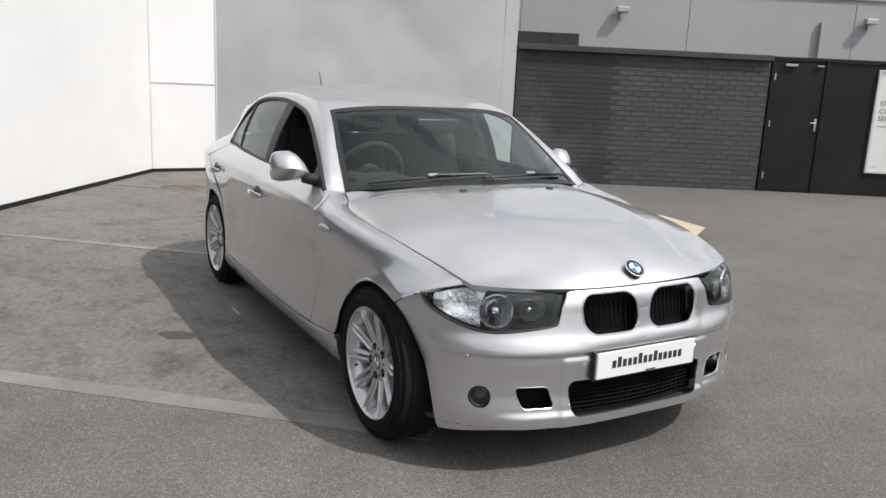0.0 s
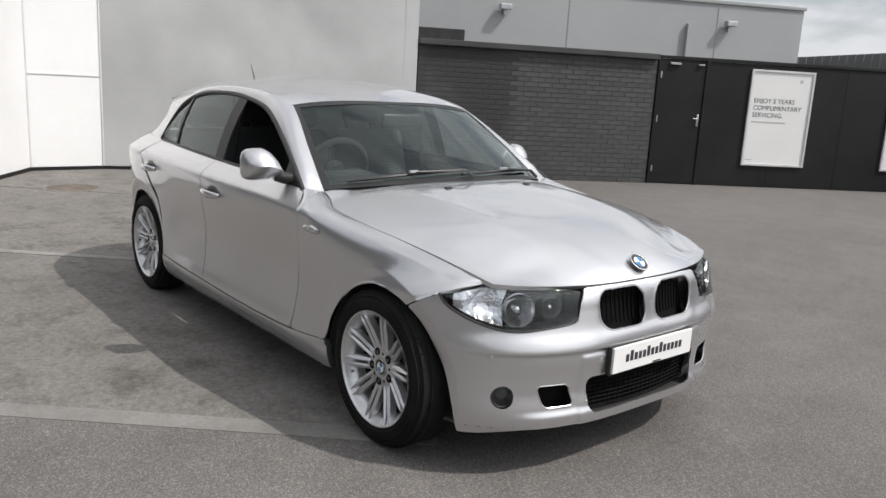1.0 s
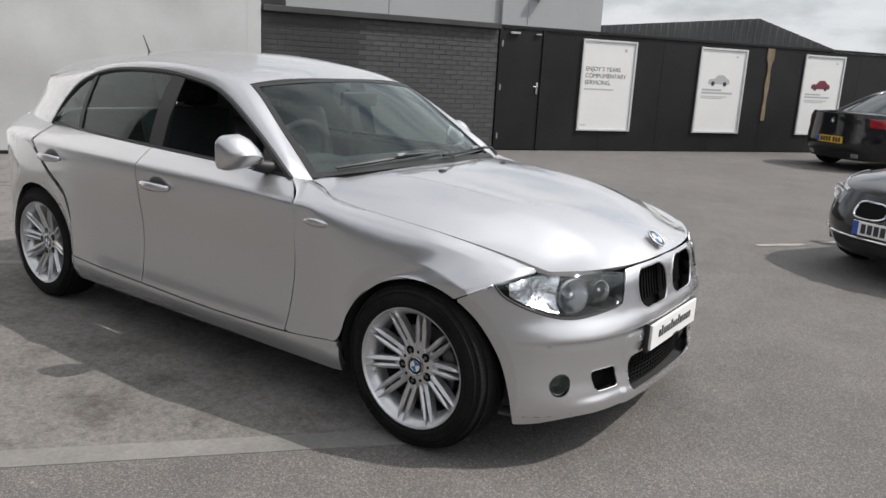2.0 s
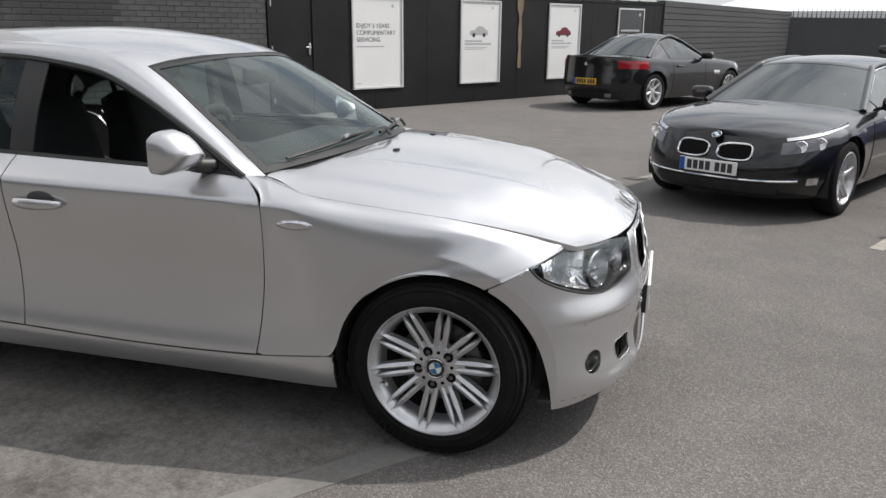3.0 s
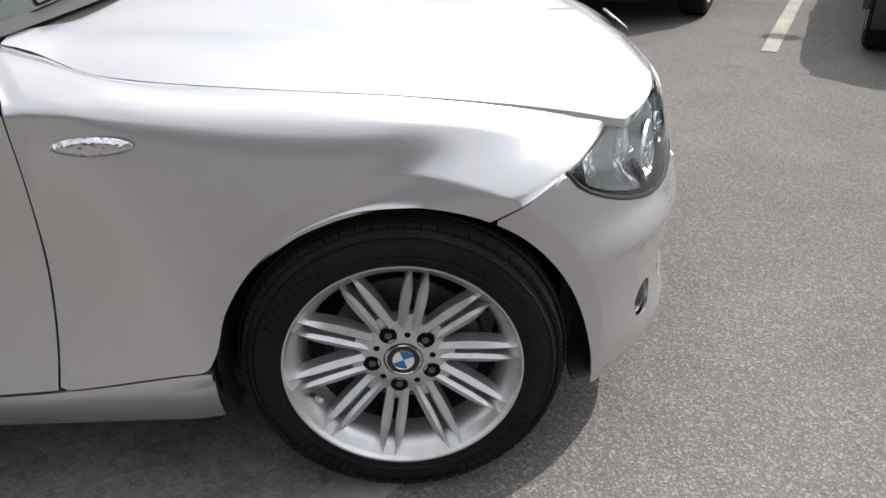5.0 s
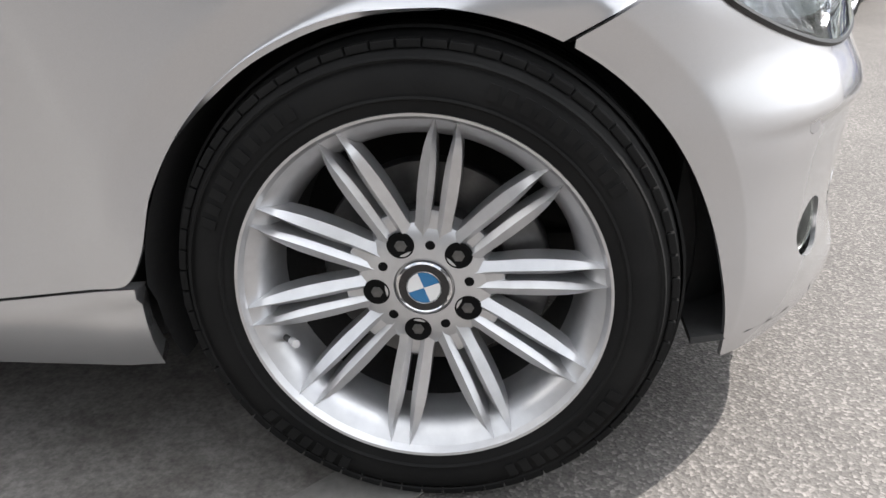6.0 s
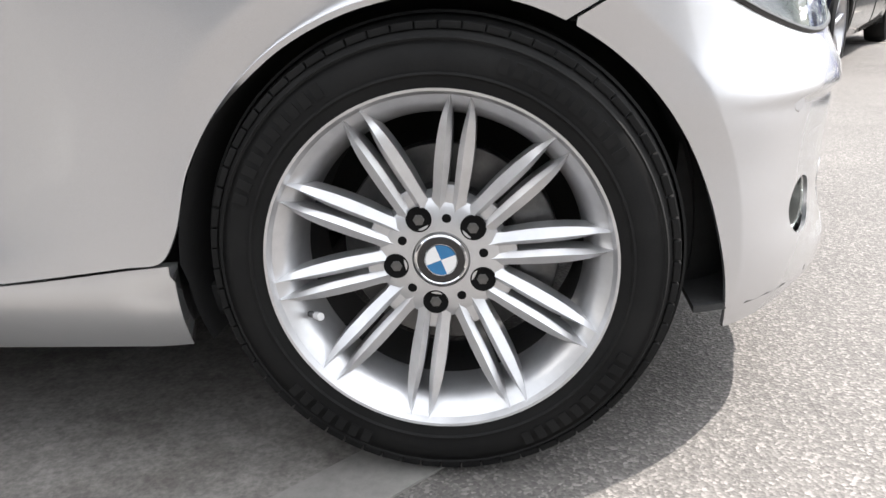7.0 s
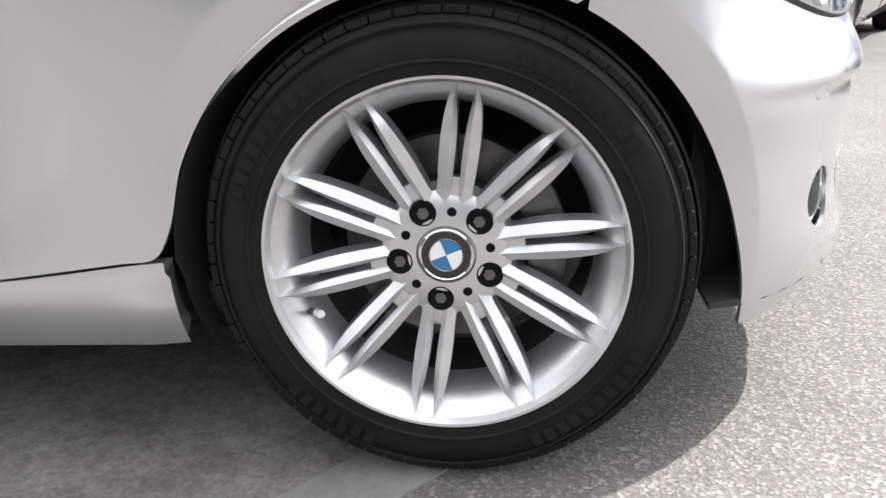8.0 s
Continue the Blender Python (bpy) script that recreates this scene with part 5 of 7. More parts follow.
for sg in (-1, 1):
    def rail(u, v, sg=sg):
        r, t = R(0.776 * u), T(0.80 * u)
        p = Vector(t).lerp(Vector(r), v)
        out = 0.016 * math.sin(math.pi * v) * smooth(0.0, 0.06, u)
        return Vector((p.x + 0.3 * out, sg * (p.y + out), p.z + out * 0.8))
    part("roof_rail", patch(rail, 60, 8, MID, 0.012), SILVER, hero)
    # rear pillar, from the roof round the last side window down to the wing
    tail_edge = curve((0.0, R(0.776)), (0.25, R(0.88)), (0.48, (-3.00, 0.478, 1.190)), (0.72, (-3.12, 0.478, 1.09)), (1.0, (-3.30, half_width(-3.30, BELT(-3.30)), BELT(-3.30))))
    def pillar(u, v, sg=sg):
        p = Vector(T(0.80 + 0.20 * u)).lerp(Vector(tail_edge(u)), v)
        out = 0.012 * math.sin(math.pi * v) * smooth(1.0, 0.75, u)
        p = Vector((p.x, p.y + out, p.z + 0.4 * out))
        k = smooth(0.55, 1.0, u)
        p.y += (half_width(p.x, BELT(p.x)) - p.y) * k**2
        p.z += (BELT(p.x) - p.z) * k**2
        return Vector((p.x, sg * p.y, p.z))
    part("rear_pillar", patch(pillar, 30, 16, MID, 0.010), SILVER, hero)
    # black window surround and the glass panes
    def belt3(x):
        return Vector((x, sg * (half_width(x, BELT(x)) - 0.004), BELT(x) - 0.002))
    def t_of_x(x):
        lo, hi = 0.0, 1.0
        for _ in range(24):
            mid = (lo + hi) / 2
            if T(mid)[0] > x:
                lo = mid
            else:
                hi = mid
        return (lo + hi) / 2
    def side_strip(x0, x1, lean0, lean1, k0, k1, off):
        def f(u, v):
            x = x0 + (x1 - x0) * u
            lean = lean0 + (lean1 - lean0) * u
            k = k0 + (k1 - k0) * v
            xx = x - lean * k
            tt = t_of_x(xx)
            top = T(tt)
            a = belt3(x)
            p = Vector((x + (top[0] - x) * k, sg * (abs(a.y) + (top[1] - abs(a.y)) * k), a.z + (top[2] - a.z) * k))
            p.y += sg * (0.016 * math.sin(math.pi * k) + off)
            return p
        return f
    b = patch(side_strip(-1.555, -1.66, 0.0, 0.0, 0.0, 0.99, 0.003), 3, 12, MID, 0.006)
    part("window_pillar", b, TRIM, hero, "black centre window pillar")
    b = patch(side_strip(-2.30, -2.335, 0.0, 0.0, 0.0, 0.985, 0.003), 2, 12, MID, 0.006)
    part("window_pillar", b, TRIM, hero, "black rear window bar")
    g = part("rear_door_glass", patch(side_strip(-1.66, -2.30, 0.0, 0.0, 0.0, 0.985, -0.004), 20, 10, MID, 0), SIDE_GLASS, hero, "green tinted rear door glass")
    g.visible_shadow = False
    g = part("quarter_glass", patch(side_strip(-2.335, -2.61, 0.0, 0.0, 0.0, 0.97, -0.004), 10, 10, MID, 0), SIDE_GLASS, hero, "green tinted quarter glass")
    g.visible_shadow = False
    b = tube([Vector((T(k / 40)[0], sg * (T(k / 40)[1] + 0.002), T(k / 40)[2] - 0.006)) for k in range(41)], 0.013, 6)
    merge(b, tube([belt3(-0.70 - 1.92 * k / 30) for k in range(31)], 0.011, 6))
    part("window_seal", b, TRIM, hero, "black window surround")
    # the black triangle that carries the mirror
    b = bmesh.new()
    def corner_pane(u, v):
        x = -0.725 - 0.165 * u
        a, t = belt3(x), T(t_of_x(x))
        p = a.lerp(Vector((x, sg * t[1], t[2])), 0.98 * v)
        return p + Vector((0, sg * 0.003, 0))
    b.free()
    b = patch(corner_pane, 8, 6, MID, 0.004)
    part("mirror_triangle", b, TRIM, hero, soft=False)
    # mirror: a wedge-fronted shell, its glass and its foot
    b = bmesh.new()
    section = [(-0.030, 0.030), (-0.030, 0.062), (-0.018, 0.074), (0.010, 0.076), (0.040, 0.066), (0.066, 0.044), (0.084, 0.020), (0.092, 0.002), (0.086, -0.008), (0.064, -0.034), (0.036, -0.056), (0.004, -0.068), (-0.020, -0.068), (-0.030, -0.056), (-0.030, -0.015)]
    rings = []
    for t, wide, tall, dx, dz in ((0.0, 0.25, 0.16, 0.010, -0.030), (0.07, 0.52, 0.36, 0.008, -0.026), (0.20, 0.78, 0.64, 0.004, -0.014), (0.40, 0.96, 0.90, 0.0, -0.003), (0.56, 1.0, 1.0, -0.006, 0.002), (0.70, 0.98, 1.0, -0.012, 0.0), (0.87, 0.92, 0.95, -0.020, -0.001), (0.96, 0.78, 0.82, -0.028, -0.003), (1.0, 0.50, 0.55, -0.034, -0.004)):
        rings.append([b.verts.new((-0.868 - (0.11 if sg > 0 else 0.0) + dx + wide * px, sg * (0.786 - (0.09 if sg > 0 else 0.0) + 0.172 * t), 0.992 + dz + tall * pz)) for px, pz in section])
    m = len(section)
    for a, c in zip(rings, rings[1:]):
        for q in range(m):
            b.faces.new((a[q], a[(q + 1) % m], c[(q + 1) % m], c[q]))
    b.faces.new(rings[0])
    b.faces.new(rings[-1][::-1])
    bmesh.ops.recalc_face_normals(b, faces=b.faces)
    sharpen(b, 38)
    mirror = part("door_mirror", b, SILVER, hero, "silver door mirror housing")
    g = patch(lambda u, v: Vector((-0.9005 - (0.11 if sg > 0 else 0.0) - 0.018 * u, sg * (0.822 - (0.09 if sg > 0 else 0.0) + 0.095 * u), 0.945 + 0.095 * v)), 4, 4, MID, 0)
    part("mirror_glass", g, CHROME, mirror, "mirror glass", soft=False)
    part("mirror_foot", tube([(-0.81, sg * 0.740, 0.932), (-0.83, sg * 0.785, 0.938), (-0.85, sg * 0.82, 0.947)], 0.030, 8, 0.026), TRIM, mirror)

# wipers, washer jets, aerial
for y0, y1 in ((-0.60, -0.02), (-0.05, 0.56)):
    pts = []
    for k in range(9):
        y = y0 + (y1 - y0) * k / 8
        u = 0.5 + y / 1.38
        pts.append(screen(u, 0.055 + 0.05 * k / 8) + Vector((0.012, 0, 0.010)))
    w = part("wiper", tube(pts, 0.007, 6), TRIM, hero, "black windscreen wiper")
    part("wiper_arm", tube([pts[-1] + Vector((0.06, 0.02, -0.03)), pts[-1] + Vector((0.05, -0.02, 0.004)), pts[4] + Vector((0.008, 0, 0.012))], 0.008, 6, 0.005), TRIM, w)
    part("wiper_joint", boxes(((pts[4].x + 0.008, pts[4].y, pts[4].z + 0.014), (0.012, 0.05, 0.012)), bevel=0.003), STEEL, w, soft=False)
for y in (-0.245, 0.245):
    c = Vector((-0.325, y, bonnet_mid(-0.325) - 0.003))
    part("washer_jet", boxes((tuple(c), (0.022, 0.032, 0.012)), bevel=0.004), TRIM, hero)
aerial = part("aerial", tube([(-2.74, 0, 1.34), (-2.77, 0, 1.39), (-2.81, 0, 1.455)], 0.007, 6, 0.003), TRIM, hero, "short black roof aerial")
part("aerial_base", lathe([(0.0, 0.022), (0.015, 0.02), (0.03, 0.0)], 16, "z"), TRIM, aerial).location = (-2.74, 0, 1.338)

# tail: hatch, screen, lamps, bumper
def tail_skin(z0, z1, y0=-1.0, y1=1.0, off=0.0):
    def f(u, v):
        s = y0 + (y1 - y0) * u
        z = z0 + (z1 - z0) * v
        a = abs(s) * math.pi / 2
        x = X1 + (tail_x(z) - off - X1) * max(0.0, math.cos(a)) ** (2 / NR)
        return Vector((x, math.copysign(half_width(x + off, z) + off * math.sin(a), s), z))
    return f
part("rear_bumper", patch(tail_skin(0.22, 0.55, -0.62, 0.62), 40, 12, MID, 0.02), SILVER, hero)
part("tailgate", patch(tail_skin(0.555, 0.975, -0.42, 0.42), 30, 14, MID, 0.02), SILVER, hero)
for s0, s1 in ((-0.61, -0.43), (0.43, 0.61)):
    part("tail_lamp", patch(tail_skin(0.70, 0.88, s0, s1, 0.004), 10, 8, MID, 0.02), RED_LENS, hero, "red tail lamp")
    part("tail_panel", patch(tail_skin(0.555, 0.695, s0, s1), 10, 6, MID, 0.01), SILVER, hero)
    part("tail_panel", patch(tail_skin(0.885, 0.985, s0, s1), 10, 6, MID, 0.01), SILVER, hero)


def rear_screen(u, v):
    s = 2 * u - 1
    a = 1 - abs(s) ** 2.2
    lo, hi = Vector((-3.26 - 0.07 * a, s * 0.47, 0.975)), Vector((-3.01 - 0.05 * a, s * 0.475, 1.19 + 0.085 * a))
    return lo.lerp(hi, v)


g = part("rear_window", patch(rear_screen, 20, 12, MID, 0), SIDE_GLASS, hero, "green tinted rear window")
g.visible_shadow = False
part("roof_spoiler", patch(lambda u, v: Vector((-2.99 - 0.07 * v, (2 * u - 1) * (0.455 - 0.05 * v), 1.190 + 0.085 * (1 - (2 * u - 1) ** 2) - 0.02 * v)), 24, 4, MID, 0.02), SILVER, hero)

# cabin: floor, dash, wheel, seats, door cards
part("dashboard", boxes(((-0.84, 0, 0.80), (0.50, 1.34, 0.22)), ((-0.98, -0.37, 0.90), (0.20, 0.34, 0.08)), ((-0.86, 0.0, 0.62), (0.36, 0.26, 0.5)), bevel=0.05), CABIN, hero)
b = lathe([(0.185 + 0.016 * math.cos(a), 0.016 * math.sin(a)) for a in [2 * math.pi * k / 10 for k in range(10)]], 36, "x", True)
box(b, (-0.01, 0, 0), (0.03, 0.34, 0.035), None, 0.01)
box(b, (-0.01, 0, -0.08), (0.03, 0.04, 0.16), None, 0.01)
merge(b, lathe([(0.0, 0.03), (0.06, 0.02), (0.065, -0.02)], 20, "x"))
sw = part("steering_wheel", b, CABIN, hero, "black three-spoke steering wheel")
sw.matrix_local = Matrix.Translation((-1.10, -0.36, 0.915)) @ pose(0, 0, 0, 0, 22, 0)
for y in (-0.36, 0.36):
    seat = part("front_seat", boxes(((-1.48, y, 0.50), (0.52, 0.50, 0.18)), bevel=0.06), CABIN, hero, "dark cloth front seat")
    b = bmesh.new()
    box(b, (0, 0, 0.29), (0.15, 0.50, 0.60), None, 0.06)
    o = part("backrest", b, CABIN, seat)
    o.matrix_local = Matrix.Translation((-1.74, y, 0.52)) @ pose(0, 0, 0, 0, -17, 0)
    b = bmesh.new()
    box(b, (-0.02, 0, 0.72), (0.10, 0.27, 0.18), None, 0.045)
    merge(b, tube([(0, -0.06, 0.55), (-0.01, -0.06, 0.66)], 0.007, 6))
    merge(b, tube([(0, 0.06, 0.55), (-0.01, 0.06, 0.66)], 0.007, 6))
    o = part("headrest", b, CABIN, seat)
    o.matrix_local = Matrix.Translation((-1.74, y, 0.52)) @ pose(0, 0, 0, 0, -17, 0)
b = bmesh.new()
box(b, (-2.42, 0, 0.52), (0.50, 1.22, 0.20), None, 0.06)
box(b, (-2.72, 0, 0.78), (0.16, 1.10, 0.48), None, 0.06)
for y in (-0.36, 0.36):
    box(b, (-2.74, y, 1.10), (0.09, 0.24, 0.14), None, 0.04)
part("rear_bench", b, CABIN, hero, "dark cloth rear bench", soft=False)
part("cabin_floor", boxes(((-1.7, 0, 0.30), (2.3, 1.45, 0.04)), ((-2.98, 0, 0.90), (0.44, 0.90, 0.03))), CABIN, hero, soft=False)
part("headlining", patch(lambda u, v: roof(0.03 + 0.94 * u, 0.02 + 0.93 * v) - Vector((0, 0, 0.03)), 20, 20, MID, 0), CABIN, hero)
b = bmesh.new()
box(b, (0, 0, 0), (0.03, 0.25, 0.07), None, 0.012)
part("inside_mirror", b, TRIM, hero).location = (-1.03, 0.0, 1.19)
for sg in (-1, 1):
    part("door_card", patch(lambda u, v: on_side(-2.45 + 1.75 * u, 0.36 + 0.54 * v, sg, -0.09), 12, 6, MID, 0), CABIN, hero)
    part("belt_strap", tube([(-1.66, sg * 0.60, 1.20), (-1.68, sg * 0.66, 0.90), (-1.66, sg * 0.68, 0.60)], 0.018, 4), CABIN, hero)


# ---- wheels ----
def hero_wheel(parent, m, turn):
    """An alloy wheel with ten pairs of slim spokes; its face looks along -y."""
    w = new("wheel")
    w.parent = parent
    w.matrix_local = m
    # the tyre in section, face to the front: radius, y
    tyre = [(0.214, -0.082), (0.223, -0.096), (0.234, -0.099), (0.252, -0.101), (0.268, -0.098), (0.281, -0.091), (0.291, -0.081), (0.299, -0.070), (0.306, -0.052), (0.311, -0.02), (0.311, 0.02), (0.3095, 0.06), (0.303, 0.085), (0.291, 0.098), (0.27, 0.104), (0.24, 0.10), (0.222, 0.085)]
    part("tyre", lathe(tyre, 96), TYRE, w, "black road tyre with raised sidewall marks")
    # tread blocks along the shoulder
    b = bmesh.new()
    for k in range(66):
        a = 2 * math.pi * k / 66
        rot = pose(0, 0, 0, 0, math.degrees(a), 0)
        box(b, (0, -0.0735, 0.2955), (0.0258, 0.022, 0.009), rot, 0.0015)
    for q in (-0.045, -0.012, 0.022, 0.056):
        merge(b, lathe([(0.308, q - 0.012), (0.3115, q - 0.011), (0.3115, q + 0.011), (0.308, q + 0.012)], 96))
    part("tread", b, TYRE, w, soft=False)
    # raised print on the sidewall, as plain bars
    for a0, a1, r in ((20, 62, 0.279), (118, 158, 0.279), (205, 232, 0.280), (292, 330, 0.279)):
        a = a0
        b = bmesh.new()
        while a < a1:
            box(b, (0, -0.1030, r - 0.017), (0.012, 0.0012, 0.018), pose(0, 0, 0, 0, a, 0))
            a += 4.2
        part("sidewall_print", b, TYRE, w, soft=False)
    b = lathe([(0.2385, -0.1005), (0.2410, -0.1035), (0.2440, -0.1025)], 96)
    merge(b, lathe([(0.2795, -0.0965), (0.2820, -0.0975), (0.2840, -0.0935)], 96))
    part("sidewall_rib", b, TYRE, w)
    # rim: lip, broad sloping face, barrel darkened for the shade behind the spokes
    K = 0.968                                            # alloy radius against the plan sizes below
    rim = [(0.2240, -0.090), (0.2290, -0.0985), (0.2325, -0.0995), (0.2325, -0.094), (0.2275, -0.0925), (0.2235, -0.0885), (0.2135, -0.0805), (0.2035, -0.0680), (0.1965, -0.0480), (0.1925, -0.0150)]
    part("rim", lathe([(r * K, h) for r, h in rim], 96), ALLOY, w, "silver alloy rim")
    part("barrel", lathe([(0.1866, -0.016), (0.187, 0.02), (0.186, 0.05), (0.188, 0.09)], 64), LINER, w, "inner barrel coloured dark for shade behind the spokes")
    # hub face, dished towards the middle
    hub = [(0.0, -0.058), (0.036, -0.058), (0.038, -0.062), (0.070, -0.060), (0.082, -0.054), (0.088, -0.040), (0.088, 0.0)]
    hubp = part("hub", lathe(hub, 64), ALLOY, w, "silver wheel hub")
    # almost flat black discs paint the shade of the bolt wells and small holes
    for k in range(5):
        a = radians(turn + 36 + 72 * k)
        c = Vector((0.060 * math.sin(a), -0.0605, 0.060 * math.cos(a)))
        o = part("bolt_well_shade", lathe([(0.0175, 0.0005), (0.0160, -0.0016), (0.0148, -0.0012), (0.0140, -0.0008), (0.0, -0.0008)], 24), VOID, hubp, "black disc painted as a shaded wheel bolt well")
        o.matrix_local = Matrix.Translation(c)
        q = part("wheel_bolt", lathe([(0.0, -0.0016), (0.0065, -0.0016), (0.0078, -0.0012), (0.0078, 0.002)], 6), DARK_METAL, hubp, "wheel bolt head", soft=False)
        q.matrix_local = Matrix.Translation(c)
        a = radians(turn + 72 * k)
        o = part("hub_hole_shade", lathe([(0.0062, -0.0006), (0.0050, -0.0010), (0.0, -0.0010)], 16), VOID, hubp)
        o.matrix_local = Matrix.Translation((0.056 * math.sin(a), -0.0605, 0.056 * math.cos(a)))
    roundel("hub_badge", 0.0345, w, Matrix.Translation((0, -0.058, 0)) @ pose(0, 0, 0, 0, 0, 180) @ pose(0, 0, 0, 0, 20, 0), 0.006)
    # spokes: in each pair two slim blades run side by side from the hub out over the rim's slope
    lane = curve((0.0, 0.0125), (0.25, 0.0138), (0.8, 0.0145), (1.0, 0.0122))
    girth = curve((0.0, 0.0120), (0.15, 0.0092), (0.40, 0.0103), (0.60, 0.0098), (0.80, 0.0066), (1.0, 0.0006))
    face = curve((0.0, -0.0605), (0.10, -0.0625), (0.4, -0.0740), (0.8, -0.0895), (1.0, -0.0930))
    deep = curve((0.0, 0.030), (0.5, 0.036), (0.80, 0.036), (0.93, 0.026), (1.0, 0.012))
    me = None
    for k in range(10):
        for s in (-1, 1):
            if me is None or s == -1 and k == 0 or s == 1 and k == 0:
                b = bmesh.new()
                rows = []
                for i in range(15):
                    t = i / 14
                    r = (0.066 + (0.2270 - 0.066) * t) * K
                    c, g, y, d = s * lane(t), girth(t), face(t), deep(t)
                    rows.append([b.verts.new(p) for p in ((c - g, y + d, r), (c - g * 0.95, y + 0.007, r), (c - s * g * 0.25, y, r), (c + g * 0.95, y + 0.007, r), (c + g, y + d, r))])
                for a, q in zip(rows, rows[1:]):
                    for j in range(4):
                        b.faces.new((a[j], a[j + 1], q[j + 1], q[j]))
                b.faces.new(rows[-1])
                bmesh.ops.recalc_face_normals(b, faces=b.faces)
                if sum(f.normal.y for f in b.faces) > 0:
                    bmesh.ops.reverse_faces(b, faces=b.faces)
                sharpen(b, 28)
                o = part("spoke", b, ALLOY, w, "slim silver wheel spoke")
                if s == -1:
                    me = o.data
                else:
                    me2 = o.data
            else:
                o = new("spoke", me if s == -1 else me2)
                o.parent = w
            o.matrix_local = pose(0, 0, 0, 0, turn + 36 * k, 0)
    # web that ties each pair to the hub
    for k in range(10):
        b = boxes(((0, -0.048, 0.083), (0.045, 0.018, 0.035)), bevel=0.006)
        o = part("spoke_root", b, ALLOY, w)
        o.matrix_local = pose(0, 0, 0, 0, turn + 36 * k, 0)
    v = part("valve", tube([(0, -0.066, 0.196), (0, -0.088, 0.178)], 0.0045, 8), TRIM, w, "black tyre valve with a pale cap")
    part("valve_cap", tube([(0, -0.084, 0.181), (0, -0.097, 0.171)], 0.0055, 8), FRAME_ALU, v)
    v.matrix_local = pose(0, 0, 0, 0, turn + 36 * 6 + 18 + 4, 0)
    # brake
    d = part("brake_disc", lathe([(0.06, 0.005), (0.140, 0.005), (0.142, 0.008), (0.142, 0.026), (0.06, 0.026)], 64), DARK_METAL, w, "worn steel brake disc")
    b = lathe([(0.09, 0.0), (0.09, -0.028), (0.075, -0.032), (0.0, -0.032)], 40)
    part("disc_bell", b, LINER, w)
    arc = [(r * math.sin(radians(a)), r * math.cos(radians(a))) for r, steps in ((0.154, range(48, 113, 8)), (0.102, range(112, 47, -8))) for a in steps]
    c = bmesh.new()
    rows = [[c.verts.new((x, y, z)) for x, z in arc] for y in (-0.028, 0.020)]
    c.faces.new(rows[0])
    c.faces.new(rows[1][::-1])
    for k in range(len(arc)):
        j = (k + 1) % len(arc)
        c.faces.new((rows[0][k], rows[0][j], rows[1][j], rows[1][k]))
    bmesh.ops.recalc_face_normals(c, faces=c.faces)
    bmesh.ops.bevel(c, geom=c.edges[:], offset=0.003, segments=1, affect="EDGES")
    part("brake_caliper", c, DARK_METAL, w, "grey brake caliper")
    return w


hero_wheel(hero, Matrix.Translation((0, -0.744, HUB_Z)), 10)
hero_wheel(hero, Matrix.Translation((REAR, -0.716, HUB_Z)), 24)
hero_wheel(hero, Matrix.Translation((0, 0.744, HUB_Z)) @ pose(0, 0, 0, 0, 0, 180), 5)
hero_wheel(hero, Matrix.Translation((REAR, 0.716, HUB_Z)) @ pose(0, 0, 0, 0, 0, 180), 31)


# ---- the other parked cars ----
DARK_GLASS = material("dark_car_glass", (0.018, 0.025, 0.025), 0.03, 0.0, 0.3, 0.5)


def plain_wheel(parent, m, r, width, spokes, rim_mat=None):
    w = new("wheel")
    w.parent = parent
    w.matrix_local = m
    h = width / 2
    ri = r * 0.70
    part("tyre", lathe([(ri - 0.01, -h * 0.8), (ri + 0.01, -h * 0.96), (r * 0.86, -h), (r * 0.96, -h * 0.86), (r, -h * 0.5), (r, h * 0.5), (r * 0.96, h * 0.86), (ri, h * 0.9)], 48), TYRE, w)
    rim = part("rim", lathe([(ri + 0.006, -h * 0.92), (ri, -h * 0.96), (ri - 0.012, -h * 0.9), (ri - 0.03, -h * 0.55), (ri - 0.035, h * 0.5)], 48), rim_mat or ALLOY, w, "silver alloy rim")
    part("hub", lathe([(0.0, -h * 0.62), (0.03, -h * 0.64), (0.07, -h * 0.55), (0.075, 0)], 24), rim_mat or ALLOY, rim)
    shape = None
    for k in range(spokes):
        if shape is None:
            b = bmesh.new()
            rows = []
            for i in range(6):
                t = i / 5
                q = 0.05 + (ri - 0.062) * t
                g = 0.030 - 0.008 * math.sin(math.pi * t)
                y = -h * (0.58 + 0.26 * t)
                rows.append([b.verts.new(p) for p in ((-g, y + 0.03, q), (-g * 0.7, y, q), (g * 0.7, y, q), (g, y + 0.03, q))])
            for a, c in zip(rows, rows[1:]):
                for j in range(3):
                    b.faces.new((a[j], a[j + 1], c[j + 1], c[j]))
            bmesh.ops.recalc_face_normals(b, faces=b.faces)
            o = part("spoke", b, rim_mat or ALLOY, rim)
            shape = o.data
        else:
            o = new("spoke", shape)
            o.parent = rim
        o.matrix_local = pose(0, 0, 0, 0, 360 * k / spokes, 0)
    part("brake_disc", lathe([(0.05, 0.0), (ri * 0.72, 0.0), (ri * 0.72, 0.02), (0.05, 0.02)], 32), DARK_METAL, w)
    return w


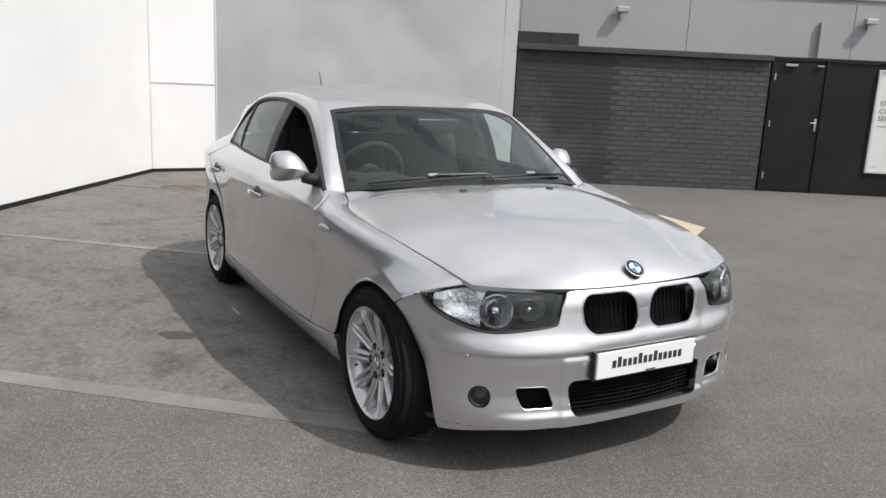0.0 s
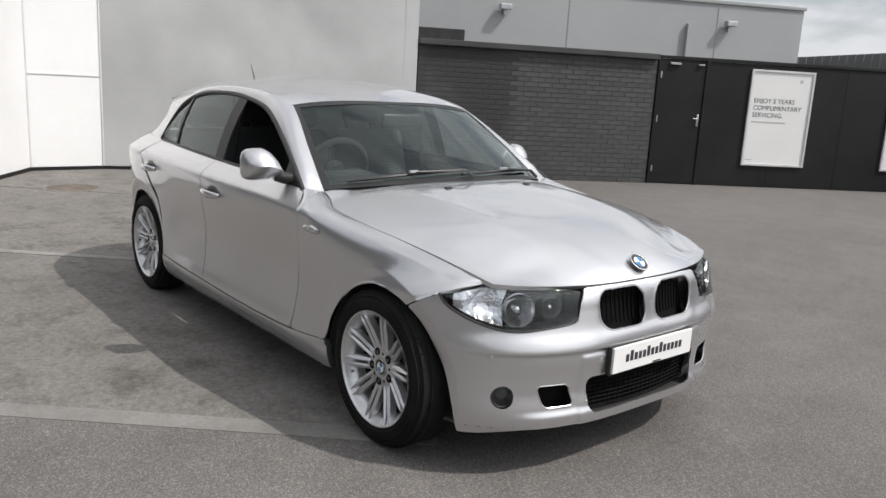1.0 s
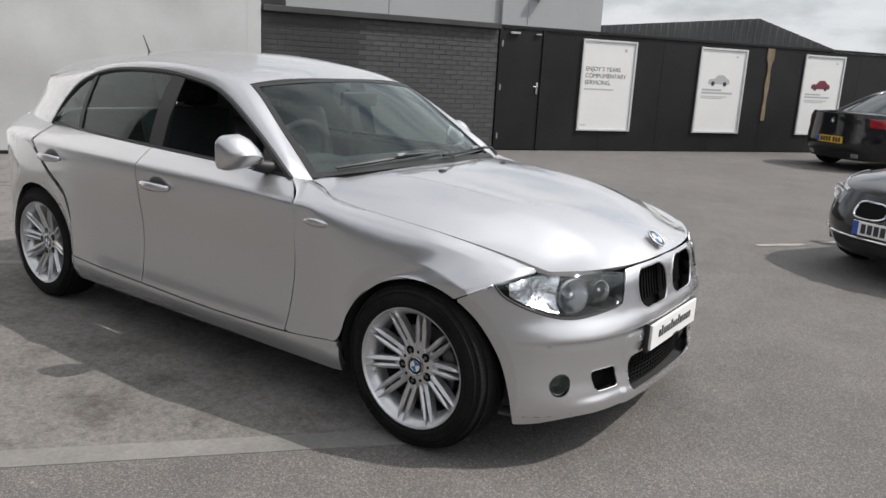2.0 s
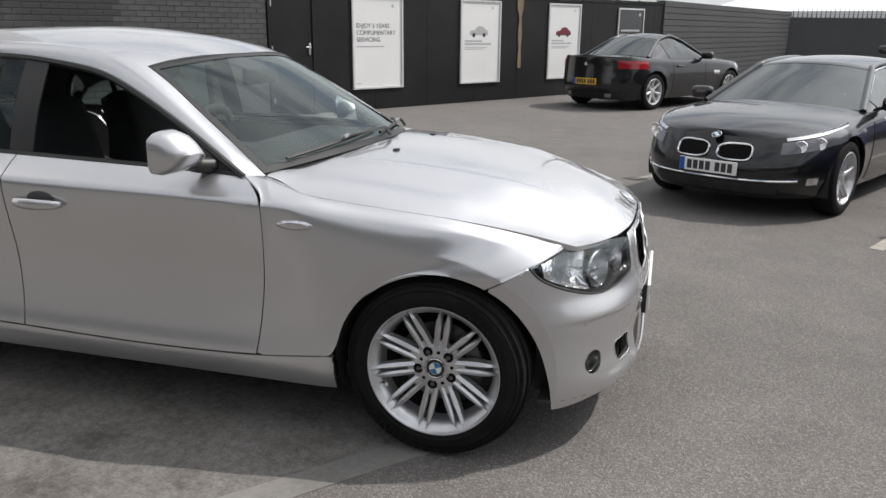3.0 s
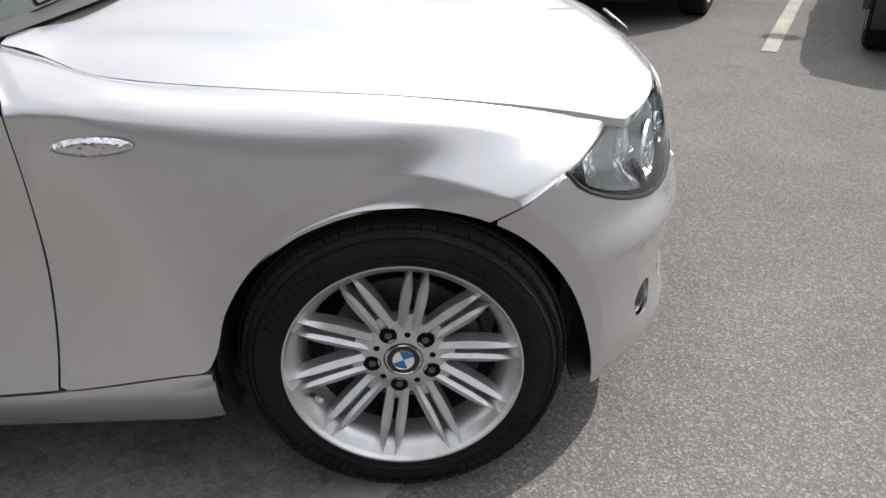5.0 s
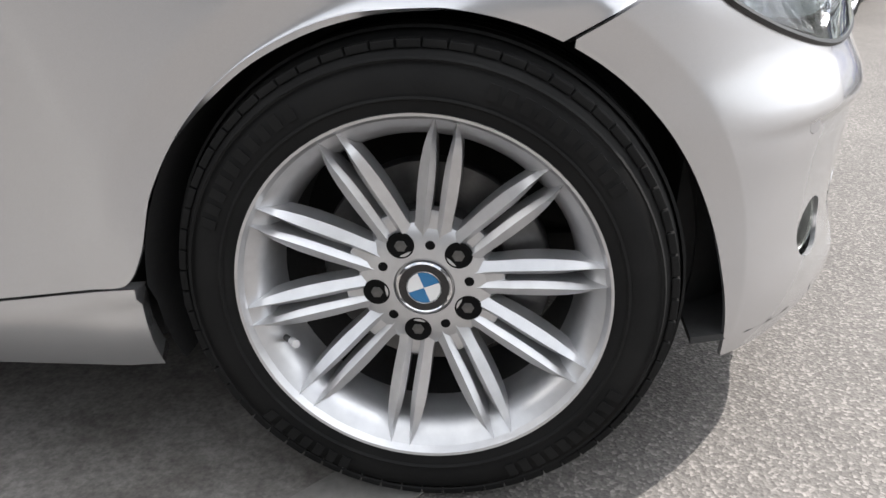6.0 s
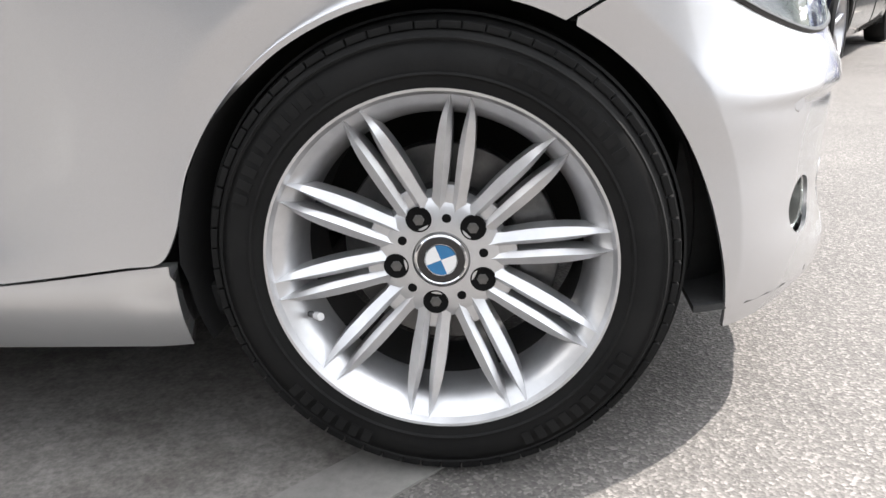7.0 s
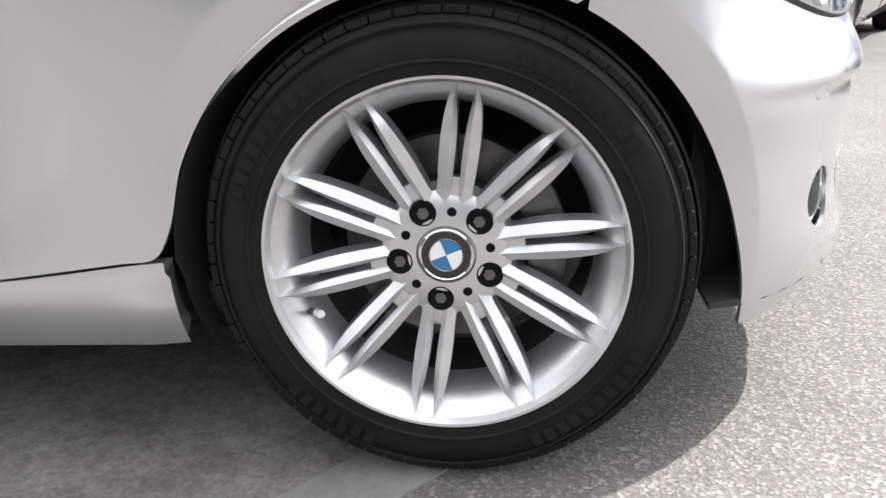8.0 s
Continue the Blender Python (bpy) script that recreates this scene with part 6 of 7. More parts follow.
def parked_car(name, label, m, paint, s):
    """A car with its front axle at the origin, facing +x; s holds its sizes."""
    car = thing(name, label, "car", "cars parked in the yard", m=m)
    W, wb, fo, ro, r = s["half"], s["base"], s["front"], s["rear"], s["wheel"]
    nx0, rx0 = fo - s["nose_round"], -wb - ro + s["tail_round"]
    prof = curve((0.0, 0.90), (0.12, 0.955), (0.35, 0.99), (0.62, 1.0), (0.82, 0.985), (0.93, 0.965), (1.0, 0.925))
    shoulder = curve(*s["shoulder"])
    nose = curve(*s["nose"])
    tail = curve(*s["tail"])
    z0 = s.get("low", 0.20)
    n = s.get("square", 2.7)

    def skin(u, k, sg, off=0.0):
        """u runs from the middle of the nose (0) along the flank to the middle of the tail (1), k from the sill to the shoulder."""
        if u < 0.3:
            a = u / 0.3 * math.pi / 2
            x_u, c, q = None, max(0.0, math.cos(a)) ** (2 / n), math.sin(a) ** (2 / n)
            x = nx0 + (fo - nose(k) + off - nx0) * c
        elif u > 0.7:
            a = (1 - u) / 0.3 * math.pi / 2
            c, q = max(0.0, math.cos(a)) ** (2 / n), math.sin(a) ** (2 / n)
            x = rx0 - (rx0 + wb + ro - tail(k) + off) * c
        else:
            x, q = nx0 + (rx0 - nx0) * (u - 0.3) / 0.4, 1.0
        z = z0 + (shoulder(x) - z0) * k
        bulge = 0.0
        for cx in (0.0, -wb):
            bulge = max(bulge, 1 - smooth(r + 0.09, r + 0.14, math.hypot(x - cx, z - r)))
        return Vector((x, sg * ((W * prof(k) + off) * q + 0.012 * bulge * q), z))

    def hole(p):
        if abs(p.y) < W * 0.6:
            return 1.0
        return min(math.hypot(p.x, p.z - r), math.hypot(p.x + wb, p.z - r)) - (r + 0.045)

    for sg in (-1, 1):
        part("body_side", patch(lambda u, v: skin(u, v, sg), 110, 22, (-wb / 2, 0, 0.4), 0.02, hole), paint, car)
        for cx in (0.0, -wb):
            b = bmesh.new()
            rings = [[b.verts.new((cx + (r + 0.05) * math.cos(radians(-20 + 220 * k / 24)), sg * h, r + (r + 0.05) * math.sin(radians(-20 + 220 * k / 24)))) for k in range(25)] for h in (W - 0.03, W - 0.30)]
            for k in range(24):
                b.faces.new((rings[0][k], rings[0][k + 1], rings[1][k + 1], rings[1][k]))
            c = b.verts.new((cx, sg * (W - 0.30), r))
            for k in range(24):
                b.faces.new((rings[1][k], rings[1][k + 1], c))
            part("arch_liner", b, LINER, car)
            plain_wheel(car, Matrix.Translation((cx, sg * (W - 0.11), r)) @ (pose(0, 0, 0) if sg < 0 else pose(0, 0, 0, 0, 0, 180)), r, 0.21, s.get("spokes", 5))
    part("underbody", boxes(((-wb / 2, 0, z0 + 0.10), (wb + fo * 0.6, W * 1.5, 0.2)), bevel=0.03), LINER, car, soft=False)

    # bonnet, deck
    def deck(x0, x1, crown):
        def f(u, v):
            q = 2 * v - 1
            # walk along the shoulder from x0 to x1
            lo, hi = 0.0, 1.0
            uu = u0 + (u1 - u0) * u
            e = skin(uu, 1.0, 1)
            z = e.z + crown(e.x) * (1 - abs(q) ** 2.4)
            return Vector((e.x, q * e.y, z))
        return f

    def u_at(x):
        lo, hi = 0.0, 1.0
        for _ in range(30):
            mid = (lo + hi) / 2
            if skin(mid, 1.0, 1).x > x:
                lo = mid
            else:
                hi = mid
        return (lo + hi) / 2

    crown = curve(*s["crown"])
    u0, u1 = 0.004, u_at(s["screen"][0] - 0.25)
    part("bonnet", patch(deck(0, 0, crown), 40, 24, (-1, 0, 0.2), 0.01), paint, car)
    u0, u1 = u_at(s["screen"][0] - 0.25), 0.996
    part("rear_deck", patch(deck(0, 0, crown), 40, 24, (-1, 0, 0.2), 0.01), paint, car)

    # cabin
    a0, a1, a2, a3 = s["screen"]
    zr, rw = s["roof"], s["roof_half"]
    bw = W * 0.925

    def base(x):
        return Vector((x, bw - 0.01, shoulder(x) - 0.005))
    edge = curve((0.0, (a0, bw * 0.93, shoulder(a0) + 0.01)), (0.30, (a0 + (a1 - a0) * 0.93, rw + 0.035, zr - 0.085)), (0.38, (a1 - 0.10, rw, zr - 0.035)), (0.5, ((a1 + a2) / 2, rw, zr)), (0.62, (a2 + 0.10, rw, zr - 0.035)), (0.70, (a2 + (a3 - a2) * 0.10, rw + 0.02, zr - 0.085)), (1.0, (a3, bw * 0.88, shoulder(a3) + 0.01)))

    def across(t, q, bow, lift):
        e = edge(t)
        return Vector((e[0] + bow * (1 - abs(q) ** 2.2), q * e[1], e[2] + lift * (1 - abs(q) ** 2.4)))
    roof_mat = s.get("roof_mat", paint)
    part("roof", patch(lambda u, v: across(0.32 + 0.36 * u, 2 * v - 1, 0.06 * (1 - 2 * u), 0.05), 20, 20, (-1, 0, 0.8), 0.02), roof_mat, car)
    part("windscreen", patch(lambda u, v: across(0.01 + 0.305 * u, 2 * v - 1, 0.20 * (1 - u) + 0.06 * u, 0.03 + 0.02 * u), 14, 20, (-1, 0, 0.8), 0.0), DARK_GLASS, car, "windscreen reflecting the sky")
    part("rear_window", patch(lambda u, v: across(0.685 + 0.305 * u, 2 * v - 1, -0.06 * (1 - u) - 0.16 * u, 0.05 - 0.02 * u), 14, 20, (-1, 0, 0.8), 0.0), DARK_GLASS, car)
    for sg in (-1, 1):
        def flank(t, k, off=0.0):
            e = edge(t)
            b = base(min(a0, max(a3, a0 + (a3 - a0) * t)))
            p = b.lerp(Vector((e[0], e[1] + 0.012, e[2] - 0.02)), k)
            return Vector((p.x, sg * (p.y + 0.014 * math.sin(math.pi * k) + off), p.z))
        cuts = s.get("panes", (0.10, 0.44, 0.72, 0.90))
        for ta, tb in zip(cuts, cuts[1:]):
            part("side_window", patch(lambda u, v: flank(ta + 0.010 + (tb - ta - 0.02) * u, 0.03 + 0.90 * v, 0.003), 12, 6, (-1, 0, 0.8), 0.004), DARK_GLASS, car)
        part("window_frame", patch(lambda u, v: flank(u, v, -0.004), 40, 8, (-1, 0, 0.8), 0.0), s.get("frame_mat", GLOSS_BLACK), car)
        part("roof_pillar", tube([Vector((edge(t)[0], sg * edge(t)[1], edge(t)[2])) for t in [k / 30 for k in range(31)]], 0.034, 8), roof_mat, car)
        if s.get("bright"):
            part("window_trim", tube([flank(t, 0.97, 0.008) for t in [0.10 + 0.80 * k / 24 for k in range(25)]], 0.009, 5), CHROME, car, "bright window trim")
            part("window_trim", tube([flank(t, 0.0, 0.010) for t in [0.08 + 0.84 * k / 24 for k in range(25)]], 0.009, 5), CHROME, car, "bright window trim")
        b = bmesh.new()
        box(b, (a0 - 0.28, sg * (bw + 0.13), shoulder(a0) + 0.075), (0.12, 0.22, 0.13), None, 0.045)
        mir = part("door_mirror", b, s.get("mirror_mat", paint), car)
        part("mirror_foot", tube([(a0 - 0.25, sg * (bw - 0.02), shoulder(a0) + 0.02), (a0 - 0.27, sg * (bw + 0.07), shoulder(a0) + 0.05)], 0.02, 6), TRIM, mir)
        for x in s.get("handles", ()):
            b = bmesh.new()
            box(b, (x, sg * (W * 0.985 + 0.016), shoulder(x) - 0.12), (0.20, 0.03, 0.035), None, 0.012)
            part("door_handle", b, s.get("handle_mat", paint), car)
        for x in s.get("gaps", ()):
            uu = u_at(x)
            part("door_gap", tube([skin(uu, 0.10 + 0.86 * k / 10, sg, 0.0005) for k in range(11)], 0.004, 4), LINER, car)
    return car, skin, u_at


def stick(car, skin, name, u, k, sg, mat, label="", off=0.004, n=(14, 8), flange=0.01, parent=None):
    """A part laid into the skin over the ranges u and k."""
    f = lambda a, b: skin(u[0] + (u[1] - u[0]) * a, k[0] + (k[1] - k[0]) * b + (k[2] * a if len(k) > 2 else 0), sg, off)
    return part(name, patch(f, n[0], n[1], (-1, 0, 0.4), flange), mat, parent or car, label)


def car_plate(car, x, z, mat, yaw=0):
    p = part("number_plate", boxes(((0, 0, 0), (0.012, 0.52, 0.111)), bevel=0.003), mat, car, "number plate with plain dark marks", soft=False)
    p.matrix_local = Matrix.Translation((x, 0, z)) @ pose(0, 0, 0, 0, 0, yaw)
    part("plate_band", boxes(((0.0065, -0.235, 0), (0.002, 0.05, 0.109))), PLATE_BLUE, p, soft=False)
    for k in range(7):
        part("plate_bar", boxes(((0.007, -0.165 + 0.056 * k + (0.03 if k > 3 else 0), 0), (0.002, 0.042, 0.076))), INK, p, soft=False)
    return p


def heading(x, y, dx, dy):
    """The pose of a car whose front axle is over (x, y) and which faces (dx, dy)."""
    return Matrix.Translation((x, y, 0)) @ pose(0, 0, 0, 0, 0, math.degrees(math.atan2(dy, dx)))


# black saloon across the yard
saloon, sk, ua = parked_car("saloon_car", "black four-door saloon with bright window trim, parked in a bay", heading(1.384, 3.886, -0.483, -0.876) @ Matrix.Scale(0.90, 4), BLACK_PAINT, dict(
    half=0.872, base=2.888, front=0.84, rear=1.12, wheel=0.325, nose_round=0.95, tail_round=0.9, square=2.7, low=0.19,
    shoulder=((-4.1, 0.86), (-3.2, 0.89), (-2.0, 0.88), (-0.5, 0.84), (0.2, 0.77), (0.6, 0.70), (0.84, 0.655)),
    nose=((0.0, 0.10), (0.25, 0.02), (0.5, 0.0), (0.75, 0.05), (1.0, 0.14)), tail=((0.0, 0.08), (0.3, 0.0), (0.7, 0.02), (1.0, 0.08)),
    crown=((-4.1, 0.05), (-1.0, 0.06), (-0.4, 0.075), (0.3, 0.085), (0.7, 0.05), (0.84, 0.01)),
    screen=(-0.52, -1.25, -2.75, -3.35), roof=1.255, roof_half=0.535, bright=True, mirror_mat=GLOSS_BLACK, handles=(-1.55, -2.55), gaps=(-0.55, -1.72, -2.75), panes=(0.10, 0.43, 0.66, 0.88)))
for sg in (-1, 1):
    hl = stick(saloon, sk, "headlamp", (0.105, 0.268), (0.76, 0.93, 0.05), sg, LAMP_CLEAR, "clear twin-round headlamp", 0.004, (16, 6))
    stick(saloon, sk, "lamp_brow", (0.115, 0.285), (0.955, 0.995, 0.03), sg, REFLECTOR, "bright lamp brow", 0.008, (16, 3), 0.006, hl)
    for u in (0.145, 0.19):
        c = sk(u, 0.86, sg, 0.006)
        o = part("lamp_ring", lathe([(0.0, 0.002), (0.035, 0.004), (0.046, 0.010), (0.052, 0.004)], 24), REFLECTOR, hl, "round lamp reflector")
        o.matrix_local = Matrix.Translation(c) @ Vector((0.95, sg * 0.25, 0.15)).to_track_quat("Y", "Z").to_matrix().to_4x4()
    stick(saloon, sk, "grille", (0.005, 0.050), (0.67, 0.91), sg, VOID, "black kidney grille", 0.004, (10, 8))
    ring = [sk(0.0275 + 0.0245 * math.copysign(abs(math.cos(a)) ** 0.6, math.cos(a)), 0.79 + 0.125 * math.copysign(abs(math.sin(a)) ** 0.6, math.sin(a)), sg, 0.012) for a in [2 * math.pi * k / 36 for k in range(37)]]
    part("grille_rim", tube(ring, 0.009, 6), CHROME, saloon, "chrome grille rim")
    stick(saloon, sk, "fog_lamp", (0.172, 0.200), (0.24, 0.36), sg, REFLECTOR, "small fog lamp", 0.006, (6, 4))
    stick(saloon, sk, "side_repeater", (ua(-0.30) - 0.004, ua(-0.30) + 0.004), (0.80, 0.845), sg, REFLECTOR, "", 0.006, (4, 3))
    stick(saloon, sk, "tail_lamp", (0.72, 0.90), (0.72, 0.95), sg, RED_LENS, "red tail lamp", 0.006)
part("bumper_trim", tube([sk(0.15 * abs(k) / 10, 0.33, -1 if k < 0 else 1, 0.008) for k in range(-10, 11)], 0.010, 6), CHROME, saloon, "bright bumper strip")
part("lower_intake", patch(lambda u, v: sk(0.11 * abs(2 * u - 1), 0.08 + 0.20 * v, -1 if u < 0.5 else 1, 0.004), 24, 5, (-1, 0, 0.3), 0.0), LINER, saloon)
car_plate(saloon, 0.862, 0.432, PLATE_WHITE)
roundel("bonnet_badge", 0.041, saloon, Matrix.Translation((0.745, 0, 0.690)) @ Vector((0.6, 0, 0.8)).to_track_quat("Y", "Z").to_matrix().to_4x4())
b = patch(lambda u, v: Vector((-0.655 - 0.055 * v, 0.42 + 0.10 * u, 0.960 + 0.032 * v)), 2, 2, (-1.5, 0, 0.8), 0.0)
part("windscreen_sticker", b, WHITE, saloon, "white paper sticker inside the windscreen", soft=False)

# dark roadster by the fence, tail towards the yard
zh = Vector((0.563, 0.826)).normalized()
rear_axle = Vector((-0.28, 12.14))
front_axle = rear_axle + zh * 2.496
roadster, sk, ua = parked_car("roadster_car", "black two-seat roadster with a closed roof beside the fence", heading(front_axle.x, front_axle.y, zh.x, zh.y), BLACK_PAINT, dict(
    half=0.89, base=2.496, front=0.86, rear=0.89, wheel=0.325, nose_round=0.9, tail_round=0.85, square=2.6, low=0.19, spokes=7,
    shoulder=((-3.4, 0.93), (-2.6, 0.91), (-1.8, 0.88), (-0.5, 0.86), (0.3, 0.79), (0.86, 0.68)),
    nose=((0.0, 0.10), (0.4, 0.0), (1.0, 0.16)), tail=((0.0, 0.10), (0.35, 0.0), (0.75, 0.03), (1.0, 0.02)),
    crown=((-3.4, 0.04), (-1.0, 0.05), (0.3, 0.085), (0.86, 0.02)),
    screen=(-0.72, -1.38, -1.98, -2.55), roof=1.285, roof_half=0.52, panes=(0.12, 0.70), handles=(-1.75,), gaps=(-0.9, -1.95)))
for sg in (-1, 1):
    stick(roadster, sk, "tail_lamp", (0.725, 0.875), (0.74, 0.93), sg, RED_LENS, "red L-shaped tail lamp", 0.008)
    stick(roadster, sk, "exhaust", (0.90, 0.93), (0.05, 0.14), sg, CHROME, "chrome exhaust tip", 0.01, (4, 3))
    stick(roadster, sk, "headlamp", (0.15, 0.27), (0.74, 0.92, 0.05), sg, REFLECTOR, "clear headlamp", 0.006)
    stick(roadster, sk, "side_vent", (ua(-0.42), ua(-0.62)), (0.60, 0.70), sg, CHROME, "bright side vent", 0.006, (5, 3))
part("boot_lip", tube([sk(1 - 0.2 * abs(k) / 10, 1.0, -1 if k < 0 else 1, -0.01) for k in range(-10, 11)], 0.016, 6), BLACK_PAINT, roadster)
part("rear_diffuser", patch(lambda u, v: sk(1 - 0.16 * abs(2 * u - 1), 0.02 + 0.16 * v, -1 if u < 0.5 else 1, 0.004), 20, 4, (-1, 0, 0.4), 0), TRIM, roadster)
car_plate(roadster, -2.496 - 0.885, 0.50, PLATE_YELLOW, 180)
roundel("boot_badge", 0.036, roadster, Matrix.Translation((-3.375, 0, 0.80)) @ Vector((-1, 0, 0.1)).to_track_quat("Y", "Z").to_matrix().to_4x4())

# grey off-roader behind the saloon
suv, sk, ua = parked_car("offroader_car", "dark grey off-road estate parked behind the saloon", heading(4.25, 9.0, -0.483, -0.876), GREY_PAINT, dict(
    half=0.93, base=2.80, front=0.82, rear=0.95, wheel=0.365, nose_round=0.8, tail_round=0.6, square=3.0, low=0.30,
    shoulder=((-3.8, 1.12), (-2.0, 1.10), (-0.5, 1.06), (0.3, 1.0), (0.82, 0.90)),
    nose=((0.0, 0.06), (0.4, 0.0), (1.0, 0.12)), tail=((0.0, 0.05), (0.4, 0.0), (1.0, 0.06)),
    crown=((-3.8, 0.03), (-0.5, 0.06), (0.3, 0.07), (0.82, 0.02)),
    screen=(-0.50, -1.10, -3.15, -3.62), roof=1.70, roof_half=0.62, handles=(-1.5, -2.5), gaps=(-0.55, -1.70, -2.65), mirror_mat=GLOSS_BLACK, panes=(0.10, 0.40, 0.62, 0.84)))
for sg in (-1, 1):
    stick(suv, sk, "headlamp", (0.12, 0.27), (0.76, 0.93, 0.03), sg, REFLECTOR, "clear headlamp", 0.006)
    stick(suv, sk, "grille", (0.005, 0.08), (0.62, 0.90), sg, LINER, "black kidney grille", 0.005)
    stick(suv, sk, "fog_lamp", (0.17, 0.20), (0.22, 0.34), sg, REFLECTOR, "small fog lamp", 0.006, (5, 4))
    part("side_step", tube([(-0.55, sg * 0.93, 0.36), (-2.3, sg * 0.93, 0.36)], 0.035, 8), CHROME, suv, "bright side step")
    part("roof_bar", tube([(-1.2, sg * 0.60, 1.70), (-1.4, sg * 0.60, 1.75), (-3.0, sg * 0.60, 1.74), (-3.2, sg * 0.60, 1.68)], 0.02, 6), GLOSS_BLACK, suv)
car_plate(suv, 0.845, 0.52, PLATE_WHITE)

# blue small hatchback beside the bay line
mini, sk, ua = parked_car("small_hatchback_car", "blue compact hatchback with round lamps and a chrome grille", heading(3.337, 2.20, -0.475, -0.88) @ Matrix.Scale(0.92, 4), BLUE_PAINT, dict(
    half=0.84, base=2.467, front=0.62, rear=0.56, wheel=0.300, nose_round=0.75, tail_round=0.6, square=2.5, low=0.17,
    shoulder=((-3.1, 0.97), (-1.5, 0.96), (-0.4, 0.93), (0.1, 0.87), (0.45, 0.80), (0.62, 0.74)),
    nose=((0.0, 0.03), (0.30, 0.0), (0.45, 0.01), (0.55, 0.05), (0.8, 0.07), (1.0, 0.13)), tail=((0.0, 0.05), (0.4, 0.0), (1.0, 0.08)),
    crown=((-3.1, 0.03), (-0.4, 0.07), (0.2, 0.10), (0.5, 0.07), (0.62, 0.02)),
    screen=(-0.46, -0.92, -2.60, -2.92), roof=1.40, roof_half=0.58, handles=(-1.45,), gaps=(-0.40, -1.60), roof_mat=GLOSS_BLACK, mirror_mat=GLOSS_BLACK, panes=(0.10, 0.56, 0.88)))
for sg in (-1, 1):
    c = sk(0.17, 0.80, sg, 0.0)
    nrm = Vector((0.90, sg * 0.30, 0.32)).normalized()
    hm = Matrix.Translation(c) @ nrm.to_track_quat("Y", "Z").to_matrix().to_4x4()
    hl = part("headlamp", lathe([(0.0, -0.03), (0.06, -0.02), (0.098, 0.0), (0.100, 0.012)], 36), REFLECTOR, mini, "large round headlamp")
    hl.matrix_local = hm
    part("lamp_rim", lathe([(0.100, 0.0), (0.104, 0.016), (0.112, 0.018), (0.118, 0.008), (0.120, -0.01)], 36), CHROME, hl, "chrome lamp rim")
    part("inner_lamp", lathe([(0.0, 0.006), (0.03, 0.004), (0.045, -0.004)], 24), LAMP_DARK, hl)
    lens = part("lens", lathe([(0.0, 0.034), (0.05, 0.030), (0.100, 0.014)], 36), LENS_GLASS, hl, "clear domed lens")
    lens.visible_shadow = False
    o = part("side_lamp", lathe([(0.0, 0.012), (0.03, 0.01), (0.038, 0.0)], 24), AMBER, mini, "small round pinkish indicator")
    o.matrix_local = Matrix.Translation(sk(0.165, 0.475, sg)) @ Vector((0.9, sg * 0.4, 0)).to_track_quat("Y", "Z").to_matrix().to_4x4()
    part("bumper_bar", tube([sk(0.115 + 0.012 * k, 0.385, sg, 0.016) for k in range(9)], 0.018, 8), CHROME, mini, "chrome bumper bar")
    part("wing_lip", tube([Vector(((0.355) * math.cos(radians(k * 9)), sg * 0.855, 0.30 + 0.355 * math.sin(radians(k * 9)))) for k in range(21)], 0.022, 6), TRIM, mini, "black wheel arch lip")
for k in range(4):
    part("grille_bar", tube([sk(0.098 * (1 - 0.12 * k if k < 3 else 0.7) * abs(q) / 8, 0.60 + 0.050 * k, -1 if q < 0 else 1, 0.010) for q in range(-8, 9)], 0.009, 6), CHROME, mini, "chrome grille bar")
part("grille_backing", patch(lambda u, v: sk(0.10 * abs(2 * u - 1), 0.56 + 0.22 * v, -1 if u < 0.5 else 1, 0.003), 20, 5, (-1, 0, 0.4), 0), LINER, mini)
rim = [sk(0.104 * max(0.0, abs(math.cos(a))) ** 0.7, 0.675 + 0.115 * math.copysign(abs(math.sin(a)) ** 0.8, math.sin(a)), 1 if math.cos(a) >= 0 else -1, 0.012) for a in [2 * math.pi * k / 48 for k in range(49)]]
part("grille_rim", tube(rim, 0.013, 6), CHROME, mini, "chrome grille rim")
rim = [sk(0.100 * max(0.0, abs(math.cos(a))) ** 0.7, 0.505 + 0.035 * math.copysign(abs(math.sin(a)) ** 0.8, math.sin(a)), 1 if math.cos(a) >= 0 else -1, 0.014) for a in [2 * math.pi * k / 48 for k in range(49)]]
part("lower_rim", tube(rim, 0.010, 6), CHROME, mini, "chrome lower grille rim")
car_plate(mini, 0.648, 0.415, PLATE_WHITE)
part("lower_intake", patch(lambda u, v: sk(0.13 * abs(2 * u - 1), 0.06 + 0.20 * v, -1 if u < 0.5 else 1, 0.004), 20, 4, (-1, 0, 0.3), 0), LINER, mini)
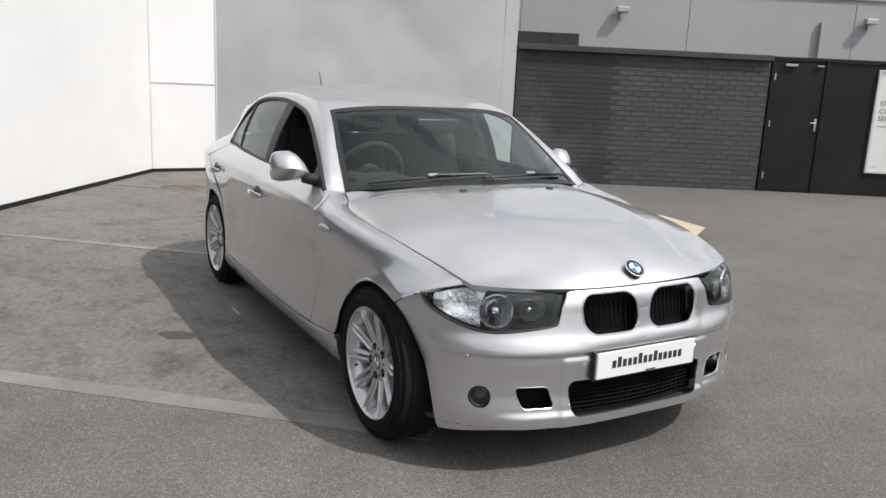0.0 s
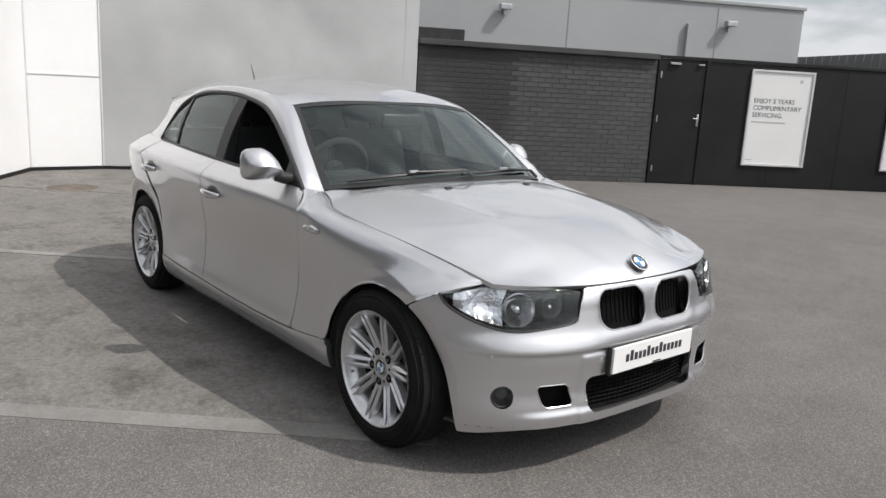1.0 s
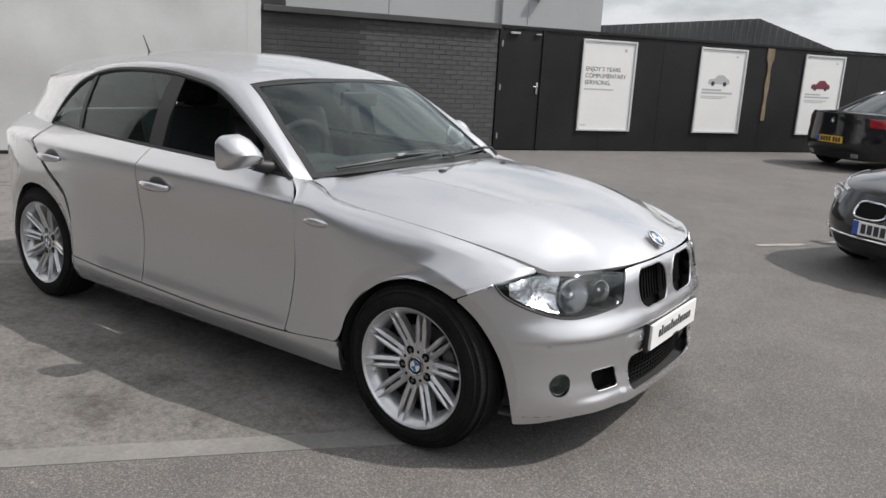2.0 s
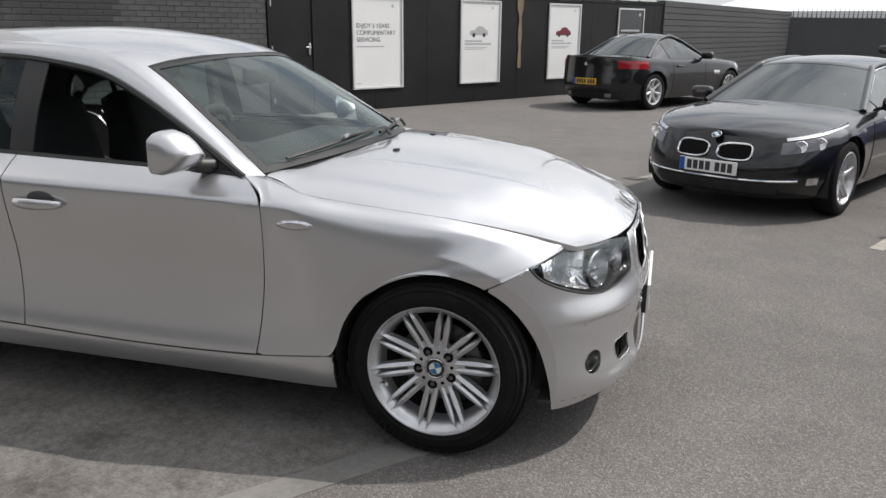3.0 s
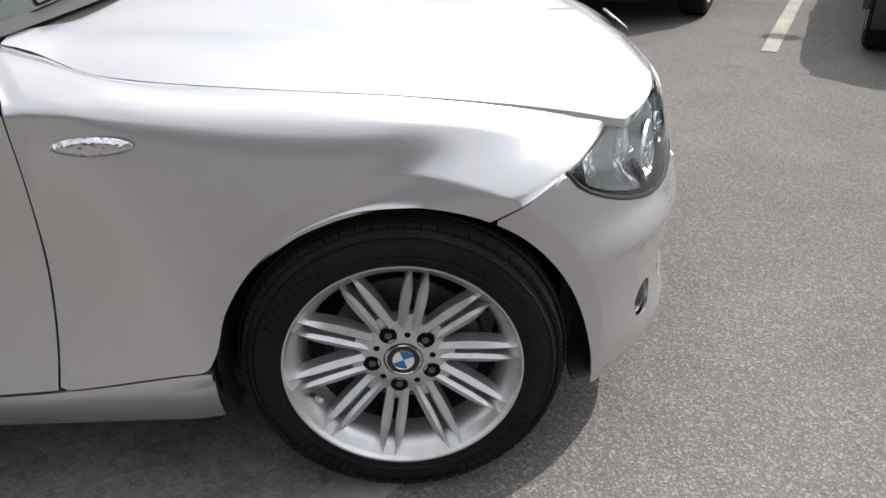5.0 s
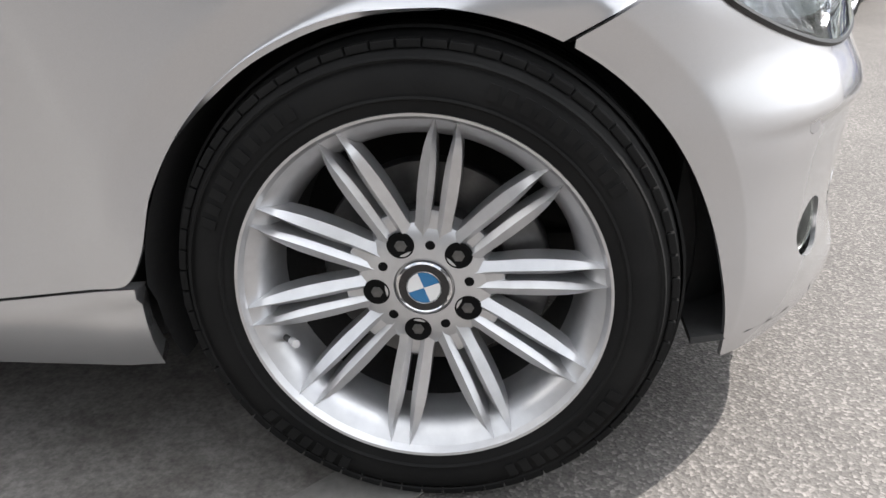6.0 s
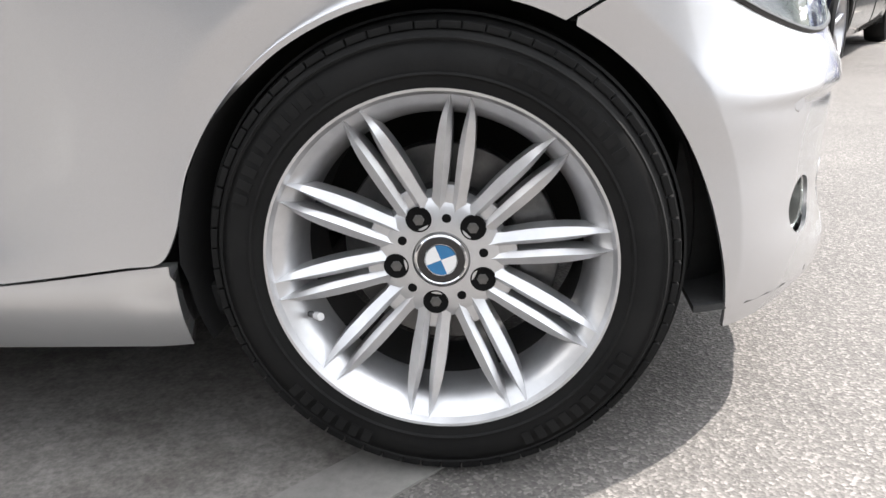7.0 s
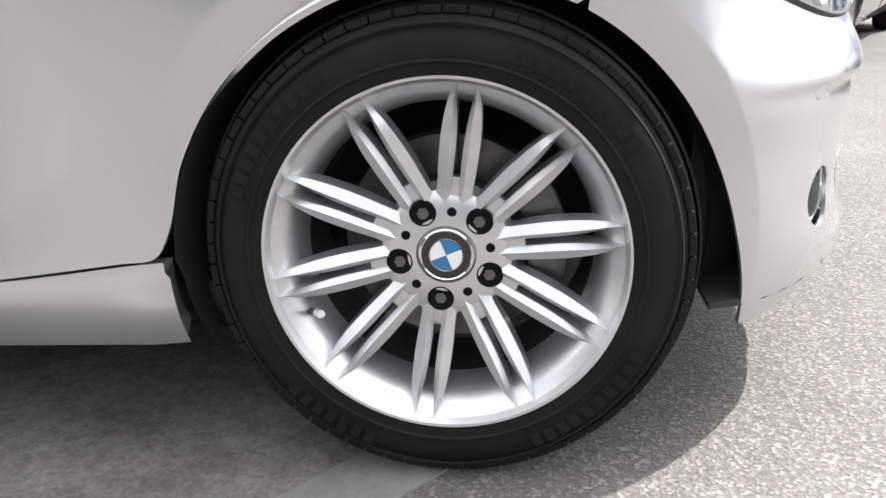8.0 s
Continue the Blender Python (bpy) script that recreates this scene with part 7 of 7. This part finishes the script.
part("bonnet_edge", tube([sk(0.13 * abs(k) / 10, 0.985, -1 if k < 0 else 1, 0.004) for k in range(-10, 11)], 0.006, 5), CHROME, mini)

# a further blue car at the end of the row
far_car, sk, ua = parked_car("far_hatchback_car", "blue hatchback at the far end of the row", heading(6.8, 8.4, -0.475, -0.88), BLUE_PAINT, dict(
    half=0.85, base=2.55, front=0.80, rear=0.75, wheel=0.31, nose_round=0.8, tail_round=0.6, square=2.6, low=0.2,
    shoulder=((-3.3, 0.98), (-0.4, 0.92), (0.3, 0.84), (0.80, 0.72)), nose=((0.0, 0.06), (0.4, 0.0), (1.0, 0.14)), tail=((0.0, 0.05), (0.4, 0.0), (1.0, 0.08)),
    crown=((-3.3, 0.03), (-0.4, 0.06), (0.3, 0.07), (0.8, 0.02)), screen=(-0.45, -1.05, -2.60, -3.1), roof=1.45, roof_half=0.56, handles=(-1.5,), gaps=(-0.5, -1.65)))
for sg in (-1, 1):
    stick(far_car, sk, "headlamp", (0.12, 0.27), (0.76, 0.93, 0.03), sg, REFLECTOR, "clear headlamp", 0.006)
car_plate(far_car, 0.83, 0.45, PLATE_WHITE)


# ---- bricks of the yard wall ----
bm = boxes(((0, 0, 0), (0.213, 0.03, 0.063)), bevel=0.004)
shape = bpy.data.meshes.new("brick")
bm.to_mesh(shape)
bm.free()
shape.materials.append(BRICK_MAT)
m, length = along(B0, B1)
rest = bmesh.new()
made = 0
for row in range(26):
    at = -0.11 if row % 2 else 0.0
    while at < length - 0.03:
        x0, x1 = max(at, 0.0), min(at + 0.213, length)
        if x1 - x0 > 0.05:
            c = ((x0 + x1) / 2, 0.010 + 0.002 * noise.noise((at * 7, row * 3.1, 0)), 0.040 + 0.0755 * row)
            if x0 > 1.35 and made < 300:
                o = new("brick", shape)
                o.parent = brick_wall
                o.matrix_local = m @ Matrix.Translation(c) @ Matrix.Diagonal(((x1 - x0) / 0.213, 1, 1, 1))
                made += 1
            else:
                box(rest, c, (x1 - x0, 0.03, 0.063), m, 0.004)
        at += 0.2245
o = part("brick_rest", rest, BRICK_MAT, brick_wall, soft=False)
o["kind"] = "stuff"
